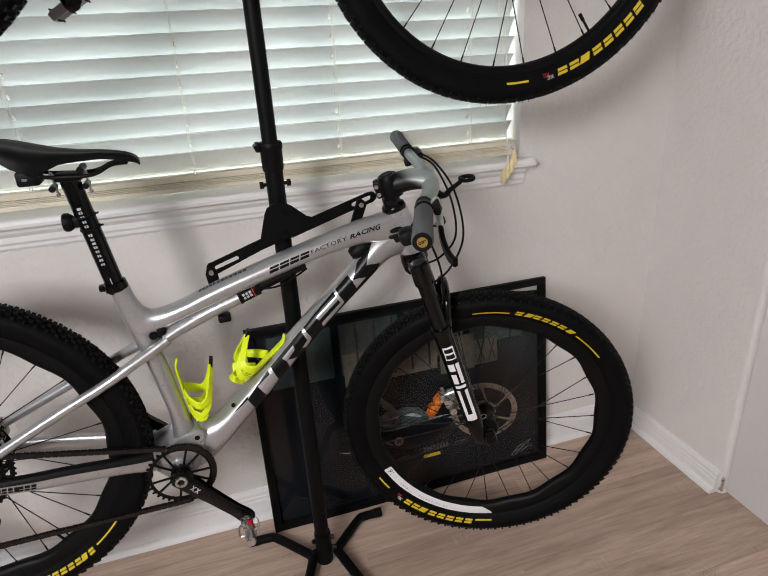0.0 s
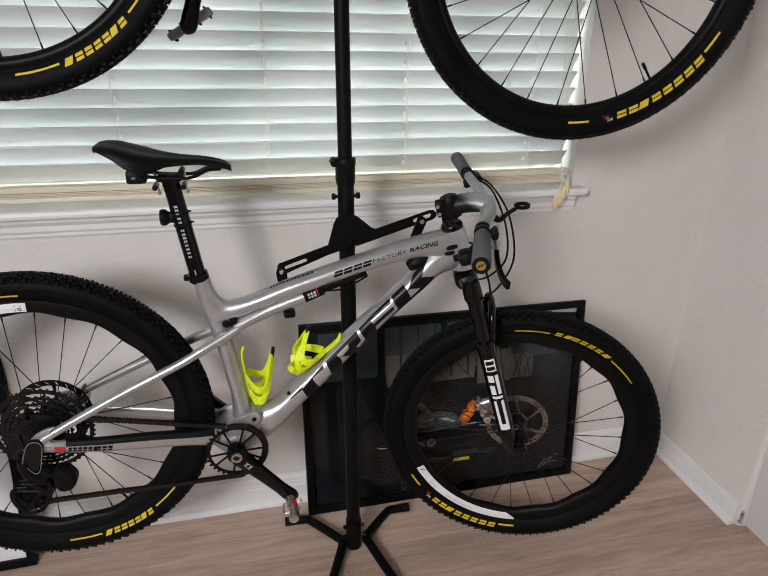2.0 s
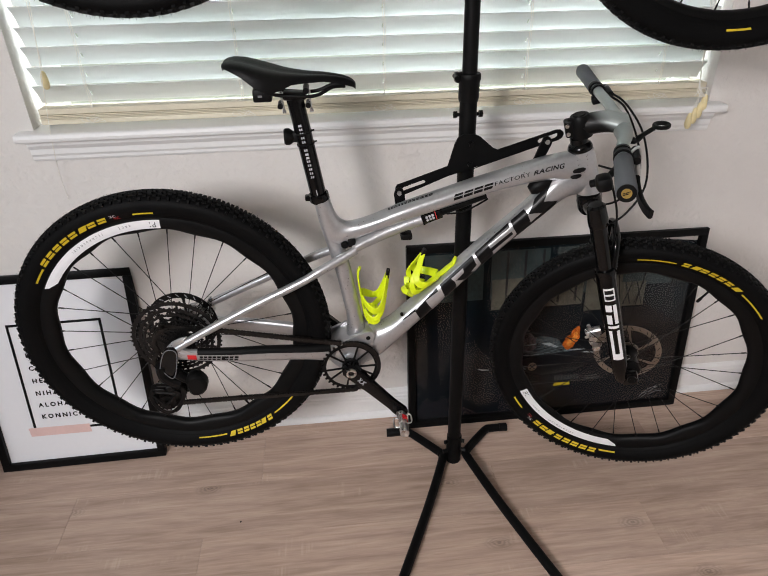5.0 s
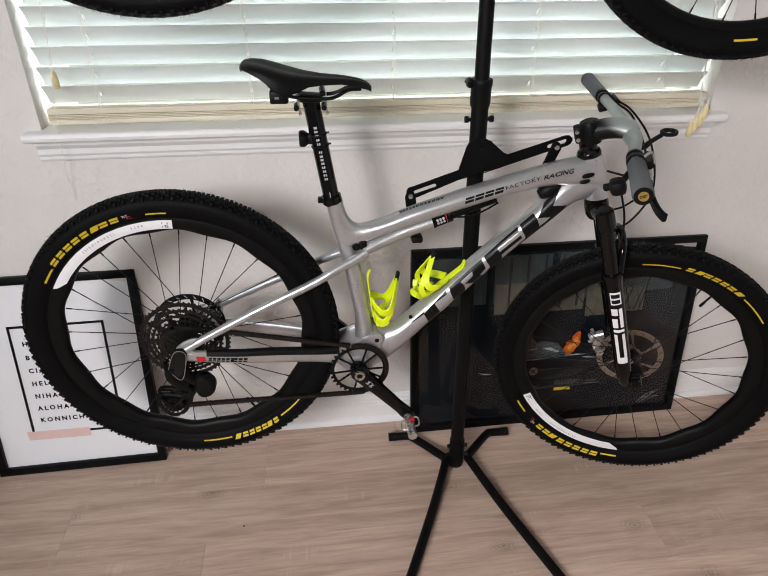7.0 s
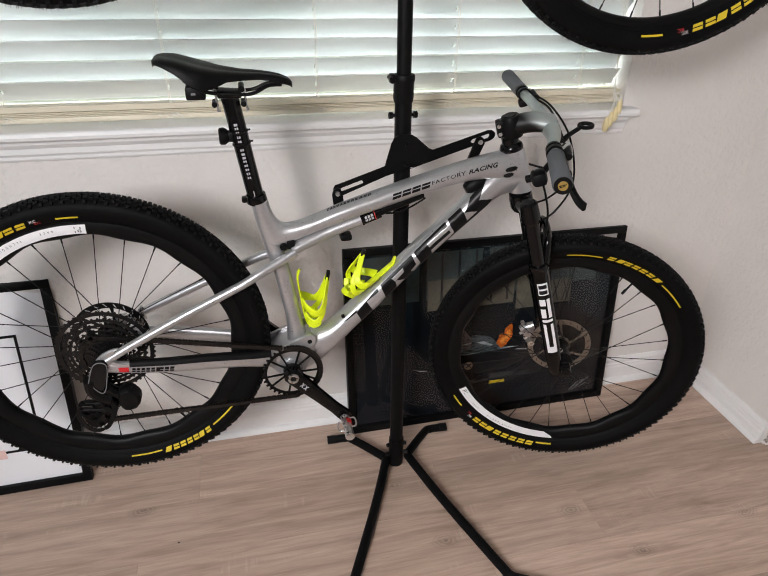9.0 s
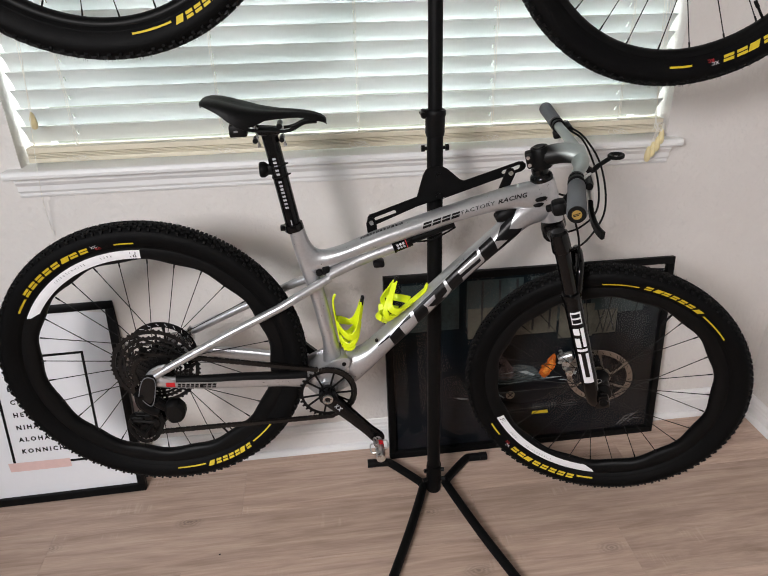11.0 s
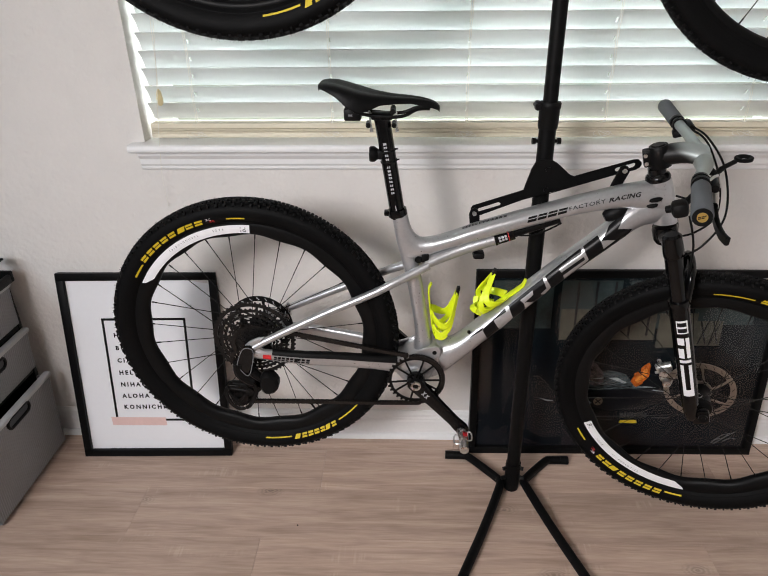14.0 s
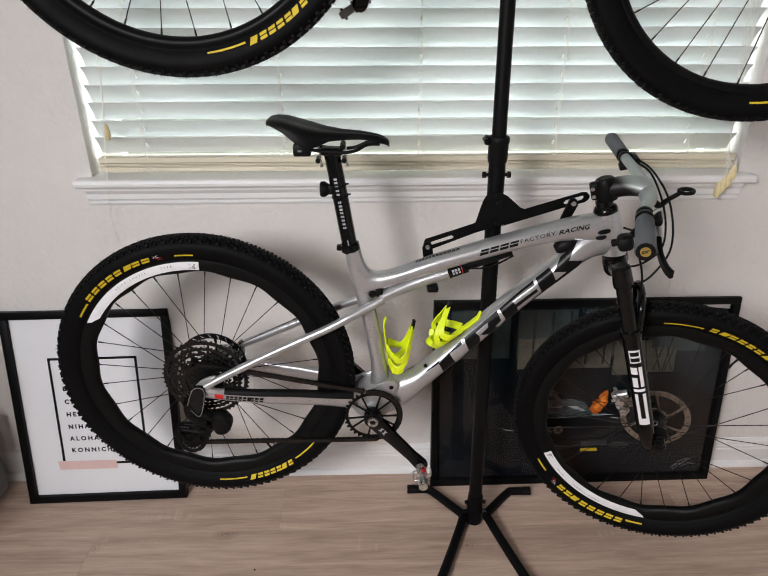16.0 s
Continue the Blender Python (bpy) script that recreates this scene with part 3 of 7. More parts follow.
for k in range(4):
    bm = bmesh.new()
    z0, z1 = (1.0192 + 0.0036 * k, 1.0222 + 0.0036 * k) if k < 3 else (1.0304, 1.0440)
    box(bm, (OX0 + 0.016, BY - 0.0275 + 0.0012 * k, z0), (OX1 - 0.004, BY + 0.024, z1), 0.0012, seg=1)
    part("stacked_slat", bm, M["cream"], blind)
bm = bmesh.new()
box(bm, (OX0 + 0.006, BY - 0.03, OZ1 - 0.05), (OX1 - 0.006, BY + 0.03, OZ1 - 0.002), 0.003)
part("head_rail", bm, M["trim"], blind)
for x in CORDS:
    bm = bmesh.new()
    for dx in (-0.002, 0.0025):
        sweep(bm, [(x + dx + 0.0012 * math.sin(k * 1.7), BY - 0.022 + 0.002 * math.sin(k * 2.3), 1.03 + k * 0.035) for k in range(31)], 0.0008, 5)
    z = 1.05
    while z < 2.08:
        rod(bm, (x - 0.004, BY - 0.022, z), (x + 0.003, BY - 0.021, z + 0.006), 0.0008, 4)
        z += PITCH
    part("ladder_cord", bm, M["cord"], blind)
    bm = bmesh.new()
    pts = [(x + 0.030 * math.sin(a * 1.3) * (0.6 + 0.4 * math.sin(a)), BY - 0.031, 1.016 + 0.007 * math.cos(a * 2.1)) for a in [i * 0.35 for i in range(26)]]
    sweep(bm, pts, 0.0008, 4)
    part("cord_knot", bm, M["cord"], blind)


def tassel(bm, x, y, z, s=1.25):
    tmp = bmesh.new()
    revolve(tmp, [(0.0012, 0.016 * s), (0.0042 * s, 0.012 * s), (0.0058 * s, 0.004 * s), (0.0068 * s, -0.006 * s), (0.0062 * s, -0.013 * s), (0.0034 * s, -0.017 * s)], 12, closed=False, axis="Z")
    return merge(bm, tmp, Matrix.Translation((x, y, z)))


pull = thing("blind_pull_cord", "thin cream lift cord with a yellowed tassel", "blind cord", (-0.953, -0.03, 1.118))
bm = bmesh.new()
sweep(bm, curve([(0.02, 0.05, 0.98), (0.012, 0.02, 0.4), (0.004, 0.006, 0.1), (0.0, 0, 0.016)], 5), 0.0009, 5)
sweep(bm, curve([(0.03, 0.05, 0.98), (0.02, 0.02, 0.3), (-0.01, -0.025, -0.1), (-0.026, -0.012, -0.22), (-0.030, 0.005, -0.30)], 6), 0.0008, 5)
part("cord", bm, M["cord"], pull)
bm = tassel(bmesh.new(), 0, 0, 0)
part("tassel", bm, M["tassel"], pull)
pull = thing("blind_pull_cord", "bunch of knotted lift cords with four yellowed tassels", "blind cord", (0.655, -0.062, 1.0))
bm = bmesh.new()
for dx, dz in ((-0.021, -0.037), (-0.010, -0.024), (0.001, -0.010), (0.009, 0.010)):
    sweep(bm, curve([(-0.02 + dx * 0.5, 0.07, 1.08), (-0.015 + dx, 0.04, 0.5), (-0.012, 0.012, 0.09), (-0.004, 0.004, 0.04), (dx, 0, dz + 0.014)], 6), 0.0009, 5)
pts = [(-0.004 + 0.016 * math.sin(a * 1.9), 0.004 * math.cos(a), 0.035 + 0.012 * math.cos(a * 2.7)) for a in [i * 0.4 for i in range(30)]]
sweep(bm, pts, 0.0009, 4)
part("cord", bm, M["cord"], pull)
for dx, dz in ((-0.021, -0.037), (-0.010, -0.024), (0.001, -0.010), (0.009, 0.010)):
    part("tassel", tassel(bmesh.new(), dx, 0, dz), M["tassel"], pull)

# ---- bicycles ----
YB = -0.335
RHUB, FHUB_F, FHUB_UP = Vector((-0.686, 0, 0.588)), 0.036, -0.567
BBC = Vector((-0.289, 0, 0.493))
AX = Vector((0.245, 0, 0.945))
D_UP = Vector((-0.296, 0, 0.955)).normalized()
D_FW = Vector((D_UP.z, 0, -D_UP.x))
FORK = Matrix.Translation(AX) @ Matrix((D_FW, (0, 1, 0), D_UP)).transposed().to_4x4()
R_T = 0.3625
CACHE = {}


def cached(key, name, material, make, smooth=35):
    if key not in CACHE:
        bm = bmesh.new()
        make(bm)
        CACHE[key] = finish(bm, name, M[material], smooth)
    return CACHE[key]


TYRE = [(0.303, -0.0125), (0.309, -0.0175), (0.318, -0.0235), (0.328, -0.0275), (0.337, -0.0288), (0.345, -0.0272), (0.3515, -0.022), (0.3555, -0.0145), (0.3575, -0.007)]
TYRE_FULL = TYRE + [(0.358, 0.0)] + [(r, -y) for r, y in TYRE[::-1]]


def tyre_surf(off=0.0006):
    """Drive-side sidewall: angle in degrees, radius."""
    def surf(a, r):
        for (r0, y0), (r1, y1) in zip(TYRE, TYRE[1:]):
            if r0 <= r <= r1:
                break
        y = y0 + (y1 - y0) * (r - r0) / (r1 - r0) - off
        return Vector((r * math.cos(radians(a)), y, r * math.sin(radians(a))))
    return surf


RIM = [(0.308, -0.0135), (0.302, -0.0152), (0.290, -0.0150), (0.280, -0.0122), (0.274, -0.0080), (0.2715, -0.0030)]


def rim_surf(off=0.0006):
    def surf(a, r):
        for (r1, y1), (r0, y0) in zip(RIM, RIM[1:]):
            if r0 <= r <= r1:
                break
        y = y0 + (y1 - y0) * (r - r0) / (r1 - r0) - off
        return Vector((r * math.cos(radians(a)), y, r * math.sin(radians(a))))
    return surf


def make_tyre(bm):
    revolve(bm, TYRE_FULL, 128)
    for s in (-1, 1):
        revolve(bm, [(0.3105, s * 0.0192), (0.312, s * 0.0205), (0.3135, s * 0.0208)], 128, closed=False)


def make_tread(bm):
    rng = random.Random(5)
    n = 112
    rows = ((0.0, 0.3578, 0.0), (0.0075, 0.3573, 0.12), (0.0148, 0.3552, 0.42), (0.0222, 0.3513, 0.85))
    for k in range(n):
        for row, (y, r, lean) in enumerate(rows):
            for s in ((1,) if y == 0 else (-1, 1)):
                a = 2 * math.pi * (k + (0.5 if row % 2 else 0) + (0.15 if s > 0 else 0)) / n
                m = Matrix.Rotation(-a, 4, "Y") @ Matrix.Translation((r, s * y, 0)) @ Matrix.Rotation(s * lean, 4, "Z")
                h = 0.0036 if row < 3 else 0.0042
                w, l = (0.0032, 0.0044) if row < 3 else (0.0038, 0.0036)
                if row == 3 and k % 2:
                    l *= 0.65
                q = [m @ Vector(p) for p in ((-0.001, -w, -l), (-0.001, w, -l), (-0.001, w, l), (-0.001, -w, l), (h, -w * 0.8, -l * 0.8), (h, w * 0.8, -l * 0.8), (h, w * 0.8, l * 0.8), (h, -w * 0.8, l * 0.8))]
                v = [bm.verts.new(p) for p in q]
                for f in ((4, 5, 6, 7), (0, 1, 5, 4), (1, 2, 6, 5), (2, 3, 7, 6), (3, 0, 4, 7)):
                    bm.faces.new([v[i] for i in f])
    # moulding hairs of a new tyre
    for k in range(700):
        a, y = rng.uniform(0, 2 * math.pi), rng.uniform(-0.024, 0.024)
        r = 0.3605 - 9.5 * y * y * 1.2
        o, t = Vector((math.cos(a), y * 12, math.sin(a))).normalized(), Vector((-math.sin(a), 0, math.cos(a)))
        c = Vector((r * math.cos(a), y, r * math.sin(a)))
        tip = c + o * rng.uniform(0.003, 0.0065) + t * rng.uniform(-0.002, 0.002)
        v = [bm.verts.new(c + t * 0.0005), bm.verts.new(c - t * 0.0005), bm.verts.new(c + Vector((0, 0.0006, 0))), bm.verts.new(tip)]
        for f in ((0, 1, 3), (1, 2, 3), (2, 0, 3)):
            bm.faces.new([v[i] for i in f])


RIM_LOW = [(0.308, -0.0135), (0.303, -0.0152), (0.297, -0.0145), (0.292, -0.0090), (0.2900, -0.0030)]


def make_low_rim(bm):
    revolve(bm, RIM_LOW + [(r, -y) for r, y in RIM_LOW[::-1]], 128)


def make_rim(bm, turn):
    """Deep rim whose inner edge runs in waves, two spokes to a wave; turn: the angle of a shallow place."""
    n, full = 224, RIM + [(r, -y) for r, y in RIM[::-1]]
    rings = []
    for i in range(n):
        a = 2 * math.pi * i / n
        wave = 0.0026 * math.cos(14 * (a - radians(turn)))
        ring = []
        for r, y in full:
            q = r + wave * max(0.0, min(1.0, (0.281 - r) / 0.006))
            ring.append(Vector((q * math.cos(a), y, q * math.sin(a))))
        rings.append(ring)
    loft(bm, rings, caps=False, loop=True)


TWO = ((0, 1, 0, 0.42), (0, 1, 0.58, 1))
ONE = ((0, 1, 0, 1),)
GLYPHS = {k: TWO for k in "ocpeln"} | {"i": ONE}     # plain bars that stand for lettering


def mark_letters(bm, surf, a0, a1, r0, r1, kinds, slant=0.0):
    """A row of plain block shapes from angle a0 to a1."""
    wide = [0.45 if k == "i" else 1.0 for k in kinds]
    total = sum(wide) + 0.22 * (len(kinds) - 1)
    x = 0.0
    for k, w in zip(kinds, wide):
        for u0, u1, v0, v1 in GLYPHS[k]:
            f = lambda u, v: (a0 + (a1 - a0) * (x + u * w + slant * v) / total, r0 + (r1 - r0) * v)
            quad2(bm, surf, (f(u0, v0), f(u1, v0), f(u1, v1), f(u0, v1)), 2)
        x += w + 0.22


def tyre_marks(a_s, a_p, flip):
    """Yellow bars and block marks, a list of makers. a_s: start and end of the long mark, a_p: of the short one."""
    s = tyre_surf()
    lo, hi = 0.3160, 0.3280
    out = []
    a, b = a_s
    d = b - a
    out.append(lambda m, a=a, d=d: bar2(m, s, a, a + d * 0.12, 0.3160, 0.3200, 4, 1))
    out.append(lambda m, b=b, d=d: bar2(m, s, b - d * 0.15, b - d * 0.03, 0.3190, 0.3228, 4, 1))
    for k in range(8):
        f = lambda m, a=a, d=d, k=k: mark_letters(m, s, a + d * (0.14 + 0.0695 * k), a + d * (0.14 + 0.0695 * k + 0.054), lo, hi, "i" if k == 5 else "o", 0.2)
        out.append(f)
    a, b = a_p
    d = b - a
    out.append(lambda m, a=a, d=d: bar2(m, s, a, a + d * 0.25, 0.3180, 0.3215, 5, 1))
    out.append(lambda m, b=b, d=d: bar2(m, s, b - d * 0.25, b, 0.3180, 0.3215, 5, 1))
    for k in range(7):
        f = lambda m, a=a, d=d, k=k: mark_letters(m, s, a + d * (0.285 + 0.0625 * k), a + d * (0.285 + 0.0625 * k + 0.048), lo, hi, "i" if k in (1, 6) else "o", 0.2)
        out.append(f)
    return out


def make_hub(bm, slim):
    if not slim:
        revolve(bm, [(0.006, -0.05), (0.012, -0.05), (0.014, -0.042), (0.0245, -0.038), (0.0268, -0.032), (0.0242, -0.028), (0.0240, -0.003), (0.0195, 0.003), (0.0195, 0.014), (0.0215, 0.024), (0.026, 0.030), (0.026, 0.034), (0.014, 0.038), (0.010, 0.05), (0.006, 0.05)], 28)
        return
    revolve(bm, [(0.006, -0.05), (0.010, -0.05), (0.012, -0.042), (0.0245, -0.038), (0.0265, -0.032), (0.021, -0.024), (0.012, 0.02), (0.018, 0.026), (0.024, 0.030), (0.024, 0.034), (0.014, 0.038), (0.010, 0.05), (0.006, 0.05)], 24)


def spoke_ends(n=28, reach=0.2725, turn0=0.0):
    out = []
    for k in range(n):
        side = -1 if k % 2 else 1
        a = 2 * math.pi * k / n + radians(turn0)
        turn = radians(62) * (1 if (k // 2) % 2 else -1)
        h = a + turn
        out.append((Vector((0.0235 * math.cos(h), side * 0.032, 0.0235 * math.sin(h))), Vector((reach * math.cos(a), side * 0.003, reach * math.sin(a)))))
    return out


def make_rotor(bm, y, r=0.085):
    revolve(bm, [(r, y - 0.0009), (r, y + 0.0009), (r - 0.014, y + 0.0009), (r - 0.014, y - 0.0009)], 60)


def make_carrier(bm, y):
    revolve(bm, [(0.030, y - 0.002), (0.030, y + 0.002), (0.020, y + 0.002), (0.020, y - 0.002)], 24)


def make_rotor_arm(bm, y, r=0.085):
    a, b = Vector(((r - 0.012) * math.cos(0.35), y, (r - 0.012) * math.sin(0.35))), Vector((0.025, y, 0))
    n = Vector((-(b - a).z, 0, (b - a).x)).normalized()
    loft(bm, [[p + n * w * u + Vector((0, e, 0)) for u, e in ((-1, -0.0009), (1, -0.0009), (1, 0.0009), (-1, 0.0009))] for p, w in ((a, 0.0042), (a.lerp(b, 0.4), 0.0024), (b, 0.0034))])


def slots_rotor(bm, y, r=0.085):
    for k in range(24):
        a = 2 * math.pi * k / 24
        d = Vector((math.cos(a), 0, math.sin(a)))
        t = Vector((-math.sin(a), 0, math.cos(a)))
        c = d * (r - 0.007) + Vector((0, y, 0))
        for s in (-0.0013, 0.0013):
            q = [c + d * 0.0035 + t * (0.0035 - 0.001), c + d * 0.0035 + t * (0.0035 + 0.001), c - d * 0.0035 - t * (0.0035 - 0.001), c - d * 0.0035 - t * (0.0035 + 0.001)]
            bm.faces.new([bm.verts.new(p + Vector((0, s, 0))) for p in q])


def cog(bm, r, y, teeth, thick=0.0017, hole=0.72, arms=0, deep=0.003):
    n = teeth
    for lo, hi in ((hole * r, r - deep),):
        revolve(bm, [(hi, y - thick / 2), (hi, y + thick / 2), (lo, y + thick / 2), (lo, y - thick / 2)], max(24, n))
    for k in range(n):
        a = 2 * math.pi * k / n
        da = math.pi / n * 0.55
        ring = [[Vector((q * math.cos(a + s * w), y + t, q * math.sin(a + s * w))) for s, t in ((-1, -thick / 2), (1, -thick / 2), (1, thick / 2), (-1, thick / 2))] for q, w in ((r - deep - 0.0005, da), (r, da * 0.45))]
        loft(bm, ring)
    for k in range(arms):
        a = 2 * math.pi * k / arms
        rod(bm, (0.02 * math.cos(a), y, 0.02 * math.sin(a)), (hole * r * math.cos(a + 0.25), y, hole * r * math.sin(a + 0.25)), 0.0028, 6)


SPOKE_TURN = {True: 7.8, False: -1.3}
COGS = [10, 12, 14, 16, 18, 21, 24, 28, 32, 38, 44, 52]


def make_wheel(parent, at, rear, prints, decal, second=False):
    """Rim with tyre, spokes, hub, rotor; at: pose of the hub under the bike."""
    rim = part("rear_wheel" if rear else "front_wheel", cached("low" if second else ("rim", rear), "rim", "rim", make_low_rim if second else lambda b: make_rim(b, SPOKE_TURN[rear]), 50), None, parent, "black knobbly wheel with shallow rim" if second else "black knobbly wheel with deep carbon rim", m=at)
    part("tyre", cached("tyre", "tyre", "tyre", make_tyre, 50), None, rim)
    part("tread", cached("tread", "tread", "knob", make_tread, 0), None, rim)
    for k, make in enumerate(tyre_marks(*prints)):
        part("printed_mark", cached(("print", prints, k), "printed_mark", "yellow", make, 0), None, rim, "yellow printed block" if k == 0 else "")
    a_s = prints[0]
    d = a_s[1] - a_s[0]
    up = 1
    for body, r, material, k in (("XC", 0.3240, "white", 0.712), ("RC", 0.3180, "red", 0.732)):
        def lay(b, body=body, r=r, k=k):
            f = tyre_surf(0.0008)
            sgn = 1 if d > 0 else -1
            letter(b, f, body, a_s[0] + d * k, r - 0.002, sgn * 1.8, up * 0.0088)
        part("tyre_lettering", cached(("xc", prints, body), "tyre_lettering", material, lay, 0), None, rim, "small red and white letters")
    if decal:
        a0, a1 = decal[:2]

        def band(b):
            f = rim_surf(0.0007)
            d = 1 if a1 > a0 else -1
            bar2(b, f, a0, a1 - d * 4, 0.2805, 0.3015, 30, 4)
            quad2(b, f, ((a1 - d * 4, 0.2805), (a1, 0.293), (a1 + d * 1.0, 0.3015), (a1 - d * 4, 0.3015)), 3)
        part("rim_decal", cached(("band", decal), "rim_decal", "white", band, 0), None, rim, "white rim decal")

        d = 1 if a1 > a0 else -1
        for key, body, turn, r, step, tall, gap in (("p", "P1", 1.5, 0.2965, 3.4, -0.0185, 1.0), ("race", "RACE", 12, 0.2955, 1.15, -0.0072, 2.3), ("tech", "TECHNOLOGIES", 24.5, 0.2955, 1.15, -0.0072, 2.3)):
            def ink(b, body=body, turn=turn, r=r, step=step, tall=tall, gap=gap):
                letter(b, rim_surf(0.0011), body, a0 + d * turn, r, d * step, tall, gap)
            part("rim_lettering", cached(("ink", decal, key), "rim_lettering", "blackprint", ink, 0), None, rim)
    part("hub", cached(("hub", rear or second), "hub", "satin", lambda b: make_hub(b, rear or second)), None, rim)
    if not rear and not second:
        bm = bmesh.new()
        ring = []
        for k in range(12):
            a = radians(20 + 29 * k)
            b = radians(97) + 0.0082 * math.cos(a) / 0.024
            ring.append((0.0243 * math.cos(b), -0.0150 + 0.0082 * math.sin(a), 0.0243 * math.sin(b)))
        sweep(bm, ring, 0.0013, 6)
        part("hub_mark", bm, M["white"], rim, "white open ring mark")
    ends = spoke_ends(28, 0.2915) if second else spoke_ends(turn0=SPOKE_TURN[rear])
    for k in range(len(ends)):
        p, q = ends[k]
        def one(b, p=p, q=q):
            rod(b, p, q, 0.00105, 6)
            u = (q - p).normalized()
            rod(b, q - u * 0.012, q, 0.0018, 6)
        part("spoke", cached(("spoke", k, second, rear), "spoke", "spoke", one), None, rim)

    def valve(b):
        a = radians(250)
        d = Vector((math.cos(a), 0, math.sin(a)))
        far = 0.262 if second else 0.246
        rod(b, d * 0.292, d * far, 0.0026, 8)
        rod(b, d * (far + 0.004), d * (far - 0.010), 0.0036, 8)
    part("valve", cached(("valve", second), "valve", "plastic", valve), None, rim, m=Matrix.Rotation(radians(-(at_angle(rear, second) - 250)), 4, "Y"))
    ry = 0.040 if not rear else 0.044
    part("brake_rotor", cached(("rotor", rear), "brake_rotor", "steel" if not rear else "cassette", lambda b: make_rotor(b, ry), 30), None, rim, "steel disc brake rotor")
    part("rotor_carrier", cached(("carrier", rear), "rotor_carrier", "steel" if not rear else "cassette", lambda b: make_carrier(b, ry), 30), None, rim)
    for k in range(6):
        part("rotor_arm", cached(("arm", rear), "rotor_arm", "steel" if not rear else "cassette", lambda b: make_rotor_arm(b, ry), 30), None, rim, m=Matrix.Rotation(math.pi * k / 3, 4, "Y"))
    part("rotor_slots", cached(("slots", rear), "rotor_slots", "blackprint" if not rear else "white", lambda b: slots_rotor(b, ry), 0), None, rim)
    if rear:
        for i, t in enumerate(COGS):
            y = -0.060 + 0.0032 * i
            r = t * 0.00202
            part("sprocket", cached(("cog", i), "sprocket", "cassette", lambda b, r=r, y=y, t=t: cog(b, r, y, t, 0.0017, 0.885 if t > 24 else 0.78 if t > 16 else 0.4, 11 if t > 24 else 0), 30), None, rim)
    return rim


def at_angle(rear, second):
    return {(True, False): 300, (False, False): 44, (True, True): 200, (False, True): -75}[(rear, second)]


class Tube:
    """A tube given by its upper and lower edge in the bike's plane and its half width."""

    def __init__(self, top, bot, half, k=5):
        self.t, self.b = curve([(x, 0, z) for x, z in top], k), curve([(x, 0, z) for x, z in bot], k)
        n = len(self.t)
        self.h = [half[0] + (half[1] - half[0]) * i / (n - 1) for i in range(n)] if len(half) == 2 else [np.interp(i / (n - 1), np.linspace(0, 1, len(half)), half) for i in range(n)]

    def surf(self, s, ang, off=0.0):
        x = min(max(s, 0.0), 1.0) * (len(self.t) - 1)
        i = min(int(x), len(self.t) - 2)
        f = x - i
        t, b, h = self.t[i].lerp(self.t[i + 1], f), self.b[i].lerp(self.b[i + 1], f), self.h[i] + (self.h[i + 1] - self.h[i]) * f
        c, a = (t + b) / 2, (t - b) / 2
        co, si = math.cos(radians(ang)), math.sin(radians(ang))
        q = 0.86
        ca, sa = math.copysign(abs(co) ** q, co), math.copysign(abs(si) ** q, si)
        p = c + a * ca + Vector((0, -h * sa, 0))
        n = (a.normalized() * co / max(a.length, 1e-4) + Vector((0, -si / max(h, 1e-4), 0))).normalized()
        return p + n * off

    def mesh(self, bm, n=20):
        return loft(bm, [[self.surf(i / (len(self.t) - 1), 360 * j / n) for j in range(n)] for i in range(len(self.t))])


TOPT = Tube([(-0.312, 0.914), (-0.307, 0.892), (-0.300, 0.874), (-0.289, 0.8605), (-0.271, 0.8555), (-0.225, 0.865), (-0.152, 0.892), (-0.046, 0.9245), (0.064, 0.9555), (0.174, 0.9835), (0.250, 0.996)],
            [(-0.346, 0.906), (-0.342, 0.875), (-0.334, 0.836), (-0.323, 0.806), (-0.293, 0.803), (-0.232, 0.826), (-0.157, 0.851), (-0.038, 0.886), (0.070, 0.9165), (0.175, 0.929), (0.262, 0.905)], (0.0185, 0.019, 0.021, 0.025, 0.028, 0.028))
SEATT = Tube([(-0.306, 0.880), (-0.293, 0.828), (-0.281, 0.772), (-0.274, 0.734), (-0.263, 0.666), (-0.252, 0.600), (-0.238, 0.53)],
             [(-0.342, 0.874), (-0.333, 0.832), (-0.320, 0.778), (-0.311, 0.736), (-0.300, 0.671), (-0.291, 0.602), (-0.298, 0.52)], (0.0175, 0.0175, 0.0175, 0.020, 0.030))
DOWNT = Tube([(0.255, 0.975), (0.215, 0.955), (0.170, 0.930), (0.118, 0.874), (0.030, 0.795), (-0.062, 0.708), (-0.152, 0.624), (-0.195, 0.588), (-0.240, 0.572), (-0.29, 0.55)],
             [(0.284, 0.903), (0.234, 0.893), (0.202, 0.882), (0.150, 0.839), (0.066, 0.765), (-0.034, 0.668), (-0.121, 0.582), (-0.178, 0.524), (-0.232, 0.478), (-0.30, 0.455)], (0.026, 0.027, 0.028, 0.031, 0.034))
HEADT = Tube([(0.256, 0.999), (0.267, 0.972), (0.279, 0.935), (0.289, 0.900)], [(0.208, 0.990), (0.214, 0.955), (0.224, 0.920), (0.236, 0.892)], (0.024, 0.026, 0.026))


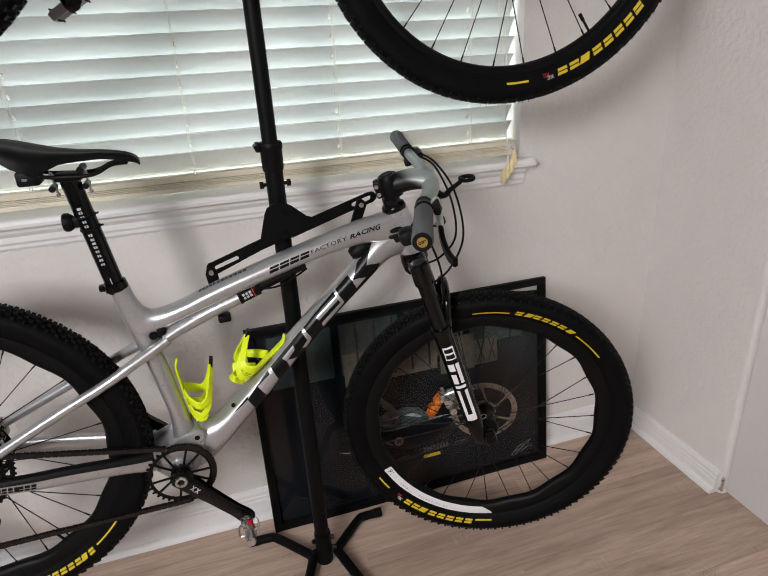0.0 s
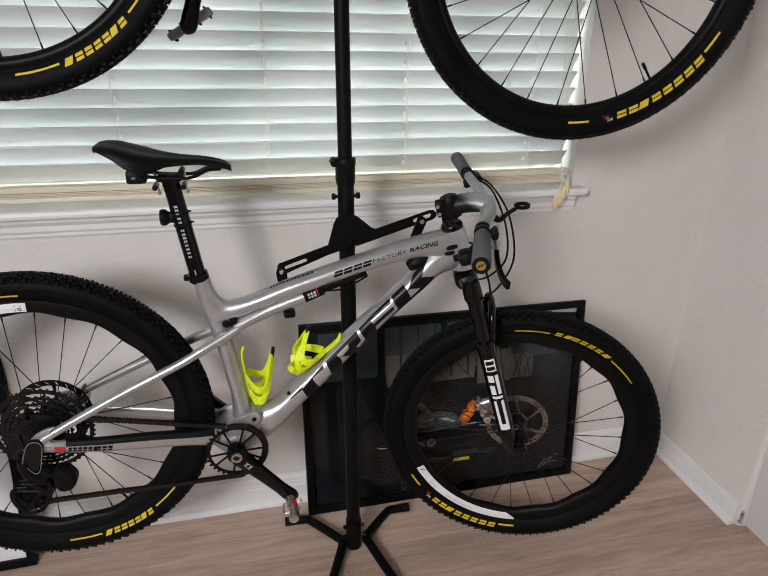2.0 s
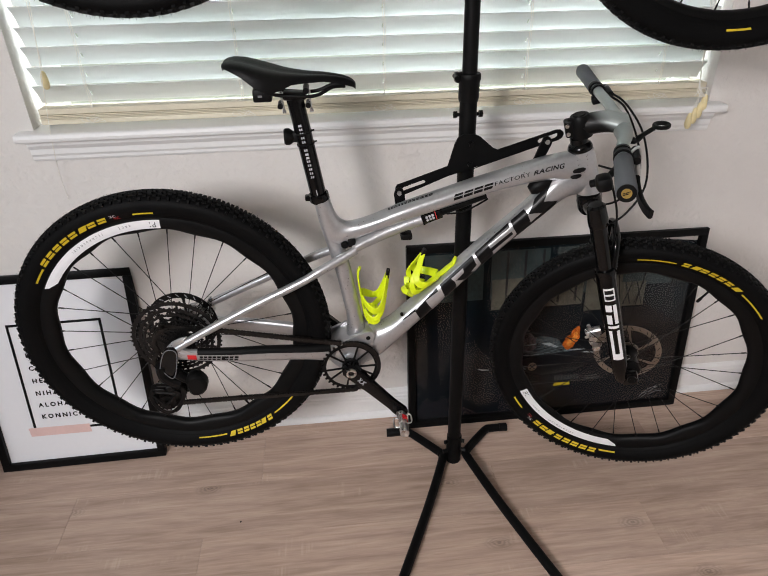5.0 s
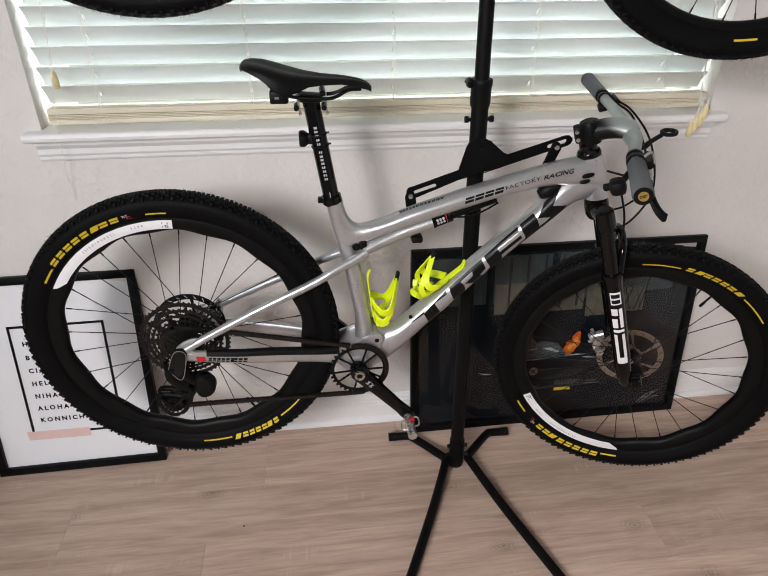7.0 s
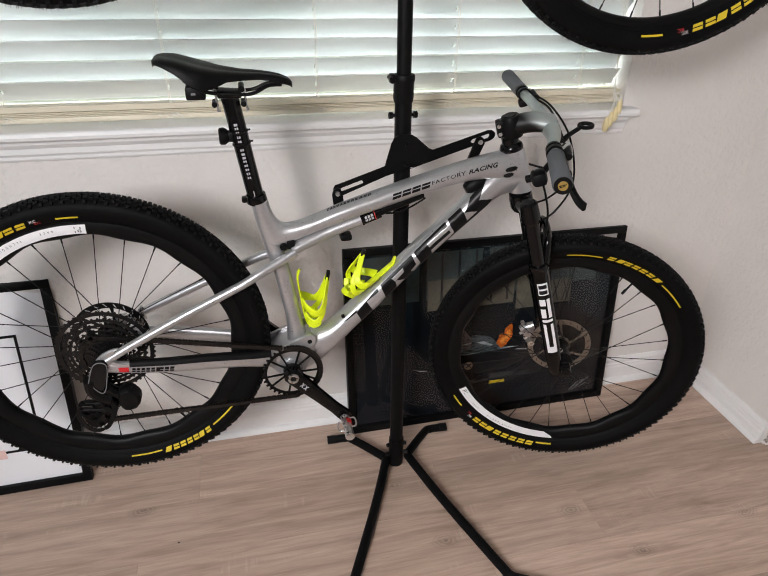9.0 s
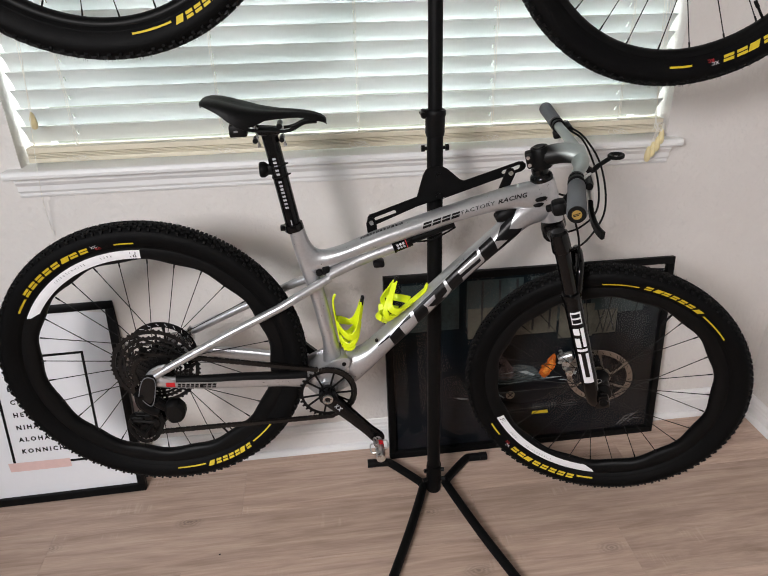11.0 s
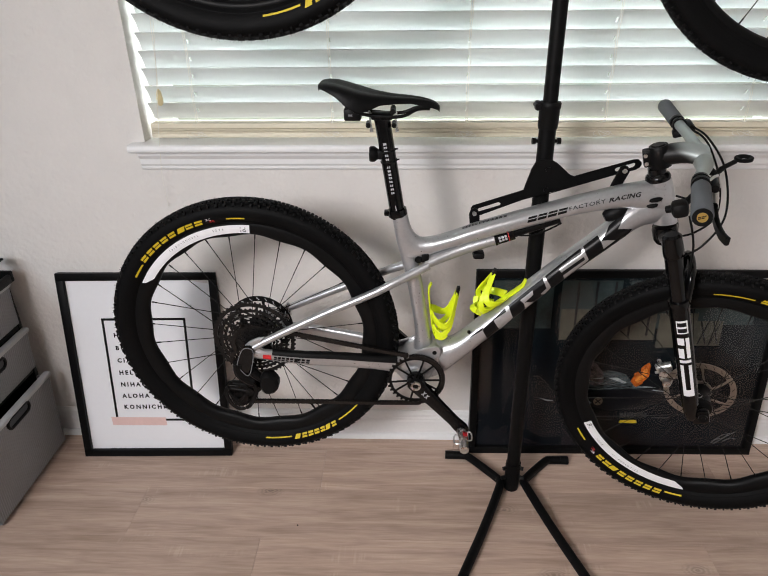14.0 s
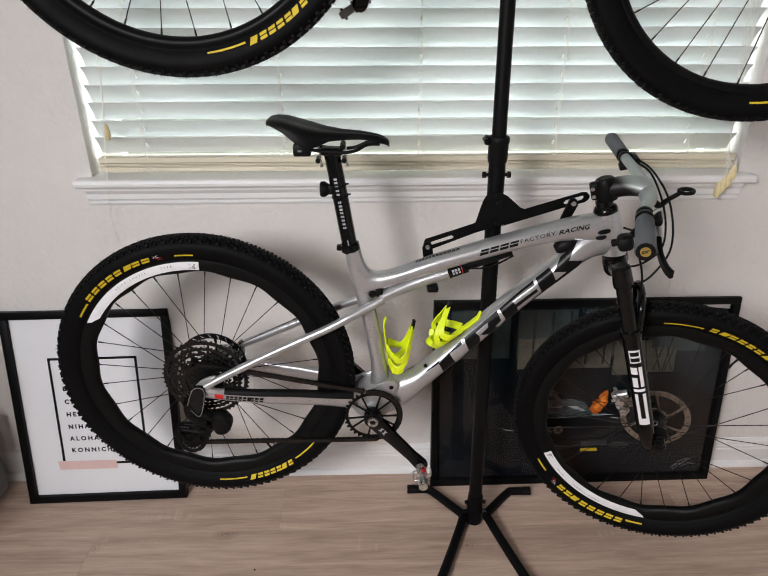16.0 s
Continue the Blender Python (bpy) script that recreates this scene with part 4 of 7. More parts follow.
def frame_decals(frame):
    bm = bmesh.new()
    s = lambda u, v: DOWNT.surf(u, v, 0.0009)
    quad2(bm, s, ((0.645, 70), (0.5735, 49), (0.5735, 150), (0.653, 150)), 8)
    quad2(bm, s, ((0.691, 60), (0.640, 60), (0.645, 71), (0.690, 64)), 5)
    quad2(bm, s, ((0.5735, 49), (0.484, 45), (0.484, 150), (0.5735, 150)), 8)
    quad2(bm, s, ((0.484, 45), (0.385, 33), (0.385, 150), (0.484, 150)), 8)
    quad2(bm, s, ((0.385, 33), (0.291, 27), (0.286, 75), (0.385, 75)), 8)
    quad2(bm, s, ((0.385, 75), (0.286, 75), (0.286, 150), (0.385, 150)), 8)
    quad2(bm, s, ((0.291, 27), (0.226, 29), (0.256, 52), (0.286, 75)), 6)
    quad2(bm, s, ((0.286, 75), (0.268, 92), (0.244, 114), (0.286, 150)), 6)
    part("down_tube_band", bm, M["blackprint"], frame, "gloss black band", smooth=0)
    s = lambda u, v: DOWNT.surf(u, v, 0.0016)
    for pts in (((0.612, 65), (0.580, 70), (0.5755, 118), (0.615, 150)), ((0.5785, 43), (0.570, 52), (0.5765, 118), (0.583, 112)),
                ((0.5435, 66), (0.512, 65), (0.516, 85), (0.541, 90)), ((0.541, 90), (0.536, 91), (0.524, 118), (0.547, 128)),
                ((0.480, 35), (0.475, 41), (0.482, 112), (0.489, 98)), ((0.489, 98), (0.482, 110), (0.500, 128), (0.505, 105)),
                ((0.4455, 61), (0.390, 62), (0.3925, 83), (0.447, 82)), ((0.385, 29), (0.379, 32), (0.390, 110), (0.3975, 112)), ((0.449, 97), (0.394, 97), (0.3925, 114), (0.454, 122)),
                ((0.340, 22), (0.294, 20), (0.318, 48), (0.342, 70)), ((0.342, 69), (0.326, 88), (0.312, 106), (0.350, 108))):
        bm = bmesh.new()
        quad2(bm, s, pts, 5)
        part("down_tube_mark", bm, M["silver"], frame, "silver block shape", smooth=0)
    t = lambda u, v: TOPT.surf(u, v, 0.0008)
    rows = [(u0, "o", 0.0185, 0.004, 94, 29) for u0 in (0.695, 0.7145, 0.734, 0.7535)]
    rows += [(0.556 + 0.0088 * i, "o", 0.0075, 0.001, 14 + 0.6 * i, 16) for i in range(12)]
    for u0, kind, wide, slant, low, high in rows:
        bm = bmesh.new()
        for a, b, c, d in GLYPHS[kind]:
            f = lambda u, v: (u0 + wide * (0.45 if kind == "i" else 0.92) * u + slant * v, low - high * v)
            quad2(bm, t, (f(a, c), f(b, c), f(b, d), f(a, d)), 2)
        part("top_tube_mark", bm, M["blackprint"], frame, "black block shape", smooth=0)
    bm = bmesh.new()
    fac = lambda u, v: TOPT.surf(u, v + 3 * (0.84 - u), 0.0008)
    w = letter(bm, fac, "FACTORY", 0.7755, 87, 0.0146, -30, 1.08, 0.004)
    letter(bm, lambda u, v: TOPT.surf(u + 0.00012 * (87 - v), v - 100 * (u - 0.85), 0.0009), "RACING", 0.8500, 87.5, 0.0168, -28, 1.04, 0.030)
    part("top_tube_lettering", bm, M["blackprint"], frame, "black lettering", smooth=0)


def bottle_cage(parent, base, t, n, ln, depth=1.0, lean=0.0):
    """A cage on a tube: base point, direction along the tube, outward normal, length."""
    t, n, y = Vector(t).normalized(), Vector(n).normalized(), Vector((0, 1, 0))
    at = lambda a, b, c: Vector(base) + t * (a - lean * b * b / 0.067) + n * b * depth + y * c
    cage = bmesh.new()
    sweep(cage, curve([at(a, b, 0) for a, b in ((-0.004, 0.008), (0.02, 0.004), (0.07, 0.003), (0.11, 0.003), (ln - 0.012, 0.005), (ln, 0.011))], 3), [1.25, 1.3, 1.3, 1.3, 1.25, 1.2, 1.15, 1.1, 1.05, 1.0, 0.95, 0.9, 0.85, 0.8, 0.7, 0.45], flat=(0.0095, 0.0022))
    for s in (-1, 1):
        arm = curve([at(0.066, 0.005, s * 0.010), at(0.056, 0.010, s * 0.025), at(0.044, 0.020, s * 0.036), at(0.038, 0.032, s * 0.037), at(0.048, 0.045, s * 0.031), at(0.075, 0.056, s * 0.018), at(0.108, 0.067, s * 0.003)], 5)
        sweep(cage, arm, [1.0 - 0.35 * i / (len(arm) - 1) for i in range(len(arm))], flat=(0.0100, 0.0019), up=t)
        low = curve([at(0.030, 0.006, s * 0.011), at(0.018, 0.012, s * 0.024), at(0.012, 0.022, s * 0.031), at(0.018, 0.033, s * 0.032), at(0.034, 0.044, s * 0.029), at(0.066, 0.055, s * 0.019)], 5)
        sweep(cage, low, [1.0 - 0.3 * i / (len(low) - 1) for i in range(len(low))], flat=(0.0078, 0.0019), up=t)
        foot = curve([at(0.004, 0.008, s * 0.010), at(-0.004, 0.016, s * 0.018), at(0.000, 0.026, s * 0.024), at(0.012, 0.033, s * 0.030)], 4)
        sweep(cage, foot, 1.0, flat=(0.0065, 0.0018), up=t)
    bow = curve([at(-0.001, 0.022, -0.022), at(-0.006, 0.029, -0.012), at(-0.007, 0.031, 0.0), at(-0.006, 0.029, 0.012), at(-0.001, 0.022, 0.022)], 5)
    sweep(cage, bow, 1.0, flat=(0.0070, 0.002), up=t)
    bow = curve([at(-0.004, 0.010, -0.012), at(-0.009, 0.015, 0.0), at(-0.004, 0.010, 0.012)], 5)
    sweep(cage, bow, 1.0, flat=(0.0070, 0.002), up=t)
    ob = part("bottle_cage", cage, M["neon"], parent, "neon yellow plastic bottle cage")
    bm = bmesh.new()
    sweep(bm, [at(0.100, 0.0640, 0), at(0.122, 0.0705, 0)], 1.0, flat=(0.0070, 0.0036), up=(0, 1, 0))
    part("cage_tab", bm, M["plastic"], ob, "black rubber tab")
    return ob


def make_saddle(parent):
    # (x, z of top, half width, drop of edge)
    rows = [(-0.4985, 1.1990, 0.018, 0.002), (-0.4970, 1.2018, 0.030, 0.003), (-0.492, 1.2045, 0.041, 0.005), (-0.480, 1.2055, 0.052, 0.010), (-0.460, 1.203, 0.062, 0.017), (-0.440, 1.197, 0.068, 0.027), (-0.422, 1.1915, 0.069, 0.031), (-0.405, 1.187, 0.064, 0.030), (-0.388, 1.183, 0.055, 0.022), (-0.372, 1.1805, 0.046, 0.014),
            (-0.345, 1.177, 0.035, 0.010), (-0.31, 1.1745, 0.027, 0.008), (-0.288, 1.1715, 0.0235, 0.009), (-0.272, 1.168, 0.0210, 0.010), (-0.260, 1.1635, 0.0180, 0.009), (-0.253, 1.159, 0.014, 0.006), (-0.2495, 1.155, 0.008, 0.003)]
    rings = []
    for x, z, w, d in rows:
        ring = []
        for j in range(17):
            q = -1 + 2 * j / 16
            groove = -0.004 * math.exp(-(q / 0.14) ** 2) * (1 if -0.48 < x < -0.27 else 0.3)
            e = max(0, abs(q) - 0.5) / 0.5
            ring.append(Vector((x, w * math.sin(q * math.pi / 2), z - d * e ** 1.7 - 0.003 * q * q + groove)))
        low = []
        for j in range(1, 8):
            q = 1 - 2 * j / 8
            low.append(Vector((x, w * 0.93 * q, z - 0.010 - max(0.0, d - 0.008) * abs(q) ** 2.2 - 0.002)))
        rings.append(ring + low)
    bm = bmesh.new()
    loft(bm, rings)
    top = part("saddle", bm, M["saddle"], parent, "black smooth short-nose saddle", smooth=60, m=Matrix.Translation((0.002, 0, -0.005)))
    bm = bmesh.new()
    for s in (-1, 1):
        sweep(bm, curve([(-0.448, s * 0.026, 1.166), (-0.430, s * 0.024, 1.152), (-0.405, s * 0.022, 1.142), (-0.37, s * 0.022, 1.138), (-0.338, s * 0.021, 1.1365), (-0.318, s * 0.018, 1.140), (-0.295, s * 0.012, 1.150), (-0.270, s * 0.006, 1.150)], 5), 0.0036, 8)
    part("saddle_rail", bm, M["satin"], top)
    bm = bmesh.new()
    box(bm, (-0.448, -0.022, 1.128), (-0.412, 0.022, 1.153), 0.004)
    part("rear_mount", bm, M["plastic"], top, "small black plastic light mount")
    bm = bmesh.new()
    box(bm, (-0.438, -0.0228, 1.138), (-0.430, -0.0221, 1.142))
    part("mount_mark", bm, M["greyprint"], top)
    return top


POST_A, POST_B = Vector((-0.3680, 0, 1.128)), Vector((-0.3330, 0, 0.905))


def make_seatpost(parent):
    bm = bmesh.new()
    rod(bm, POST_B, POST_A, 0.0170, 24)
    post = part("seatpost", bm, M["black"], parent, "glossy black seatpost")
    bm = bmesh.new()
    up = (POST_A - POST_B).normalized()
    fw = Vector((up.z, 0, -up.x))
    def s(u, v):
        a = radians(v)
        return POST_A - up * u + fw * (0.0176 * math.cos(a)) + Vector((0, -0.0176 * math.sin(a), 0))
    x = 0.052
    for i, k in enumerate("ip" + "peo" + " " + "liie" + "ooon"):
        if k != " ":
            for a, b, c, d in GLYPHS[k]:
                f = lambda u, v: (x + 0.0046 * u, 86 + 22 * v)
                quad2(bm, s, (f(a, c), f(b, c), f(b, d), f(a, d)), 2)
        x += 0.0086 if k != "i" else 0.0075
    part("post_mark", bm, M["palemark"], post, "white block lettering", smooth=0)
    bm = bmesh.new()
    bar2(bm, s, 0.192, 0.204, 90, 96, 2, 1)
    part("height_mark", bm, M["palemark"], post, smooth=0)
    bm = bmesh.new()
    box(bm, (-0.390, -0.019, 1.124), (-0.344, 0.019, 1.137), 0.004)
    for x in (-0.394, -0.340):
        rod(bm, (x - 0.002, -0.016, 1.113), (x - 0.002, 0.016, 1.113), 0.0055, 10)
    rod(bm, (-0.344, -0.022, 1.142), (-0.344, 0.022, 1.142), 0.006, 12)
    clamp = part("saddle_clamp", bm, M["satin"], post, "two-bolt saddle clamp")
    for x in (-0.394, -0.340):
        bm = bmesh.new()
        rod(bm, (x, -0.006, 1.142), (x + 0.004, -0.006, 1.102), 0.0022, 10)
        rod(bm, (x + 0.0008, -0.006, 1.134), (x + 0.0002, -0.006, 1.139), 0.0042, 6)
        rod(bm, (x + 0.004, -0.006, 1.104), (x + 0.0045, -0.006, 1.098), 0.0036, 10)
        part("clamp_bolt", bm, M["alu"], clamp, "bare alloy bolt")
    bm = bmesh.new()
    c = POST_B + up * 0.012
    for i in (0,):
        tmp = bmesh.new()
        revolve(tmp, [(0.0172, -0.008), (0.0212, -0.008), (0.0222, -0.004), (0.0212, 0.008), (0.0172, 0.008)], 28, axis="Z")
        merge(bm, tmp, Matrix.Translation(c) @ up.to_track_quat("Z", "Y").to_matrix().to_4x4())
    box(bm, (c.x - 0.030, -0.007, c.z - 0.008), (c.x - 0.018, 0.007, c.z + 0.005), 0.003)
    part("seat_clamp", bm, M["black"], post)
    bm = bmesh.new()
    tmp = bmesh.new()
    revolve(tmp, [(0.0, 0.0), (0.014, 0.0), (0.0165, 0.003), (0.0168, 0.010), (0.0145, 0.014), (0.010, 0.020), (0.0, 0.021)], 24, axis="Z", closed=False)
    merge(bm, tmp, Matrix.Translation((-0.3955, 0, 1.049)) @ Matrix.Rotation(radians(90), 4, "Y"))
    box(bm, (-0.378, -0.011, 1.039), (-0.358, 0.011, 1.059), 0.003)
    light = part("rear_light", bm, M["plastic"], post, "small round black rear light")
    bm = bmesh.new()
    for z in (1.034, 1.057):
        tmp = bmesh.new()
        revolve(tmp, [(0.0168, -0.0015), (0.0186, -0.0015), (0.0186, 0.0015), (0.0168, 0.0015)], 24, axis="Z")
        merge(bm, tmp, Matrix.Translation(POST_B + up * ((z - POST_B.z) / up.z)) @ up.to_track_quat("Z", "Y").to_matrix().to_4x4())
        rod(bm, (POST_B + up * ((z - POST_B.z) / up.z)) + fw * 0.017, (POST_B + up * ((z - POST_B.z) / up.z)) + fw * 0.023, 0.002, 6)
    part("light_strap", bm, M["plastic"], post)


def make_front(parent, fork_m):
    """Fork, stem and handlebar, in the fork's own axes: x ahead, y left, z along the steerer."""
    F = fork_m
    bm = bmesh.new()
    rings = []
    for z, r in ((-0.060, 0.0255), (-0.070, 0.0275), (-0.092, 0.0270), (-0.102, 0.022)):
        rings.append([Vector((0.002 + r * math.cos(2 * math.pi * j / 20), r * math.sin(2 * math.pi * j / 20), z)) for j in range(20)])
    loft(bm, rings)
    for s in (-1, 1):
        sweep(bm, curve([(0.0, 0, -0.082), (0.008, s * 0.036, -0.080), (0.012, s * 0.062, -0.080)], 4), [0.020, 0.020, 0.020, 0.020, 0.0195, 0.0195, 0.019, 0.019, 0.019], 16)
        sweep(bm, [(0.012, s * 0.064, z) for z in (-0.054, -0.059, -0.092, -0.105, -0.109)], [0.015, 0.0205, 0.0222, 0.0218, 0.0190], 20)
    crown = part("fork_crown", bm, M["black"], parent, "gloss black suspension fork crown", m=F)
    for s in (-1, 1):
        bm = bmesh.new()
        rod(bm, (0.012, s * 0.064, -0.10), (0.012, s * 0.064, -0.29), 0.0178, 20)
        part("stanchion", bm, M["black"], parent, "glossy black fork stanchion", m=F)
        bm = bmesh.new()
        tmp = bmesh.new()
        revolve(tmp, [(0.0178, -0.221), (0.0225, -0.221), (0.0238, -0.225), (0.0238, -0.234), (0.0222, -0.240), (0.0215, -0.255), (0.0210, -0.48), (0.0195, -0.53), (0.0165, -0.565), (0.011, -0.578), (0.0, -0.580)], 24, axis="Z", closed=False)
        merge(bm, tmp, Matrix.Translation((0.012, s * 0.064, 0)))
        box(bm, (0.012, s * 0.064 - 0.011, -0.592), (0.052, s * 0.064 + 0.011, -0.548), 0.008)
        leg = part("fork_lower", bm, M["black"], parent, "gloss black fork lower leg", m=F)
        if s < 0:
            surf = lambda u, v: Vector((0.012 + (0.0224 - 0.0012 * (u - 0.32) / 0.2) * math.cos(radians(v)), -0.064 - (0.0224 - 0.0012 * (u - 0.32) / 0.2) * math.sin(radians(v)), -u))
            bm = bmesh.new()
            bar2(bm, surf, 0.266, 0.302, 58, 122, 3, 6)
            for u0, u1, v0, v1 in ((0.314, 0.372, 58, 80), (0.314, 0.334, 88, 126), (0.344, 0.372, 94, 126), (0.378, 0.386, 58, 126), (0.393, 0.488, 58, 78), (0.393, 0.488, 106, 126), (0.468, 0.488, 78, 106)):
                bar2(bm, surf, u0, u1, v0, v1, 3, 4)
            part("fork_mark", bm, M["white"], leg, "white block shapes", smooth=0)
            bm = bmesh.new()
            surf2 = lambda u, v: Vector((0.012 + 0.0231 * math.cos(radians(v)), -0.064 - 0.0231 * math.sin(radians(v)), -u))
            for k, u in enumerate((0.271, 0.287)):
                bar2(bm, surf2, u, u + 0.011, 66, 116, 1, 5)
            part("fork_mark", bm, M["blackprint"], leg, "black block shapes", smooth=0)
        else:
            bm = bmesh.new()
            for z, x0, x1, r in ((-0.508, -0.056, -0.018, 0.0125), (-0.543, -0.050, -0.014, 0.0120)):
                sweep(bm, [(x0, s * 0.058, z), (x0 + 0.006, s * 0.058, z + 0.002), (x1, s * 0.058, z + 0.006)], [r * 0.8, r, r * 0.9], 14)
            box(bm, (-0.046, s * 0.064 - 0.016, -0.558), (-0.020, s * 0.064 + 0.002, -0.494), 0.006)
            rod(bm, (-0.040, s * 0.050, -0.510), (-0.040, s * 0.030, -0.510), 0.0105, 16)
            rod(bm, (-0.036, s * 0.050, -0.544), (-0.036, s * 0.030, -0.544), 0.0100, 16)
            rod(bm, (-0.044, s * 0.056, -0.496), (-0.047, s * 0.056, -0.480), 0.0050, 8)
            rod(bm, (-0.060, s * 0.056, -0.522), (-0.046, s * 0.056, -0.518), 0.0042, 8)
            part("brake_caliper", bm, M["alu"], leg, "silver brake caliper")
    bm = bmesh.new()
    sweep(bm, curve([(0.020, -0.064, -0.250), (0.034, -0.062, -0.205), (0.044, -0.046, -0.168), (0.048, 0, -0.155), (0.044, 0.046, -0.168), (0.034, 0.062, -0.205), (0.020, 0.064, -0.250)], 5), 0.0095, 12)
    part("fork_brace", bm, M["black"], parent, m=F)
    bm = bmesh.new()
    rod(bm, (FHUB_F, -0.078, FHUB_UP), (FHUB_F, 0.074, FHUB_UP), 0.0072, 14)
    rod(bm, (FHUB_F, -0.080, FHUB_UP), (FHUB_F, -0.070, FHUB_UP), 0.011, 18)
    rod(bm, (FHUB_F, -0.0815, FHUB_UP), (FHUB_F, -0.079, FHUB_UP), 0.006, 6)
    part("axle", bm, M["satin"], parent, m=F)
    # headset, spacers, stem
    bm = bmesh.new()
    tmp = bmesh.new()
    revolve(tmp, [(0.015, 0.050), (0.0255, 0.050), (0.0265, 0.055), (0.024, 0.062), (0.019, 0.066), (0.0185, 0.078), (0.015, 0.078)], 28, axis="Z")
    merge(bm, tmp)
    part("headset_spacer", bm, M["black"], parent, m=F)
    bm = bmesh.new()
    rings = []
    for z, r in ((0.078, 0.0205), (0.095, 0.0215), (0.118, 0.021), (0.126, 0.018)):
        rings.append([Vector((r * 1.05 * math.cos(2 * math.pi * j / 20), r * math.sin(2 * math.pi * j / 20), z)) for j in range(20)])
    loft(bm, rings)
    box(bm, (-0.033, -0.013, 0.084), (-0.012, 0.013, 0.122), 0.005)
    stem = part("stem", bm, M["satin"], parent, "black one-piece stem", m=F @ Matrix.Translation((0.008, 0, 0)))
    bm = bmesh.new()
    tmp = bmesh.new()
    revolve(tmp, [(0.0, 0.1285), (0.013, 0.1285), (0.0145, 0.126), (0.0145, 0.124)], 20, axis="Z", closed=False)
    merge(bm, tmp)
    part("stem_cap", bm, M["plastic"], stem)
    bm = bmesh.new()
    for z in (0.094, 0.112):
        rod(bm, (-0.027, -0.0150, z), (-0.027, -0.0125, z), 0.0042, 10)
    part("stem_bolt", bm, M["alu"], stem, "two small steel bolts")
    bm = bmesh.new()
    c = curve([(0.004, 0, 0.101), (0.035, 0, 0.101), (0.062, 0, 0.095), (0.088, 0, 0.083)], 4)
    rings = []
    for i, p in enumerate(c):
        f = i / (len(c) - 1)
        w, h = 0.021 + 0.022 * f ** 2, 0.0235 - 0.006 * f
        rings.append([p + Vector((h * 0.35 * math.sin(a), w * math.cos(a), h * math.sin(a))) for a in [2 * math.pi * j / 16 for j in range(16)]])
    loft(bm, rings)
    part("stem_arm", bm, M["fade"], stem, "stem arm sprayed from black to grey-green", smooth=60)
    bm = bmesh.new()
    half = [(0.086, 0.0, 0.081), (0.086, 0.035, 0.082), (0.083, 0.075, 0.088), (0.076, 0.125, 0.100), (0.066, 0.185, 0.110), (0.050, 0.350, 0.122)]
    pts = [(x, -y, z) for x, y, z in half[::-1]] + half[1:]
    c = curve([(x - 0.016 * max(0, y), y, z - 0.030 * y - 0.026 * abs(y)) for x, y, z in pts], 5)
    sweep(bm, c, [0.0113 + 0.0080 * math.exp(-(p.y / (0.062 if p.y > 0 else 0.088)) ** 2) for p in c], 16)
    bar = part("handlebar", bm, M["bar"], parent, "grey-green flat carbon handlebar", m=F)
    for s in (-1, 1):
        a, b = Vector((0.0615 - max(0, s) * 0.0036, s * 0.228, 0.1076 - s * 0.0068)), Vector((0.049 - max(0, s) * 0.0058, s * 0.362, 0.1142 - s * 0.0109))
        if s < 0:
            a, b = a.lerp(b, 0.06), a.lerp(b, 1.12)
        bm = bmesh.new()
        sweep(bm, [a.lerp(b, k) for k in (0, 0.03, 0.5, 0.96, 1.0)], [0.0150, 0.0162, 0.0165, 0.0172, 0.0150], 20)
        grip = part("grip", bm, M["grip"], bar, "grey foam grip")
        bm = bmesh.new()
        u = (b - a).normalized()
        rod(bm, b - u * 0.002, b + u * 0.0022, 0.0150, 24)
        part("grip_end", bm, M["plastic"], bar, "dark grip end")
        bm = bmesh.new()
        rod(bm, b, b + u * 0.0030, 0.0082, 20)
        part("bar_end_plug", bm, M["gold"], bar, "gold bar-end plug")
        bm = bmesh.new()
        for z in (-0.002,):
            x = -0.006
            for g in "eci":
                for p0, p1, q0, q1 in GLYPHS[g]:
                    o = b + u * 0.0034
                    e1, e2 = Vector((1, 0, 0.08)).normalized(), Vector((0, 0, 1))
                    f = lambda p, q: o + e1 * (x + 0.0042 * p) + e2 * (z + 0.0045 * q)
                    bm.faces.new([bm.verts.new(f(*w)) for w in ((p0, q0), (p1, q0), (p1, q1), (p0, q1))])
                x += 0.0050
        part("plug_mark", bm, M["blackprint"], bar, smooth=0)
        if s > 0:
            bm = bmesh.new()
            sweep(bm, [a - u * 0.014, a - u * 0.013, a - u * 0.006, a - u * 0.0055, a], [0.0130, 0.0150, 0.0150, 0.0140, 0.0140], 20)
            part("grip_collar", bm, M["greyprint"], bar, "grey ribbed collar inside the grip")
        # brake lever and clamps
        k = a.lerp(b, -0.12)
        bm = bmesh.new()
        tmp = bmesh.new()
        revolve(tmp, [(0.0118, -0.006), (0.0165, -0.006), (0.0165, 0.006), (0.0118, 0.006)], 20, axis="Z")
        merge(bm, tmp, Matrix.Translation(k) @ u.to_track_quat("Z", "Y").to_matrix().to_4x4())
        tmp = bmesh.new()
        revolve(tmp, [(0.0118, -0.004), (0.0155, -0.004), (0.0155, 0.004), (0.0118, 0.004)], 20, axis="Z")
        merge(bm, tmp, Matrix.Translation(k - u * 0.022) @ u.to_track_quat("Z", "Y").to_matrix().to_4x4())
        m0 = k + Vector((0.022, 0, -0.008))
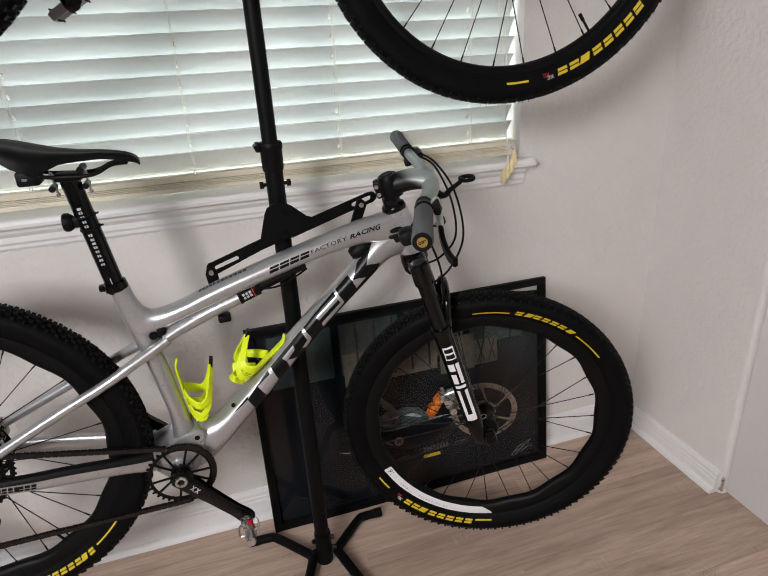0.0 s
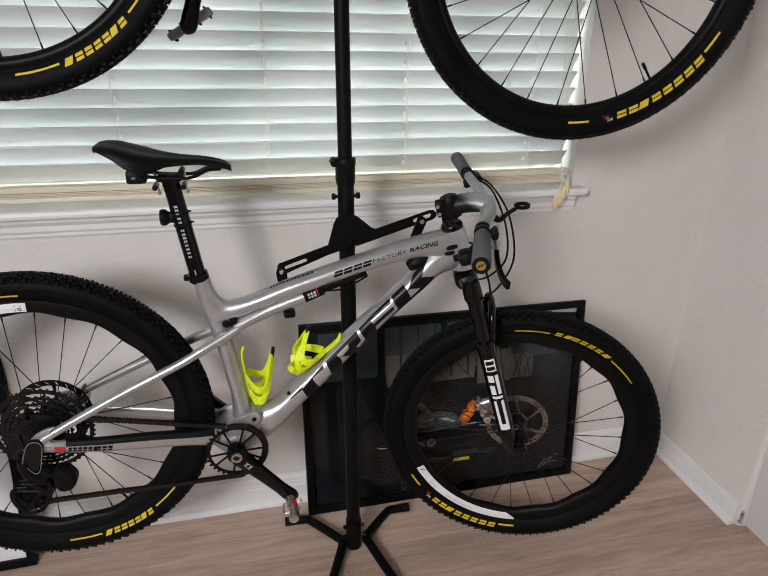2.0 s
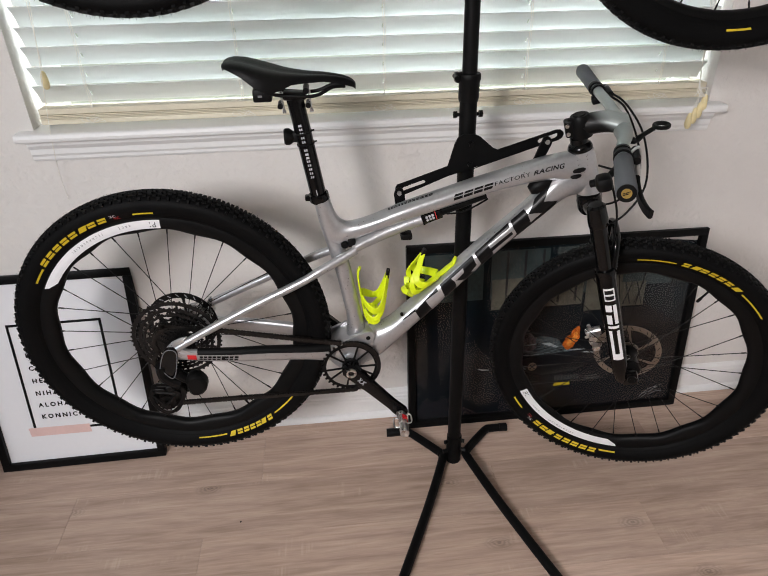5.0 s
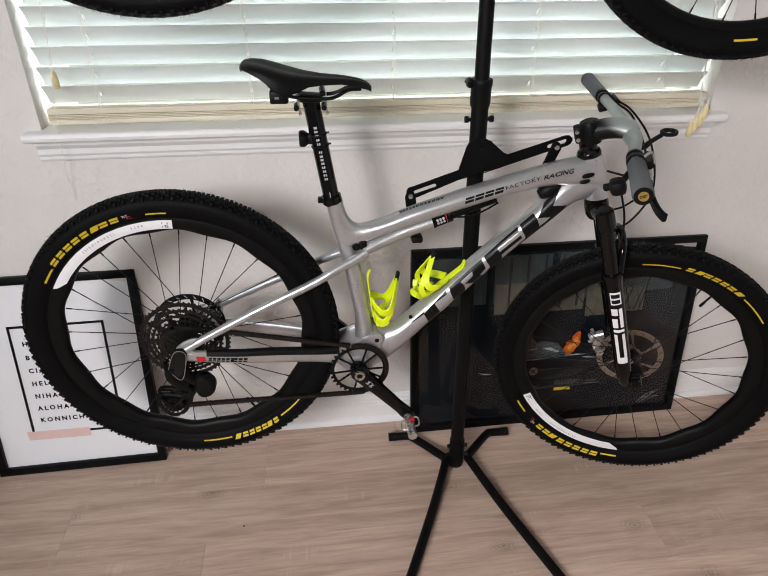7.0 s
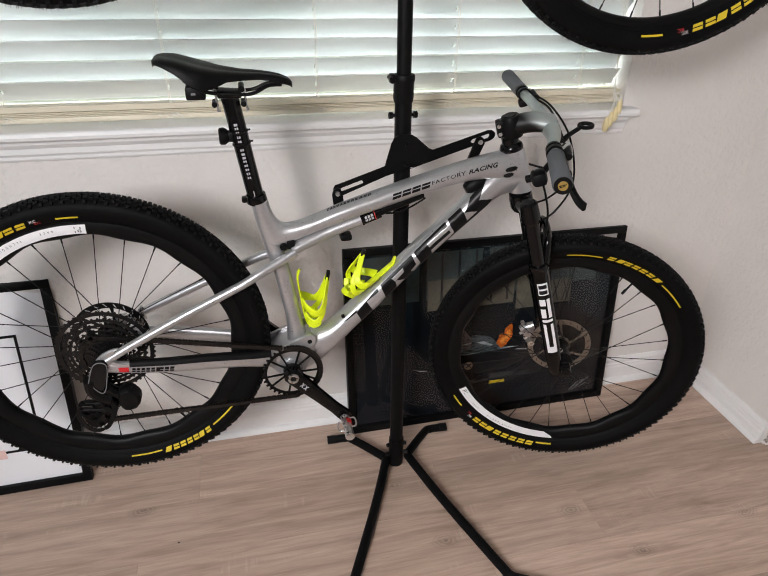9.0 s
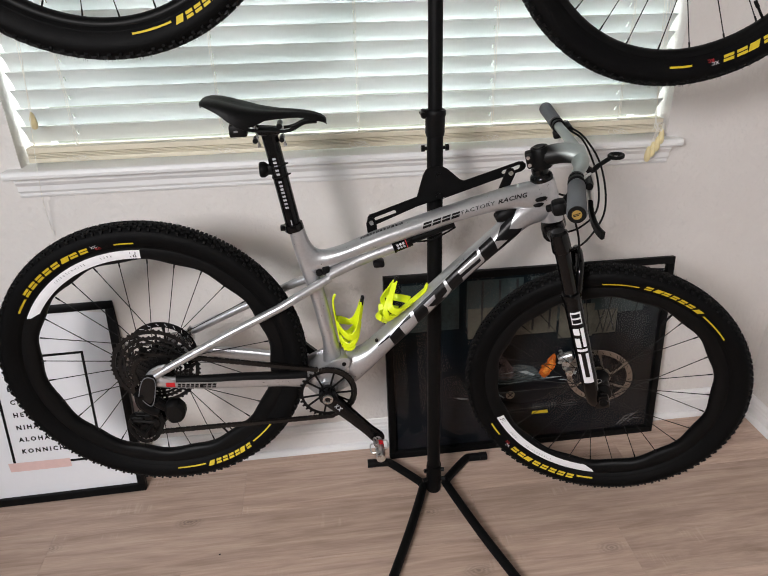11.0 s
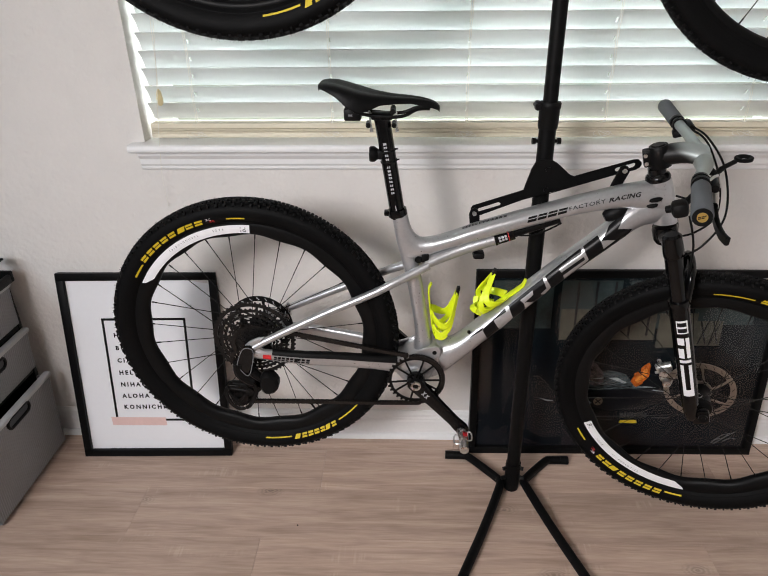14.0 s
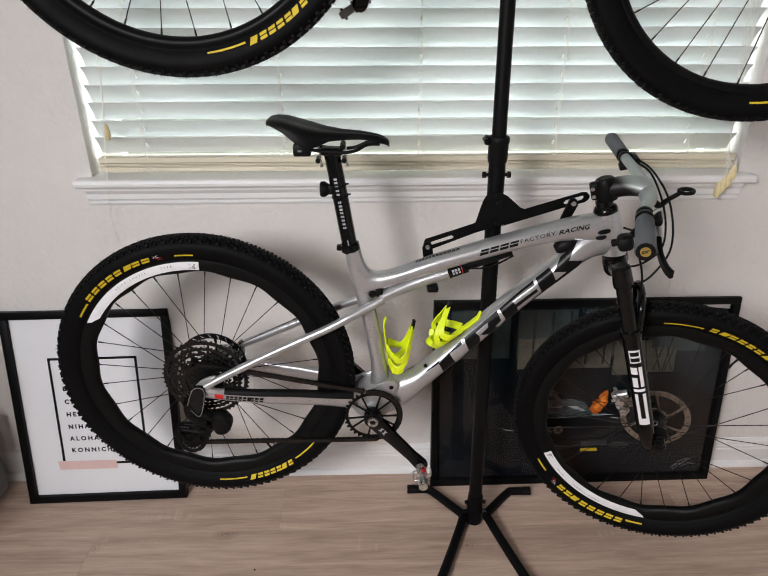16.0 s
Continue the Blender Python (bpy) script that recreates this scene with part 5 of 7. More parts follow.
        sweep(bm, [m0 - u * 0.045, m0 - u * 0.01, m0 + u * 0.015], [0.0075, 0.0088, 0.007], 12)
        lev = part("brake_lever", bm, M["satin"], bar, "black hydraulic brake lever")
        bm = bmesh.new()
        c = curve([(0.080, s * 0.236, 0.079), (0.077, s * 0.258, 0.068), (0.077, s * 0.285, 0.059), (0.080, s * 0.312, 0.054), (0.085, s * 0.330, 0.052)], 4)
        sweep(bm, c, [0.8 + 0.5 * i / (len(c) - 1) for i in range(len(c))], flat=(0.0062, 0.0042), up=(0.3, 0, 1))
        part("lever_blade", bm, M["satin"], bar, "short black lever blade")
        bm = bmesh.new()
        sweep(bm, curve([(0.084, s * 0.205, 0.100), (0.083, s * 0.222, 0.088), (0.080, s * 0.242, 0.074)], 3), [0.0045, 0.0062, 0.0068, 0.0064, 0.0060, 0.0056, 0.0048], 10)
        rod(bm, (0.088, s * 0.226, 0.088), (0.074, s * 0.226, 0.080), 0.0040, 10)
        part("lever_pivot", bm, M["alu"], bar, "bright alloy lever pivot")
        bm = bmesh.new()
        if s < 0:
            sweep(bm, curve([k + Vector((0.012, 0, 0.004)), k + Vector((0.028, 0, 0.012)), k + Vector((0.030, 0.0, -0.012)) - u * 0.006], 3), 1.0, flat=(0.004, 0.0015))
            part("shifter_clip", bm, M["alu"], bar, "silver clip")
            bm = bmesh.new()
            q = a.lerp(b, 0.22) + Vector((-0.034, 0, -0.020))
            box(bm, (q.x - 0.015, q.y - 0.018, q.z - 0.015), (q.x + 0.013, q.y + 0.016, q.z + 0.013), 0.009)
            rod(bm, q + Vector((-0.012, 0.010, -0.004)), q + Vector((-0.022, 0.014, -0.006)), 0.007, 12)
            rod(bm, q, a + Vector((-0.006, 0, -0.006)), 0.006, 10)
            part("shifter_pod", bm, M["plastic"], bar, "black wireless shifter pod")
        else:
            box(bm, (k.x - 0.014, k.y - 0.03, k.z - 0.03), (k.x + 0.008, k.y - 0.004, k.z - 0.012), 0.005)
            part("lockout_lever", bm, M["plastic"], bar)
    # computer mount
    bm = bmesh.new()
    sweep(bm, curve([(0.092, -0.028, 0.068), (0.106, -0.020, 0.050), (0.124, -0.008, 0.054), (0.148, 0.0, 0.060)], 4), [0.0075] * 4 + [0.006] * 4 + [0.005] * 5, 10)
    tmp = bmesh.new()
    revolve(tmp, [(0.010, -0.003), (0.0175, -0.003), (0.0180, 0.002), (0.0165, 0.004), (0.0125, 0.004), (0.010, 0.001)], 28, axis="Z")
    merge(bm, tmp, Matrix.Translation((0.162, 0.0, 0.062)) @ Matrix.Rotation(radians(12), 4, "Y"))
    part("computer_mount", bm, M["plastic"], bar, "black out-front computer mount")
    # hoses
    for pts in ([(0.082, 0.17, 0.092), (0.110, 0.12, 0.070), (0.120, 0.04, 0.01), (0.104, -0.01, -0.05), (0.060, -0.01, -0.085), (0.02, 0.03, -0.110)],
                [(0.082, 0.19, 0.094), (0.112, 0.13, 0.078), (0.132, 0.04, 0.03), (0.120, -0.02, -0.05), (0.070, -0.04, -0.105), (0.02, -0.035, -0.130)],
                [(0.085, -0.195, 0.092), (0.090, -0.13, 0.040), (0.068, -0.060, 0.010), (0.030, -0.030, 0.018)],
                [(0.05, -0.06, -0.02), (0.052, -0.05, -0.10), (0.030, -0.048, -0.20), (0.020, 0.0, -0.29), (0.022, 0.045, -0.34), (0.005, 0.062, -0.46)]):
        bm = bmesh.new()
        sweep(bm, curve(pts, 8), 0.0024, 8)
        part("hose", bm, M["plastic"], parent, "black cable hose", m=F)


def make_drive(parent, crank_deg, platform=False):
    yc = -0.052
    at = Matrix.Translation(BBC)
    def ring(b):
        cog(b, 0.0715, yc, 34, 0.0028, 0.83, 0, 0.0056)
        for k in range(5):
            a = 2 * math.pi * k / 5 + 0.55
            for w in (-0.16, 0.16):
                rod(b, (0.019 * math.cos(a + w), yc, 0.019 * math.sin(a + w)), (0.060 * math.cos(a + w * 1.5), yc, 0.060 * math.sin(a + w * 1.5)), 0.0026, 6)
        revolve(b, [(0.008, yc - 0.004), (0.021, yc - 0.004), (0.021, yc + 0.006), (0.008, yc + 0.006)], 28)
    chain_ring = part("chainring", cached("ring", "chainring", "satin", ring, 30), None, parent, "black spidered chainring", m=at @ Matrix.Rotation(radians(-crank_deg), 4, "Y"))
    def arm(b):
        rings = []
        for u, w, h, y in ((-0.018, 0.012, 0.009, -0.066), (-0.008, 0.019, 0.011, -0.067), (0.02, 0.0185, 0.011, -0.069), (0.08, 0.015, 0.0095, -0.076), (0.14, 0.0135, 0.008, -0.083), (0.158, 0.0150, 0.008, -0.085), (0.174, 0.0158, 0.0075, -0.086), (0.184, 0.0128, 0.0070, -0.086), (0.1895, 0.006, 0.005, -0.086)):
            rings.append([Vector((u, y + h * sy, w * sz)) for sy, sz in ((-0.7, -1), (-1, -0.6), (-1, 0.6), (-0.7, 1), (0.7, 1), (1, 0.6), (1, -0.6), (0.7, -1))])
        loft(b, rings)
    crank = part("crank_arm", cached("crank", "crank_arm", "black", arm, 50), None, parent, "glossy black carbon crank arm", m=at @ Matrix.Rotation(radians(-crank_deg), 4, "Y"))
    def cap(b):
        revolve(b, [(0.0075, -0.0825), (0.0122, -0.0825), (0.0130, -0.0805), (0.0130, -0.072), (0.0075, -0.072)], 24)
    part("crank_bolt", cached("cap", "crank_bolt", "alu", cap), None, crank, "silver crank bolt ring")
    def mark(b):
        for u0 in (0.029, 0.040):
            for sgn in (-1, 1):
                v = [(u0 - 0.0036, -0.006 * sgn), (u0 - 0.0012, -0.006 * sgn), (u0 + 0.0056, 0.006 * sgn), (u0 + 0.0032, 0.006 * sgn)]
                b.faces.new([b.verts.new((x, -0.0812 - (x - 0.028) * 0.11, z + 0.0)) for x, z in v])
    part("crank_mark", cached("xx", "crank_mark", "palemark", mark, 0), None, crank, "small white cross marks")
    left = part("crank_arm", CACHE["crank"], None, parent, m=at @ Matrix.Rotation(radians(-crank_deg), 4, "Y") @ Matrix.Rotation(radians(180), 4, "Z"))
    def pedal(b):
        rod(b, (0.172, -0.086, 0), (0.172, -0.104, 0), 0.0075, 12)
        rod(b, (0.172, -0.100, 0), (0.172, -0.166, 0), 0.0108, 14, 0.0098)
        tmp = bmesh.new()
        revolve(tmp, [(0.006, -0.167), (0.0110, -0.167), (0.0112, -0.152), (0.006, -0.152)], 20)
        merge(b, tmp, Matrix.Translation((0.172, 0, 0)))
        box(b, (0.165, -0.138, -0.011), (0.179, -0.108, 0.011), 0.003)
    def cage(b):
        for s in (-1, 1):
            for h in (-1, 1):
                sweep(b, curve([(0.172 + s * 0.007, -0.108, h * 0.008), (0.172 + s * 0.0165, -0.108, h * 0.012), (0.172 + s * 0.0185, -0.122, h * 0.013), (0.172 + s * 0.0165, -0.136, h * 0.012), (0.172 + s * 0.007, -0.138, h * 0.008)], 3), 0.0019, 6)
    def redbit(b):
        box(b, (0.166, -0.130, 0.0135), (0.178, -0.116, 0.0150), 0.0005)
        box(b, (0.1815, -0.130, -0.006), (0.1830, -0.116, 0.006), 0.0005)
    tilt = Matrix.Translation((0.172, 0, 0)) @ Matrix.Rotation(radians(crank_deg + 20), 4, "Y") @ Matrix.Translation((-0.172, 0, 0))
    def deck(b):
        for y0 in (-0.098, -0.128, -0.158):
            box(b, (0.128, y0 - 0.006, -0.008), (0.216, y0, 0.008), 0.002)
        for s in (-1, 1):
            box(b, (0.172 + s * 0.044 - 0.004, -0.164, -0.007), (0.172 + s * 0.044 + 0.004, -0.098, 0.007), 0.002)
        rod(b, (0.172, -0.086, 0), (0.172, -0.162, 0), 0.0085, 12)
    def pins(b):
        for s in (-1, 1):
            for y0 in (-0.103, -0.131, -0.160):
                for x in (0.040, 0.016):
                    rod(b, (0.172 + s * x, y0, -0.012), (0.172 + s * x, y0, 0.012), 0.0016, 6)
    if platform:
        for who, turn in ((crank, crank_deg), (left, 28 - crank_deg)):
            m = Matrix.Translation((0.172, 0, 0)) @ Matrix.Rotation(radians(turn), 4, "Y") @ Matrix.Translation((-0.172, 0, 0))
            ped = part("pedal", cached("deck", "pedal", "fabric", deck), None, who, "grey alloy platform pedal", m=m)
            part("pedal_pins", cached("pins", "pedal_pins", "satin", pins), None, ped)
    for who in (() if platform else (crank, left)):
        part("pedal", cached("pedal", "pedal", "alu", pedal), None, who, "silver clipless pedal", m=tilt)
        part("pedal_cage", cached("cage", "pedal_cage", "alu", cage), None, who, m=tilt)
        part("pedal_spring", cached("redbit", "pedal_spring", "red", redbit), None, who, "red pedal insert", m=tilt)


def make_chain(parent):
    """Chain links round the ring, the cassette and the two pulleys."""
    yc, r = -0.052, 0.069
    c0, c1 = BBC, RHUB
    path = []
    for k in range(15):
        a = radians(100 - k * 13)
        path.append(c0 + Vector((r * math.cos(a), 0, r * math.sin(a))))
    low = [Vector((x, 0, z)) for x, z in ((-0.29, 0.421), (-0.42, 0.418), (-0.56, 0.416), (-0.70, 0.413), (-0.734, 0.413), (-0.752, 0.422), (-0.757, 0.440), (-0.745, 0.456), (-0.722, 0.462), (-0.690, 0.452), (-0.680, 0.470), (-0.690, 0.492), (-0.720, 0.512), (-0.748, 0.545))]
    back = [RHUB + Vector((0.051 * math.cos(radians(a)), 0, 0.051 * math.sin(radians(a)))) for a in (200, 170, 140, 110, 85)]
    full = [Vector((p.x, 0, p.z)) for p in path] + low + back + [c0 + Vector((-0.02, 0, 0.071))]
    dense = curve(full, 6)
    steps, acc, out = 0.0127 / 2, 0.0, [dense[0]]
    for a, b in zip(dense, dense[1:]):
        d = (b - a).length
        while acc + d >= steps:
            a = a + (b - a) * ((steps - acc) / d)
            d = (b - a).length
            acc = 0.0
            out.append(a.copy())
        acc += d
    bm = bmesh.new()
    for i, (a, b) in enumerate(zip(out, out[1:])):
        t = (b - a).normalized()
        n = Vector((-t.z, 0, t.x))
        y = np.interp((a.x + b.x) / 2, [c1.x, c0.x], [-0.042, yc])
        w, tall = (0.0034, 0.0054) if i % 2 else (0.0022, 0.0046)
        for s in (-1, 1):
            rings = []
            for along, high in ((-0.0042, 0.30), (-0.0030, 0.82), (0.0, 1.0), (0.0032, 0.62), (0.0064, 1.0), (0.0094, 0.82), (0.0106, 0.30)):
                rings.append([a + t * along + n * (h * high * tall) + Vector((0, y + s * w + e, 0)) for h, e in ((-1, -0.0006), (1, -0.0006), (1, 0.0006), (-1, 0.0006))])
            loft(bm, rings)
        rod(bm, a + Vector((0, y - 0.0035, 0)), a + Vector((0, y + 0.0035, 0)), 0.0026, 6)
    ob = part("chain", bm, M["chain"], parent, "dark oiled bicycle chain", smooth=0)
    tagged(ob, kind="stuff")


def make_derailleur(parent):
    y = -0.080
    bm = bmesh.new()
    plate(bm, [(-0.723, 0.561), (-0.713, 0.587), (-0.703, 0.604), (-0.692, 0.609), (-0.679, 0.604), (-0.677, 0.590), (-0.682, 0.566), (-0.692, 0.533), (-0.703, 0.527), (-0.717, 0.538)], y - 0.008, y + 0.006, 0.004)
    body = part("rear_derailleur", bm, M["black"], parent, "black wireless rear derailleur")
    bm = bmesh.new()
    sweep(bm, curve([(-0.722, y - 0.009, 0.556), (-0.712, y - 0.010, 0.585), (-0.703, y - 0.010, 0.602), (-0.692, y - 0.010, 0.607), (-0.680, y - 0.010, 0.602), (-0.678, y - 0.010, 0.588), (-0.683, y - 0.010, 0.564), (-0.692, y - 0.010, 0.534), (-0.703, y - 0.010, 0.529), (-0.722, y - 0.009, 0.556)], 4), 0.0011, 6)
    part("hanger_trim", bm, M["greyprint"], body, "grey edged outer plate")
    bm = bmesh.new()
    plate(bm, [(-0.667, 0.532), (-0.644, 0.537), (-0.630, 0.526), (-0.622, 0.504), (-0.631, 0.483), (-0.646, 0.473), (-0.665, 0.476), (-0.672, 0.505)], y - 0.020, y + 0.014, 0.007)
    part("battery_housing", bm, M["plastic"], body, "black battery housing")
    bm = bmesh.new()
    sweep(bm, curve([(-0.721, y, 0.558), (-0.722, y + 0.002, 0.530), (-0.708, y + 0.006, 0.508), (-0.690, y + 0.008, 0.498)], 4), 0.0135, 10)
    sweep(bm, curve([(-0.690, y, 0.535), (-0.675, y + 0.004, 0.516), (-0.655, y + 0.006, 0.505)], 4), 0.0125, 10)
    part("parallelogram", bm, M["satin"], body)
    for yy in (y + 0.004, y + 0.026):
        bm = bmesh.new()
        ring = curve([(-0.690, yy, 0.488), (-0.686, yy, 0.470), (-0.696, yy, 0.445), (-0.712, yy, 0.421), (-0.735, yy, 0.415), (-0.752, yy, 0.428), (-0.762, yy, 0.452), (-0.762, yy, 0.473), (-0.752, yy, 0.483), (-0.730, yy, 0.482), (-0.705, yy, 0.490), (-0.690, yy, 0.488)], 4)
        sweep(bm, ring, 1.0, flat=(0.0050, 0.0014), up=(1, 0, 0.3))
        for p, q in (((-0.704, 0.470), (-0.734, 0.436)), ((-0.734, 0.436), (-0.758, 0.470)), ((-0.704, 0.470), (-0.750, 0.478))):
            rod(bm, (p[0], yy, p[1]), (q[0], yy, q[1]), 0.0035, 6)
        for p in ((-0.704, 0.470), (-0.734, 0.436)):
            rod(bm, (p[0], yy - 0.002, p[1]), (p[0], yy + 0.002, p[1]), 0.010, 12)
        part("pulley_cage", bm, M["satin"], body)
    bm = bmesh.new()
    plate(bm, [(-0.690, 0.486), (-0.688, 0.468), (-0.698, 0.446), (-0.714, 0.424), (-0.735, 0.418), (-0.750, 0.430), (-0.759, 0.452), (-0.759, 0.471), (-0.750, 0.480), (-0.728, 0.479), (-0.705, 0.487)], y + 0.027, y + 0.029)
    part("cage_plate", bm, M["satin"], body)
    for c in ((-0.704, 0.470), (-0.734, 0.436)):
        bm = bmesh.new()
        tmp = bmesh.new()
        cog(tmp, 0.0235, y + 0.015, 14, 0.002, 0.3, 0)
        merge(bm, tmp, Matrix.Translation((c[0], 0, c[1])))
        part("pulley", bm, M["cassette"], body)


def build_bike(name, label, m, steer, crank_deg, wheels, decals, full=True, squeeze=1.0, front_shift=(0, 0, 0), hub=(0.038, -0.5735, 1.014, 3.0, 3.6), rear=(-0.003, 0.004, 0.992, -2.0)):
    bike = thing(name, label, "bicycle", m=m, group="bicycles on the stand")
    sq = Matrix.Translation((RHUB.x, 0, 0)) @ Matrix.Diagonal((squeeze, 1, 1, 1)) @ Matrix.Translation((-RHUB.x, 0, 0))
    before = set(bpy.data.objects)
    for nm, tube in (("top_tube", TOPT), ("seat_tube", SEATT), ("down_tube", DOWNT), ("head_tube", HEADT)):
        bm = bmesh.new()
        tube.mesh(bm, 24)
        if nm == "seat_tube":
            tmp = bmesh.new()
            revolve(tmp, [(0.0, -0.045), (0.024, -0.045), (0.026, -0.04), (0.026, 0.04), (0.024, 0.045), (0.0, 0.045)], 28, closed=False)
            merge(bm, tmp, Matrix.Translation(BBC))
            plate(bm, [(-0.34, 0.50), (-0.345, 0.53), (-0.31, 0.552), (-0.262, 0.572), (-0.236, 0.578), (-0.224, 0.56), (-0.23, 0.52), (-0.26, 0.47), (-0.31, 0.465)], -0.036, 0.036, 0.008)
        ob = part(nm, bm, M["silver"], bike, "silver-grey painted carbon " + nm.replace("_", " "), smooth=50)
        if nm == "down_tube":
            down = ob
    if full:
        frame_decals(down)
    for s in (-1, 1):
        bm = bmesh.new()
        plate(bm, [(-0.352, 0.528), (-0.345, 0.546), (-0.306, 0.560), (-0.274, 0.573), (-0.248, 0.584), (-0.234, 0.584), (-0.227, 0.574), (-0.229, 0.560), (-0.240, 0.550), (-0.262, 0.546), (-0.298, 0.536), (-0.330, 0.524)], s * 0.038 - 0.004, s * 0.038 + 0.004, 0.0025)
        part("stay_root", bm, M["silver"], bike, "silver root of the chainstays")
    bm = bmesh.new()
    revolve(bm, [(0.0, -0.0428), (0.0055, -0.0432), (0.0055, -0.030)], 16, closed=False)
    part("frame_bolt", bm, M["plastic"], bike, m=Matrix.Translation((-0.243, 0, 0.567)))
    bm = bmesh.new()
    revolve(bm, [(0.0, -0.024), (0.0062, -0.025), (0.0085, -0.022), (0.0085, -0.010)], 16, closed=False)
    part("stay_bolt", bm, M["plastic"], bike, m=Matrix.Translation((-0.286, 0, 0.808)))
    bm = bmesh.new()
    box(bm, (-0.279, -0.0225, 0.801), (-0.262, 0.0225, 0.822), 0.003)
    part("stay_pivot", bm, M["plastic"], bike)
    bm = bmesh.new()
    rod(bm, (-0.160, -0.0275, 0.617), (-0.160, -0.022, 0.617), 0.004, 10)
    part("frame_bolt", bm, M["plastic"], bike)
    # rear end
    for s in (-1, 1):
        bm = bmesh.new()
        c = curve([(-0.262, s * 0.022, 0.795), (-0.300, s * 0.031, 0.777), (-0.345, s * 0.042, 0.757), (-0.392, s * 0.049, 0.734), (-0.504, s * 0.056, 0.684), (-0.62, s * 0.066, 0.629), (-0.672, s * 0.072, 0.603), (-0.692, s * 0.074, 0.590)], 5)
        sweep(bm, c, [0.0105] * 12 + [0.0098] * 13 + [0.0092] * 8 + [0.011] * (len(c) - 33), 14)
        part("seatstay", bm, M["silver"], bike, "slim silver seatstay", smooth=60)
        bm = bmesh.new()
        c = Tube([(-0.700, 0.600), (-0.66, 0.592), (-0.58, 0.583), (-0.48, 0.573), (-0.39, 0.560), (-0.33, 0.556)], [(-0.700, 0.572), (-0.66, 0.564), (-0.58, 0.549), (-0.48, 0.535), (-0.39, 0.521), (-0.33, 0.505)], (0.008, 0.009, 0.010, 0.011, 0.012))
        c.mesh(bm, 16)
        for v in bm.verts:
            v.co.y += s * np.interp(v.co.x, [-0.70, -0.55, -0.36, -0.30], [0.073, 0.064, 0.042, 0.030])
        stay = part("chainstay", bm, M["silver"], bike, "silver chainstay with black rubber guard" if s < 0 else "", smooth=60)
        if s < 0:
            def lay(u, v, up):
                p = c.surf(u, v, up)
                return p + Vector((0, -np.interp(p.x, [-0.70, -0.55, -0.36, -0.30], [0.073, 0.064, 0.042, 0.030]), 0))
            bm = bmesh.new()
            bar2(bm, lambda u, v: lay(u, v, 0.002), 0.27, 0.98, -60, 70, 24, 8)
            part("chain_guard", bm, M["plastic"], stay, "ribbed black rubber chain guard")
            if full:
                bm = bmesh.new()
                bar2(bm, lambda u, v: lay(u, v, 0.0009), 0.205, 0.262, 74, 118, 6, 4)
                tag = part("sticker", bm, M["red"], stay, "small red sticker", smooth=0)
                bm = bmesh.new()
                x = 0.275
                for g in "pocopilne"[:9]:
                    for a, b, p, q in GLYPHS[g]:
                        f = lambda u, v: (x + 0.017 * u + 0.006 * v, 116 - 34 * v)
                        quad2(bm, lambda u, v: lay(u, v, 0.0010), (f(a, p), f(b, p), f(b, q), f(a, q)), 2)
                    x += 0.0225 if g != "i" else 0.015
                part("stay_mark", bm, M["blackprint"], stay, "black block lettering", smooth=0)
    for s in (-1, 1):
        bm = bmesh.new()
        plate(bm, [(-0.702, 0.603), (-0.687, 0.617), (-0.668, 0.626), (-0.649, 0.629), (-0.662, 0.619), (-0.671, 0.609), (-0.671, 0.599), (-0.663, 0.591), (-0.646, 0.587), (-0.629, 0.586), (-0.631, 0.571), (-0.662, 0.572), (-0.685, 0.578), (-0.698, 0.589)], s * 0.073 - 0.005, s * 0.073 + 0.005, 0.003)
        part("dropout", bm, M["silver"], bike)
    bm = bmesh.new()
    rod(bm, RHUB + Vector((0, -0.082, 0)), RHUB + Vector((0, 0.080, 0)), 0.007, 12)
    part("axle", bm, M["satin"], bike)
    bm = bmesh.new()
    box(bm, (-0.644, 0.052, 0.604), (-0.610, 0.074, 0.636), 0.007)
    rod(bm, (-0.622, 0.050, 0.620), (-0.622, 0.036, 0.620), 0.010, 14)
    rod(bm, (-0.628, 0.058, 0.630), (-0.612, 0.062, 0.646), 0.006, 10)
    part("rear_brake_caliper", bm, M["alu"], bike, "silver rear brake caliper")
    # strut shock under the top tube
    bm = bmesh.new()
    c = curve([(-0.268, 0, 0.796), (-0.244, 0, 0.806), (-0.210, 0, 0.819), (-0.165, 0, 0.836), (-0.113, 0, 0.853)], 5)
    rings = []
    for i, p in enumerate(c):
        f = i / (len(c) - 1)
        w = 0.030 - 0.011 * min(1.0, 1.6 * f)
        q = 0.0145 + 0.0015 * f - 0.002 * f * f
        rings.append([p + Vector((-0.33 * q * math.cos(a), w * math.sin(a), q * math.cos(a))) for a in [2 * math.pi * j / 16 for j in range(16)]])
    loft(bm, rings)
    part("stay_yoke", bm, M["silver"], bike, "silver seatstay yoke", smooth=60)
    bm = bmesh.new()
    rod(bm, (-0.113, 0, 0.853), (-0.109, 0, 0.8544), 0.0172, 20)
    rod(bm, (-0.109, 0, 0.8544), (-0.070, 0, 0.868), 0.0160, 20)
    shock = part("shock", bm, M["black"], bike, "black strut shock")
    bm = bmesh.new()
    box(bm, (-0.160, -0.016, 0.806), (-0.134, 0.012, 0.822), 0.005)
    part("shock_valve", bm, M["plastic"], shock, "black valve under the yoke")
    bm = bmesh.new()
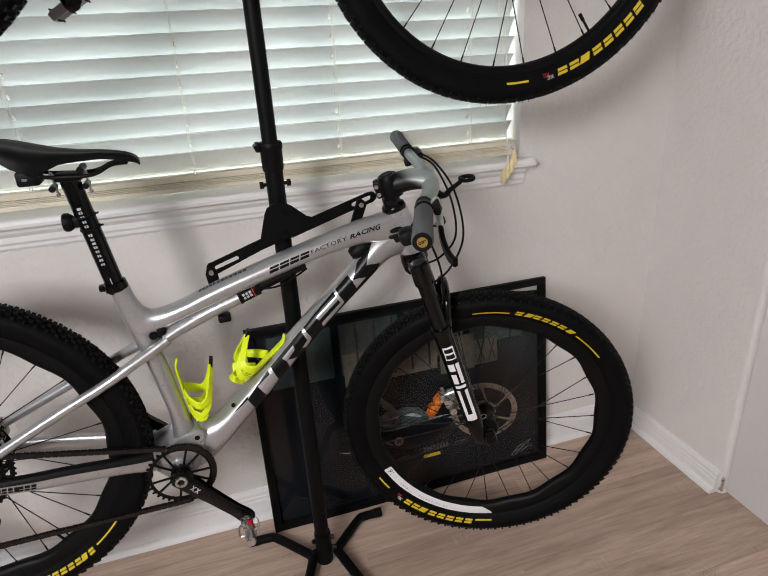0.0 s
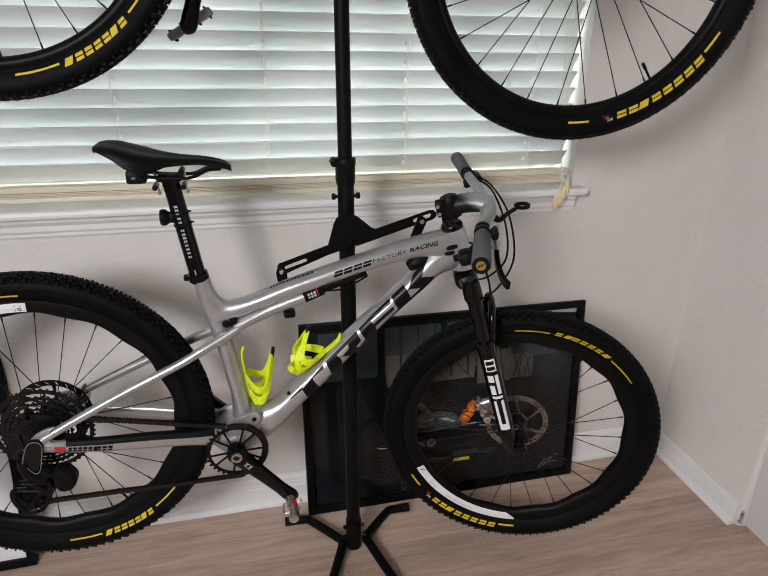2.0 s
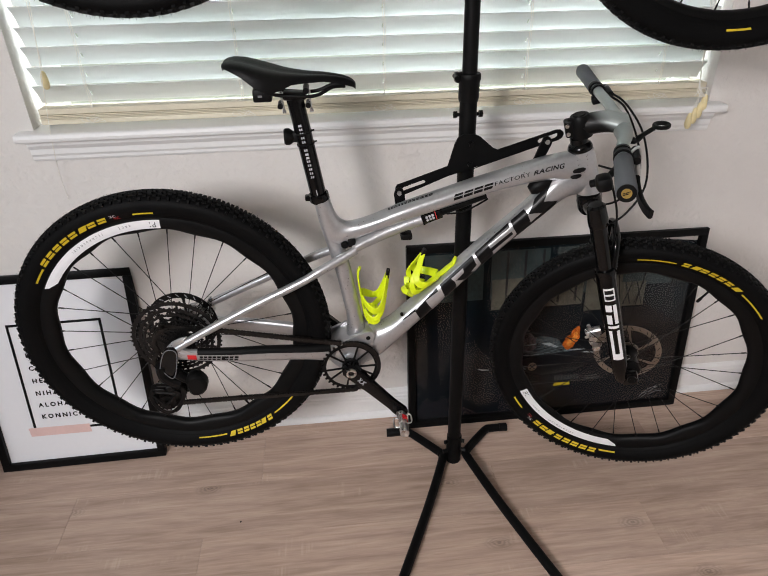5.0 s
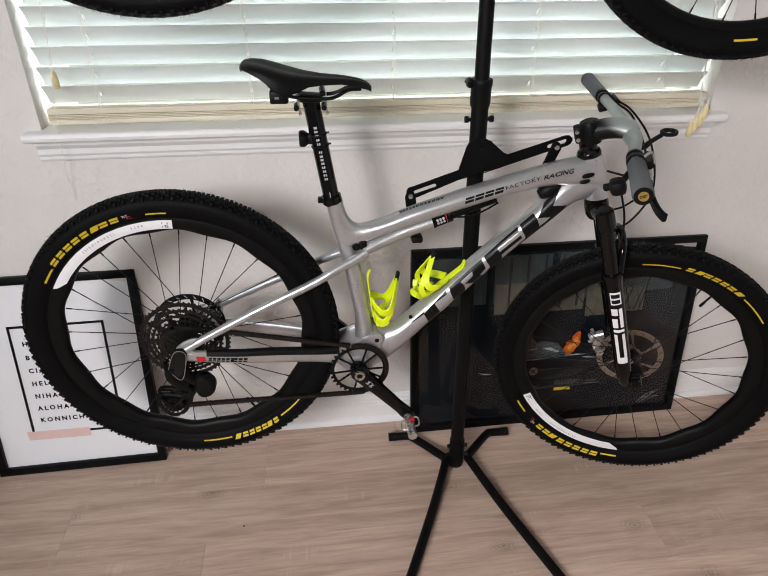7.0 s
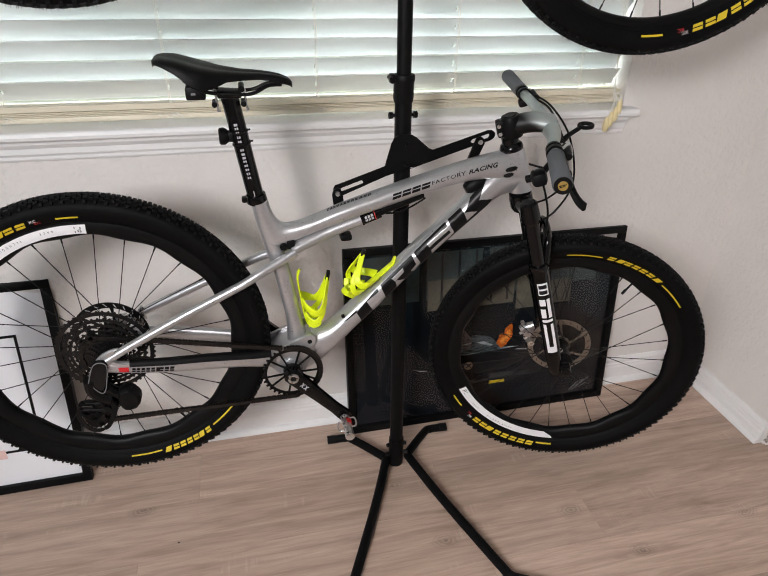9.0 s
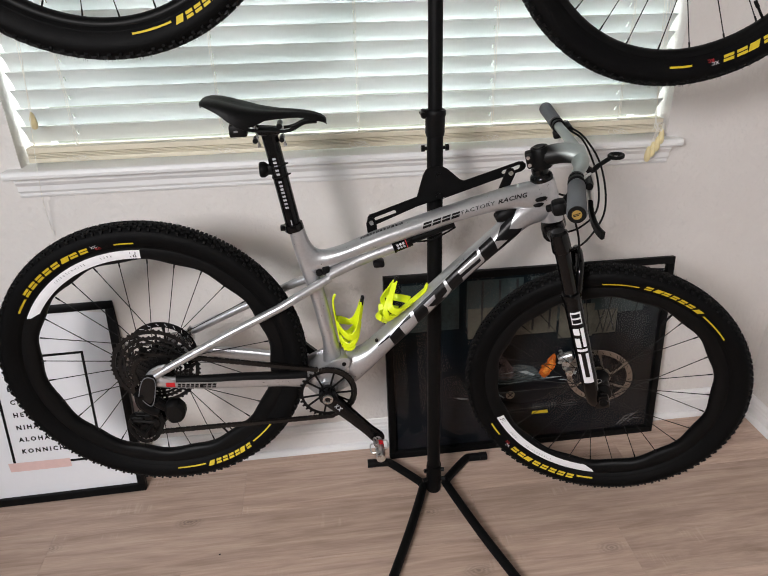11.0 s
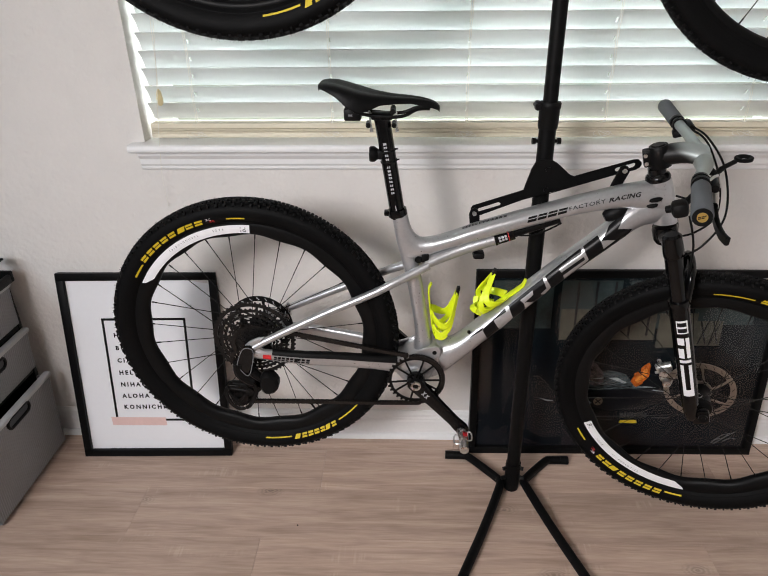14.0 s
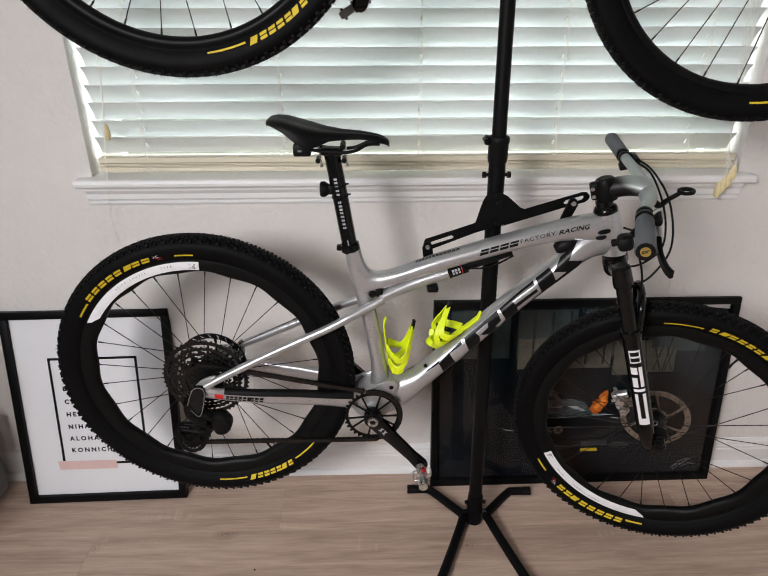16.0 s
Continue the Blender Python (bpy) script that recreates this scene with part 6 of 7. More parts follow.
    rod(bm, (-0.0835, 0, 0.8634), (-0.0820, 0, 0.8639), 0.0166, 20)
    part("shock_ring", bm, M["red"], shock, "thin red ring")
    bm = bmesh.new()
    rod(bm, (-0.071, 0, 0.868), (0.03, 0, 0.900), 0.0120, 16, 0.0085)
    part("shock_shaft", bm, M["satin"], shock)
    bm = bmesh.new()
    sweep(bm, curve([(-0.06, -0.018, 0.868), (-0.03, -0.024, 0.872), (0.0, -0.024, 0.884), (0.03, -0.018, 0.898)], 5), 0.0022, 6)
    part("shock_hose", bm, M["plastic"], shock)
    if full:
        bm = bmesh.new()
        sf = lambda u, v: Vector((-0.113 + 0.06 * u, 0, 0.853 + 0.021 * u)) + Vector((-0.34 * math.cos(radians(v)), 0, 0.94 * math.cos(radians(v)))) * 0.0164 + Vector((0, -0.0164 * math.sin(radians(v)), 0))
        for r in range(2):
            for k in range(3):
                bar2(bm, sf, 0.14 + 0.11 * k, 0.22 + 0.11 * k, 66 + 26 * r, 86 + 26 * r, 1, 2)
        part("shock_mark", bm, M["palemark"], shock, "white label shapes", smooth=0)
    bm = bmesh.new()
    sweep(bm, curve([(0.128, 0, 0.905), (0.150, 0, 0.917), (0.175, 0, 0.930)], 4), [0.010, 0.013, 0.016, 0.018, 0.019, 0.019, 0.018, 0.014, 0.010], 14)
    part("knock_block", bm, M["plastic"], bike, "black rubber fork stop")
    bm = bmesh.new()
    sweep(bm, [(0.209, -0.0275, 0.953), (0.212, -0.0285, 0.954), (0.222, -0.0295, 0.956), (0.232, -0.0290, 0.958), (0.236, -0.028, 0.959)], [0.0015, 0.0042, 0.0054, 0.0044, 0.0015], 12)
    sweep(bm, [(0.206, -0.0270, 0.941), (0.210, -0.0280, 0.941), (0.218, -0.0285, 0.942), (0.226, -0.0280, 0.944), (0.229, -0.027, 0.945)], [0.0015, 0.0040, 0.0050, 0.0040, 0.0015], 12)
    part("cable_port", bm, M["plastic"], bike)
    make_saddle(bike)
    make_seatpost(bike)
    make_drive(bike, crank_deg, not full)
    make_derailleur(bike)
    make_chain(bike)
    if full:
        bottle_cage(bike, (-0.250, 0, 0.598), (-0.11, 0, 0.99), (0.99, 0, 0.11), 0.140, 1.08, 0.0)
        bottle_cage(bike, (-0.120, 0, 0.656), (0.755, 0, 0.656), (-0.656, 0, 0.755), 0.130, 1.12, 0.42)
    if squeeze != 1.0:
        for ob in set(bpy.data.objects) - before:
            if ob.parent == bike:
                at = sq @ ob.matrix_basis.translation
                turned = ob.matrix_basis.to_quaternion().angle > 0.01
                ob.matrix_basis = Matrix.Translation(at) @ ob.matrix_basis.to_3x3().to_4x4() if turned else sq @ ob.matrix_basis
    F = Matrix.Translation(front_shift) @ FORK @ Matrix.Rotation(radians(-steer), 4, "Z")
    make_front(bike, F)
    make_wheel(bike, Matrix.Translation(RHUB + Vector((rear[0], 0, rear[1]))) @ Matrix.Rotation(radians(rear[3]), 4, "Z") @ Matrix.Scale(rear[2], 4), True, wheels[0], decals[0], not full)
    make_wheel(bike, F @ Matrix.Translation((hub[0], 0, hub[1])) @ Matrix.Rotation(radians(-hub[3]), 4, "Z") @ Matrix.Rotation(radians(-hub[4]), 4, "X") @ Matrix.Scale(hub[2], 4), False, wheels[1], decals[1], not full)
    return bike


TL = 17.2   # the fork's axes stand this many degrees back
build_bike("mountain_bike", "silver full-suspension mountain bike with neon yellow bottle cages", Matrix.Translation((0, YB, 0)), 16.5, -46.5,
           (((148.7, 85.9), (-37.6, -90.5), False), ((274.5 - TL, 209 - TL), (98.4 - TL, 37.8 - TL), True)), ((86.5, 150, "in"), (209.5 - TL, 274 - TL, "in")))
R_UP = Vector((-0.625, -0.385, 1.643))
UPM = Matrix.Translation(R_UP) @ Matrix.Rotation(radians(-4.15), 4, "Y") @ Matrix.Translation(-RHUB)
TU = TL + 4.15
build_bike("mountain_bike", "second mountain bike with black wheels, hung above the silver one", UPM, 9.0, 69,
           (((150 - 4, 87 - 4), (330 - 4.15, 277.6 - 4.15), True), ((334 - TU, 268 - TU), (100 - TU, 154 - TU), True)), (None, None), full=False, squeeze=0.922, front_shift=(-0.073, 0, 0.0107), hub=(0.044, -0.574, 1.0, 0.0, 0.0), rear=(0.0, 0.0, 1.0, 0.0))

# ---- stand ----
stand = thing("bike_stand", "black powder-coated two-bike floor stand with bent tube legs", "bike stand", (0.0, -0.260, 0.0))
PX = lambda z: 0.011 - 0.0125 * z
bm = bmesh.new()
rod(bm, (PX(0.004), 0, 0.004), (PX(1.10), 0, 1.10), 0.0188, 24)
part("lower_pole", bm, M["powder"], stand)
bm = bmesh.new()
rod(bm, (PX(1.10), 0, 1.10), (PX(2.30), 0, 2.30), 0.0158, 24)
part("upper_pole", bm, M["powder"], stand)
bm = bmesh.new()
tmp = bmesh.new()
revolve(tmp, [(0.016, 1.086), (0.0205, 1.086), (0.0222, 1.094), (0.0222, 1.128), (0.0238, 1.131), (0.0238, 1.141), (0.0222, 1.144), (0.016, 1.144)], 28, axis="Z")
merge(bm, tmp, Matrix.Translation((PX(1.11), 0, 0)))
collar = part("collar", bm, M["plastic"], stand, "black plastic collar")
bm = bmesh.new()
box(bm, (PX(1.13) - 0.032, -0.012, 1.126), (PX(1.13) - 0.020, 0.012, 1.146), 0.004)
rod(bm, (PX(1.13) - 0.030, -0.016, 1.137), (PX(1.13) - 0.030, 0.010, 1.137), 0.005, 10)
part("collar_bolt", bm, M["satin"], collar)
for s in (-1, 1):
    bm = bmesh.new()
    rod(bm, (PX(1.06) + s * 0.017, 0, 1.058), (PX(1.06) + s * 0.026, 0, 1.058), 0.004, 8)
    tmp = bmesh.new()
    revolve(tmp, [(0.003, -0.004), (0.0075, -0.004), (0.0075, 0.004), (0.003, 0.004)], 6, axis="Z")
    merge(bm, tmp, Matrix.Translation((PX(1.06) + s * 0.028, 0, 1.058)) @ Matrix.Rotation(radians(90), 4, "Y"))
    part("pole_bolt", bm, M["satin"], stand)
    bm = bmesh.new()
    rod(bm, (PX(0.08) + s * 0.017, -0.004, 0.085), (PX(0.08) + s * 0.030, -0.008, 0.085), 0.006, 6)
    part("leg_bolt", bm, M["satin"], stand)
    bm = bmesh.new()
    rod(bm, (PX(0.05) + s * 0.017, -0.004, 0.048), (PX(0.05) + s * 0.034, -0.008, 0.048), 0.0065, 6)
    part("leg_bolt", bm, M["satin"], stand)
bm = bmesh.new()
tmp = bmesh.new()
revolve(tmp, [(0.019, 0.006), (0.0215, 0.006), (0.0222, 0.012), (0.0222, 0.095), (0.0215, 0.105), (0.019, 0.105)], 28, axis="Z")
merge(bm, tmp, Matrix.Translation((PX(0.05), 0, 0)))
part("base_sleeve", bm, M["powder"], stand)
LEGS = {"left": [(-0.179, 0.125), (-0.126, 0.124), (-0.103, 0.111), (-0.034, 0.016), (-0.027, 0.002), (-0.027, -0.020), (-0.096, -0.180), (-0.197, -0.390), (-0.208, -0.414), (-0.226, -0.430), (-0.290, -0.444)],
        "right": [(0.205, 0.107), (0.154, 0.108), (0.131, 0.097), (0.056, 0.012), (0.049, -0.002), (0.051, -0.020), (0.107, -0.195), (0.188, -0.416), (0.197, -0.438), (0.215, -0.452), (0.284, -0.486)]}
for pts in LEGS.values():
    bm = bmesh.new()
    zz = [0.0125, 0.0125, 0.014, 0.027, 0.029, 0.028, 0.021, 0.0135, 0.0125, 0.0125, 0.0125]
    sweep(bm, curve([(x, y, h) for (x, y), h in zip(pts, zz)], 5), 0.0126, 16)
    leg = part("leg", bm, M["powder"], stand, "bent black tube leg")
    for a, b in ((pts[0], pts[1]), (pts[-1], pts[-2])):
        bm = bmesh.new()
        u = (Vector((*b, 0.013)) - Vector((*a, 0.013))).normalized()
        o = Vector((*a, 0.0136))
        rod(bm, o - u * 0.002, o + u * 0.022, 0.0134, 16)
        part("end_cap", bm, M["plastic"], leg)


def bracket(dz, dx):
    y0, y1 = -0.0375, -0.0345
    bm = bmesh.new()
    P = lambda pts: plate(bm, [(x + dx, z + dz) for x, z in pts], y0, y1)
    # left arm with its slot
    P([(-0.166, 0.905), (-0.166, 0.912), (-0.162, 0.919), (-0.150, 0.9225), (-0.050, 0.956), (-0.050, 0.9435), (-0.103, 0.9275), (-0.148, 0.9125), (-0.152, 0.9075)])
    P([(-0.166, 0.905), (-0.152, 0.9075), (-0.150, 0.9045), (-0.146, 0.9045), (-0.100, 0.9195), (-0.098, 0.9235), (-0.103, 0.9275), (-0.050, 0.9435), (-0.050, 0.9325), (-0.140, 0.897), (-0.155, 0.892), (-0.163, 0.896)])
    # middle
    P([(-0.050, 0.9325), (-0.050, 0.956), (-0.036, 1.006), (-0.030, 1.018), (-0.018, 1.0255), (0.008, 1.0245), (0.020, 1.018), (0.050, 0.992), (0.060, 0.988), (0.060, 0.970), (0.024, 0.9545)])
    # right arm with its slot
    P([(0.060, 0.970), (0.060, 0.988), (0.186, 1.026), (0.196, 1.026), (0.203, 1.020), (0.204, 1.014), (0.190, 1.017), (0.187, 1.0185), (0.150, 1.0075), (0.147, 1.003), (0.120, 0.990)])
    P([(0.120, 0.990), (0.147, 1.003), (0.149, 0.9995), (0.153, 0.9985), (0.187, 1.0085), (0.190, 1.0125), (0.190, 1.017), (0.204, 1.014), (0.201, 1.008), (0.194, 1.003), (0.143, 0.989)])
    plate(bm, [(0.005 + dx, 0.945 + dz), (0.024 + dx, 0.9545 + dz), (0.060 + dx, 0.970 + dz), (0.120 + dx, 0.990 + dz), (0.143 + dx, 0.989 + dz), (0.010 + dx, 0.9475 + dz)], y0, y1)
    br = part("bracket", bm, M["powder"], stand, "black slotted steel bracket", smooth=0)
    for x, z in ((0.0, 1.004), (0.000, 0.958)):
        bm = bmesh.new()
        rod(bm, (x + dx, -0.043, z + dz), (x + dx, -0.015, z + dz), 0.0062, 6)
        part("bracket_bolt", bm, M["satin"], br)
    bm = bmesh.new()
    box(bm, (dx - 0.02, -0.0345, 0.95 + dz), (dx + 0.022, -0.016, 1.012 + dz), 0.003)
    part("pole_clamp", bm, M["powder"], br)
    for x, z, lean in ((-0.158, 0.903, 0.006), (0.166, 1.003, -0.022)):
        bm = bmesh.new()
        plate(bm, [(x + dx - 0.012, z + dz - 0.004), (x + dx - 0.008, z + dz + 0.008), (x + dx, z + dz + 0.012), (x + dx + 0.008, z + dz + 0.008), (x + dx + 0.012, z + dz - 0.004), (x + dx + lean + 0.011, z + dz - 0.060), (x + dx + lean - 0.011, z + dz - 0.060)], y0 - 0.008, y0 - 0.0005, 0.001)
        hook = [(x + dx + lean, y0 - 0.004, z + dz - 0.050), (x + dx + lean, y0 - 0.012, z + dz - 0.056), (x + dx + lean, y0 - 0.030, z + dz - 0.058)]
        sweep(bm, curve(hook, 4), 0.0055, 10)
        hk = part("hook", bm, M["powder"], br, "black hook arm")
        bm = bmesh.new()
        rod(bm, (x + dx, y0 - 0.0125, z + dz), (x + dx, y0 - 0.008, z + dz), 0.0052, 14)
        part("hook_bolt", bm, M["alu"], br, "bright steel bolt")
    return br


bracket(0.0, 0.0)
bracket(1.105, 0.03)


# ---- framed pictures ----
def framed(name, label, w, h, bar, depth, m, kind_of):
    fr = thing(name, label, "framed picture", m=m)
    for nm, lo, hi in (("top", (0, 0, h - bar), (w, depth, h)), ("bottom", (0, 0, 0), (w, depth, bar)), ("left", (0, 0, bar), (bar, depth, h - bar)), ("right", (w - bar, 0, bar), (w, depth, h - bar))):
        bm = bmesh.new()
        box(bm, lo, hi, 0.0015)
        part("frame_bar", bm, M["frame"], fr)
    bm = bmesh.new()
    box(bm, (bar * 0.5, depth - 0.006, bar * 0.5), (w - bar * 0.5, depth - 0.002, h - bar * 0.5))
    part("backing", bm, M["plastic"], fr)
    bm = bmesh.new()
    box(bm, (bar * 0.8, depth - 0.009, bar * 0.8), (w - bar * 0.8, depth - 0.0065, h - bar * 0.8))
    part("print", bm, M["paper"] if kind_of == "poster" else M["photo"], fr)
    if kind_of != "poster":
        bm = bmesh.new()
        box(bm, (bar * 0.8, depth - 0.018, bar * 0.8), (w - bar * 0.8, depth - 0.016, h - bar * 0.8))
        ob = part("glass", bm, M["sheet"], fr, "clear picture glass")
        ob.visible_shadow = False
    return fr


def flat_on(fr, y, material, polys, name, label=""):
    bm = bmesh.new()
    for poly in polys:
        bm.faces.new([bm.verts.new((u, y, v)) for u, v in poly])
    return part(name, bm, material, fr, label, smooth=0)


def rect(u0, v0, u1, v1):
    return [(u0, v0), (u1, v0), (u1, v1), (u0, v1)]


PW, PH = 0.482, 0.622
poster = framed("framed_poster", "white greeting-words poster in a black frame, leaning on the wall", PW, PH, 0.023, 0.022, pose(-1.359, -0.153, 0.0, -10.6, 0, 1.6), "poster")
py = 0.022 - 0.0094
u0, u1, v1, v0 = 0.237 * PW, 0.775 * PW, 0.765 * PH, 0.198 * PH
t = 0.0075
for nm, r in (("a", rect(u0, v1 - t, u1, v1)), ("b", rect(u0, v0, u0 + t, v1 - t)), ("c", rect(u1 - t, v0, u1, v1 - t)), ("d", rect(u0 + t, v0, u1 - t, v0 + t))):
    flat_on(poster, py, M["blackprint"], [r], "printed_border")
for body, f in (("HOLA", 0.327), ("BONJOUR", 0.396), ("CIAO", 0.463), ("HELLO", 0.53), ("NIHAO", 0.596), ("ALOHA", 0.660), ("KONNICHIWA", 0.723)):
    bm = bmesh.new()
    letter(bm, lambda u, v: Vector((u, py, v)), body, 0.302 * PW, (1 - f - 0.008) * PH, 0.0195, 0.0195, 1.5, 0.04)
    part("printed_word", bm, M["blackprint"], poster, smooth=0)
flat_on(poster, py - 0.0006, M["tape"], [[(0.212 * PW, 0.175 * PH), (0.575 * PW, 0.172 * PH), (0.570 * PW, 0.218 * PH), (0.205 * PW, 0.222 * PH)]], "printed_tape", "pale pink tape strip")


def photo_material():
    m = bpy.data.materials.new("dark_car_photo")
    m.use_nodes = True
    nt = m.node_tree
    N, L = nt.nodes, nt.links
    b = N["Principled BSDF"]
    tc = N.new("ShaderNodeTexCoord")
    sep = N.new("ShaderNodeSeparateXYZ")
    L.new(tc.outputs["Object"], sep.inputs[0])
    no = N.new("ShaderNodeTexNoise")
    no.inputs["Scale"].default_value, no.inputs["Detail"].default_value = 5.0, 5.0
    L.new(tc.outputs["Object"], no.inputs["Vector"])
    ad = N.new("ShaderNodeMath")
    ad.operation = "MULTIPLY_ADD"
    ad.inputs[1].default_value = 0.12
    L.new(no.outputs["Fac"], ad.inputs[0])
    L.new(sep.outputs["Z"], ad.inputs[2])
    ramp = N.new("ShaderNodeValToRGB")
    e = ramp.color_ramp.elements
    e[0].position, e[0].color = 0.10, (0.0065, 0.0085, 0.0115, 1)
    e[1].position, e[1].color = 0.70, (0.0045, 0.0095, 0.0130, 1)
    for p, c in ((0.30, (0.0085, 0.0095, 0.0115, 1)), (0.38, (0.0030, 0.0050, 0.0075, 1)), (0.50, (0.0045, 0.0090, 0.0120, 1))):
        ramp.color_ramp.elements.new(p).color = c
    L.new(ad.outputs[0], ramp.inputs[0])
    L.new(ramp.outputs[0], b.inputs["Base Color"])
    b.inputs["Roughness"].default_value = 0.5
    b.inputs["Specular IOR Level"].default_value = 0.12
    return m


M["photo"] = photo_material()
M["flame"] = mat("flame_print", (0.46, 0.105, 0.014), 0.5, var=0.8, scale=55, spec=0.1)
M["streak"] = mat("highlight_print", (0.30, 0.34, 0.35), 0.5, var=0.6, scale=60, spec=0.1)
M["smoke"] = mat("smoke_print", (0.11, 0.095, 0.10), 0.5, var=0.8, scale=40, spec=0.1)
M["hood"] = mat("car_bonnet_print", (0.060, 0.075, 0.080), 0.5, var=0.95, scale=45, stretch=(1, 1, 3), spec=0.1)
M["carblack"] = mat("car_body_print", (0.004, 0.005, 0.007), 0.3, var=0.3)
M["garage"] = mat("garage_print", (0.098, 0.094, 0.070), 0.5, var=0.5, scale=12)
M["garage2"] = mat("dark_window_print", (0.024, 0.042, 0.043), 0.5, var=0.5, scale=12)
M["faintprint"] = mat("faint_grey_print", (0.060, 0.060, 0.062), 0.5, var=0.3, scale=40, spec=0.1)
M["yard"] = mat("grey_yard_print", (0.017, 0.019, 0.022), 0.5, var=0.5, scale=5, spec=0.1)
M["badge"] = mat("badge_print", (0.34, 0.27, 0.20), 0.5, var=0.1)
CW, CH = 0.91, 0.632
pic = framed("framed_car_photo", "dark car photograph in a black glazed frame, leaning on the wall", CW, CH, 0.022, 0.026, pose(-0.105, -0.112, 0.0, -6.4, 0, 0.6), "photo")
cy = 0.026 - 0.0096
S = lambda pts: [(u * CW, v * CH) for u, v in pts]
for i in range(4):
    flat_on(pic, cy, M["garage2"], [S(rect(0.06 + 0.22 * i, 0.70, 0.255 + 0.22 * i, 0.945))], "printed_window")
for r, look_of in (((0.285, 0.64, 0.60, 0.80), "garage"), ((0.61, 0.60, 0.735, 0.78), "garage"), ((0.735, 0.61, 0.82, 0.74), "garage"), ((0.82, 0.50, 0.93, 0.72), "yard"), ((0.70, 0.42, 0.82, 0.60), "yard")):
    flat_on(pic, cy - 0.0004, M[look_of], [S(rect(*r))], "printed_garage")
for u0 in (0.745, 0.785):
    for v0, v1 in ((0.62, 0.74), (0.74, 0.62)):
        flat_on(pic, cy - 0.0009, M["carblack"], [S([(u0, v0), (u0 + 0.005, v0), (u0 + 0.030, v1), (u0 + 0.025, v1)])], "printed_brace")
flat_on(pic, cy - 0.0010, M["streak"], [S([(0.238, 0.318), (0.262, 0.302), (0.288, 0.300), (0.288, 0.304), (0.264, 0.308)])], "printed_highlight")
for k in range(5):
    flat_on(pic, cy - 0.0008, M["carblack"], [S(rect(0.33 + 0.06 * k, 0.66, 0.338 + 0.06 * k, 0.94))], "printed_mullion")
flat_on(pic, cy - 0.0008, M["smoke"], [S([(0.385, 0.41), (0.43, 0.385), (0.455, 0.41), (0.45, 0.46), (0.43, 0.50), (0.40, 0.55), (0.385, 0.53), (0.41, 0.48)])], "printed_smoke")
flat_on(pic, cy - 0.0006, M["hood"], [S([(0.37, 0.375), (0.43, 0.36), (0.53, 0.37), (0.60, 0.375), (0.56, 0.40), (0.525, 0.455), (0.47, 0.475), (0.38, 0.455)])], "printed_bonnet")
flat_on(pic, cy - 0.0008, M["carblack"], [S([(0.37, 0.335), (0.40, 0.28), (0.48, 0.245), (0.60, 0.255), (0.68, 0.31), (0.70, 0.365), (0.60, 0.372), (0.45, 0.362)])], "printed_car")
M["flame_core"] = mat("bright_flame_print", (0.66, 0.24, 0.04), 0.5, var=0.6, scale=70, spec=0.1)
frng = random.Random(8)
for k in range(13):
    f = k / 12
    cu, cv, r = 0.566 + 0.040 * f + 0.008 * math.sin(5 * f), 0.420 + 0.080 * f, (0.023 - 0.011 * f) * frng.uniform(0.8, 1.15)
    blob = [(cu + r * frng.uniform(0.6, 1.1) * math.cos(a), cv + 1.7 * r * frng.uniform(0.6, 1.2) * math.sin(a)) for a in [2 * math.pi * q / 11 for q in range(11)]]
    flat_on(pic, cy - 0.0012 - 0.00006 * k, M["flame"], [S(blob)], "printed_flame", "orange flame")
    if k in (1, 2, 3, 5, 6, 8):
        core = [(cu + (u - cu) * 0.5, cv + (v - cv) * 0.5) for u, v in blob]
        flat_on(pic, cy - 0.0022 - 0.00006 * k, M["flame_core"], [S(core)], "printed_flame")
for pts in ([(0.39, 0.372), (0.44, 0.366), (0.50, 0.374), (0.44, 0.371)], [(0.47, 0.432), (0.50, 0.435), (0.535, 0.405), (0.525, 0.402)], [(0.555, 0.382), (0.60, 0.386), (0.64, 0.380), (0.60, 0.378)], [(0.40, 0.425), (0.455, 0.435), (0.45, 0.428)], [(0.395, 0.31), (0.42, 0.285), (0.425, 0.289), (0.40, 0.315)], [(0.62, 0.362), (0.68, 0.352), (0.68, 0.357), (0.63, 0.367)], [(0.66, 0.40), (0.69, 0.405), (0.685, 0.385)]):
    flat_on(pic, cy - 0.0010, M["streak"], [S(pts)], "printed_highlight")
c = [(0.445 + 0.0165 * math.cos(a), 0.300 + 0.0238 * math.sin(a)) for a in [2 * math.pi * k / 20 for k in range(20)]]
flat_on(pic, cy - 0.0014, M["badge"], [S(c)], "printed_badge")
flat_on(pic, cy - 0.0018, M["carblack"], [S([(0.434, 0.29), (0.437, 0.286), (0.456, 0.31), (0.453, 0.314)]), S([(0.434, 0.312), (0.437, 0.314), (0.456, 0.288), (0.452, 0.286)])], "printed_badge_cross")
for k in range(8):
    flat_on(pic, cy - 0.001, M["faintprint"], [S(rect(0.530 + 0.0118 * k, 0.205, 0.5385 + 0.0118 * k, 0.233))], "printed_bar")
flat_on(pic, cy - 0.001, M["yellow"], [S([(0.528, 0.172), (0.592, 0.172), (0.588, 0.190), (0.532, 0.190)])], "printed_lamp", "yellow lamp bar")
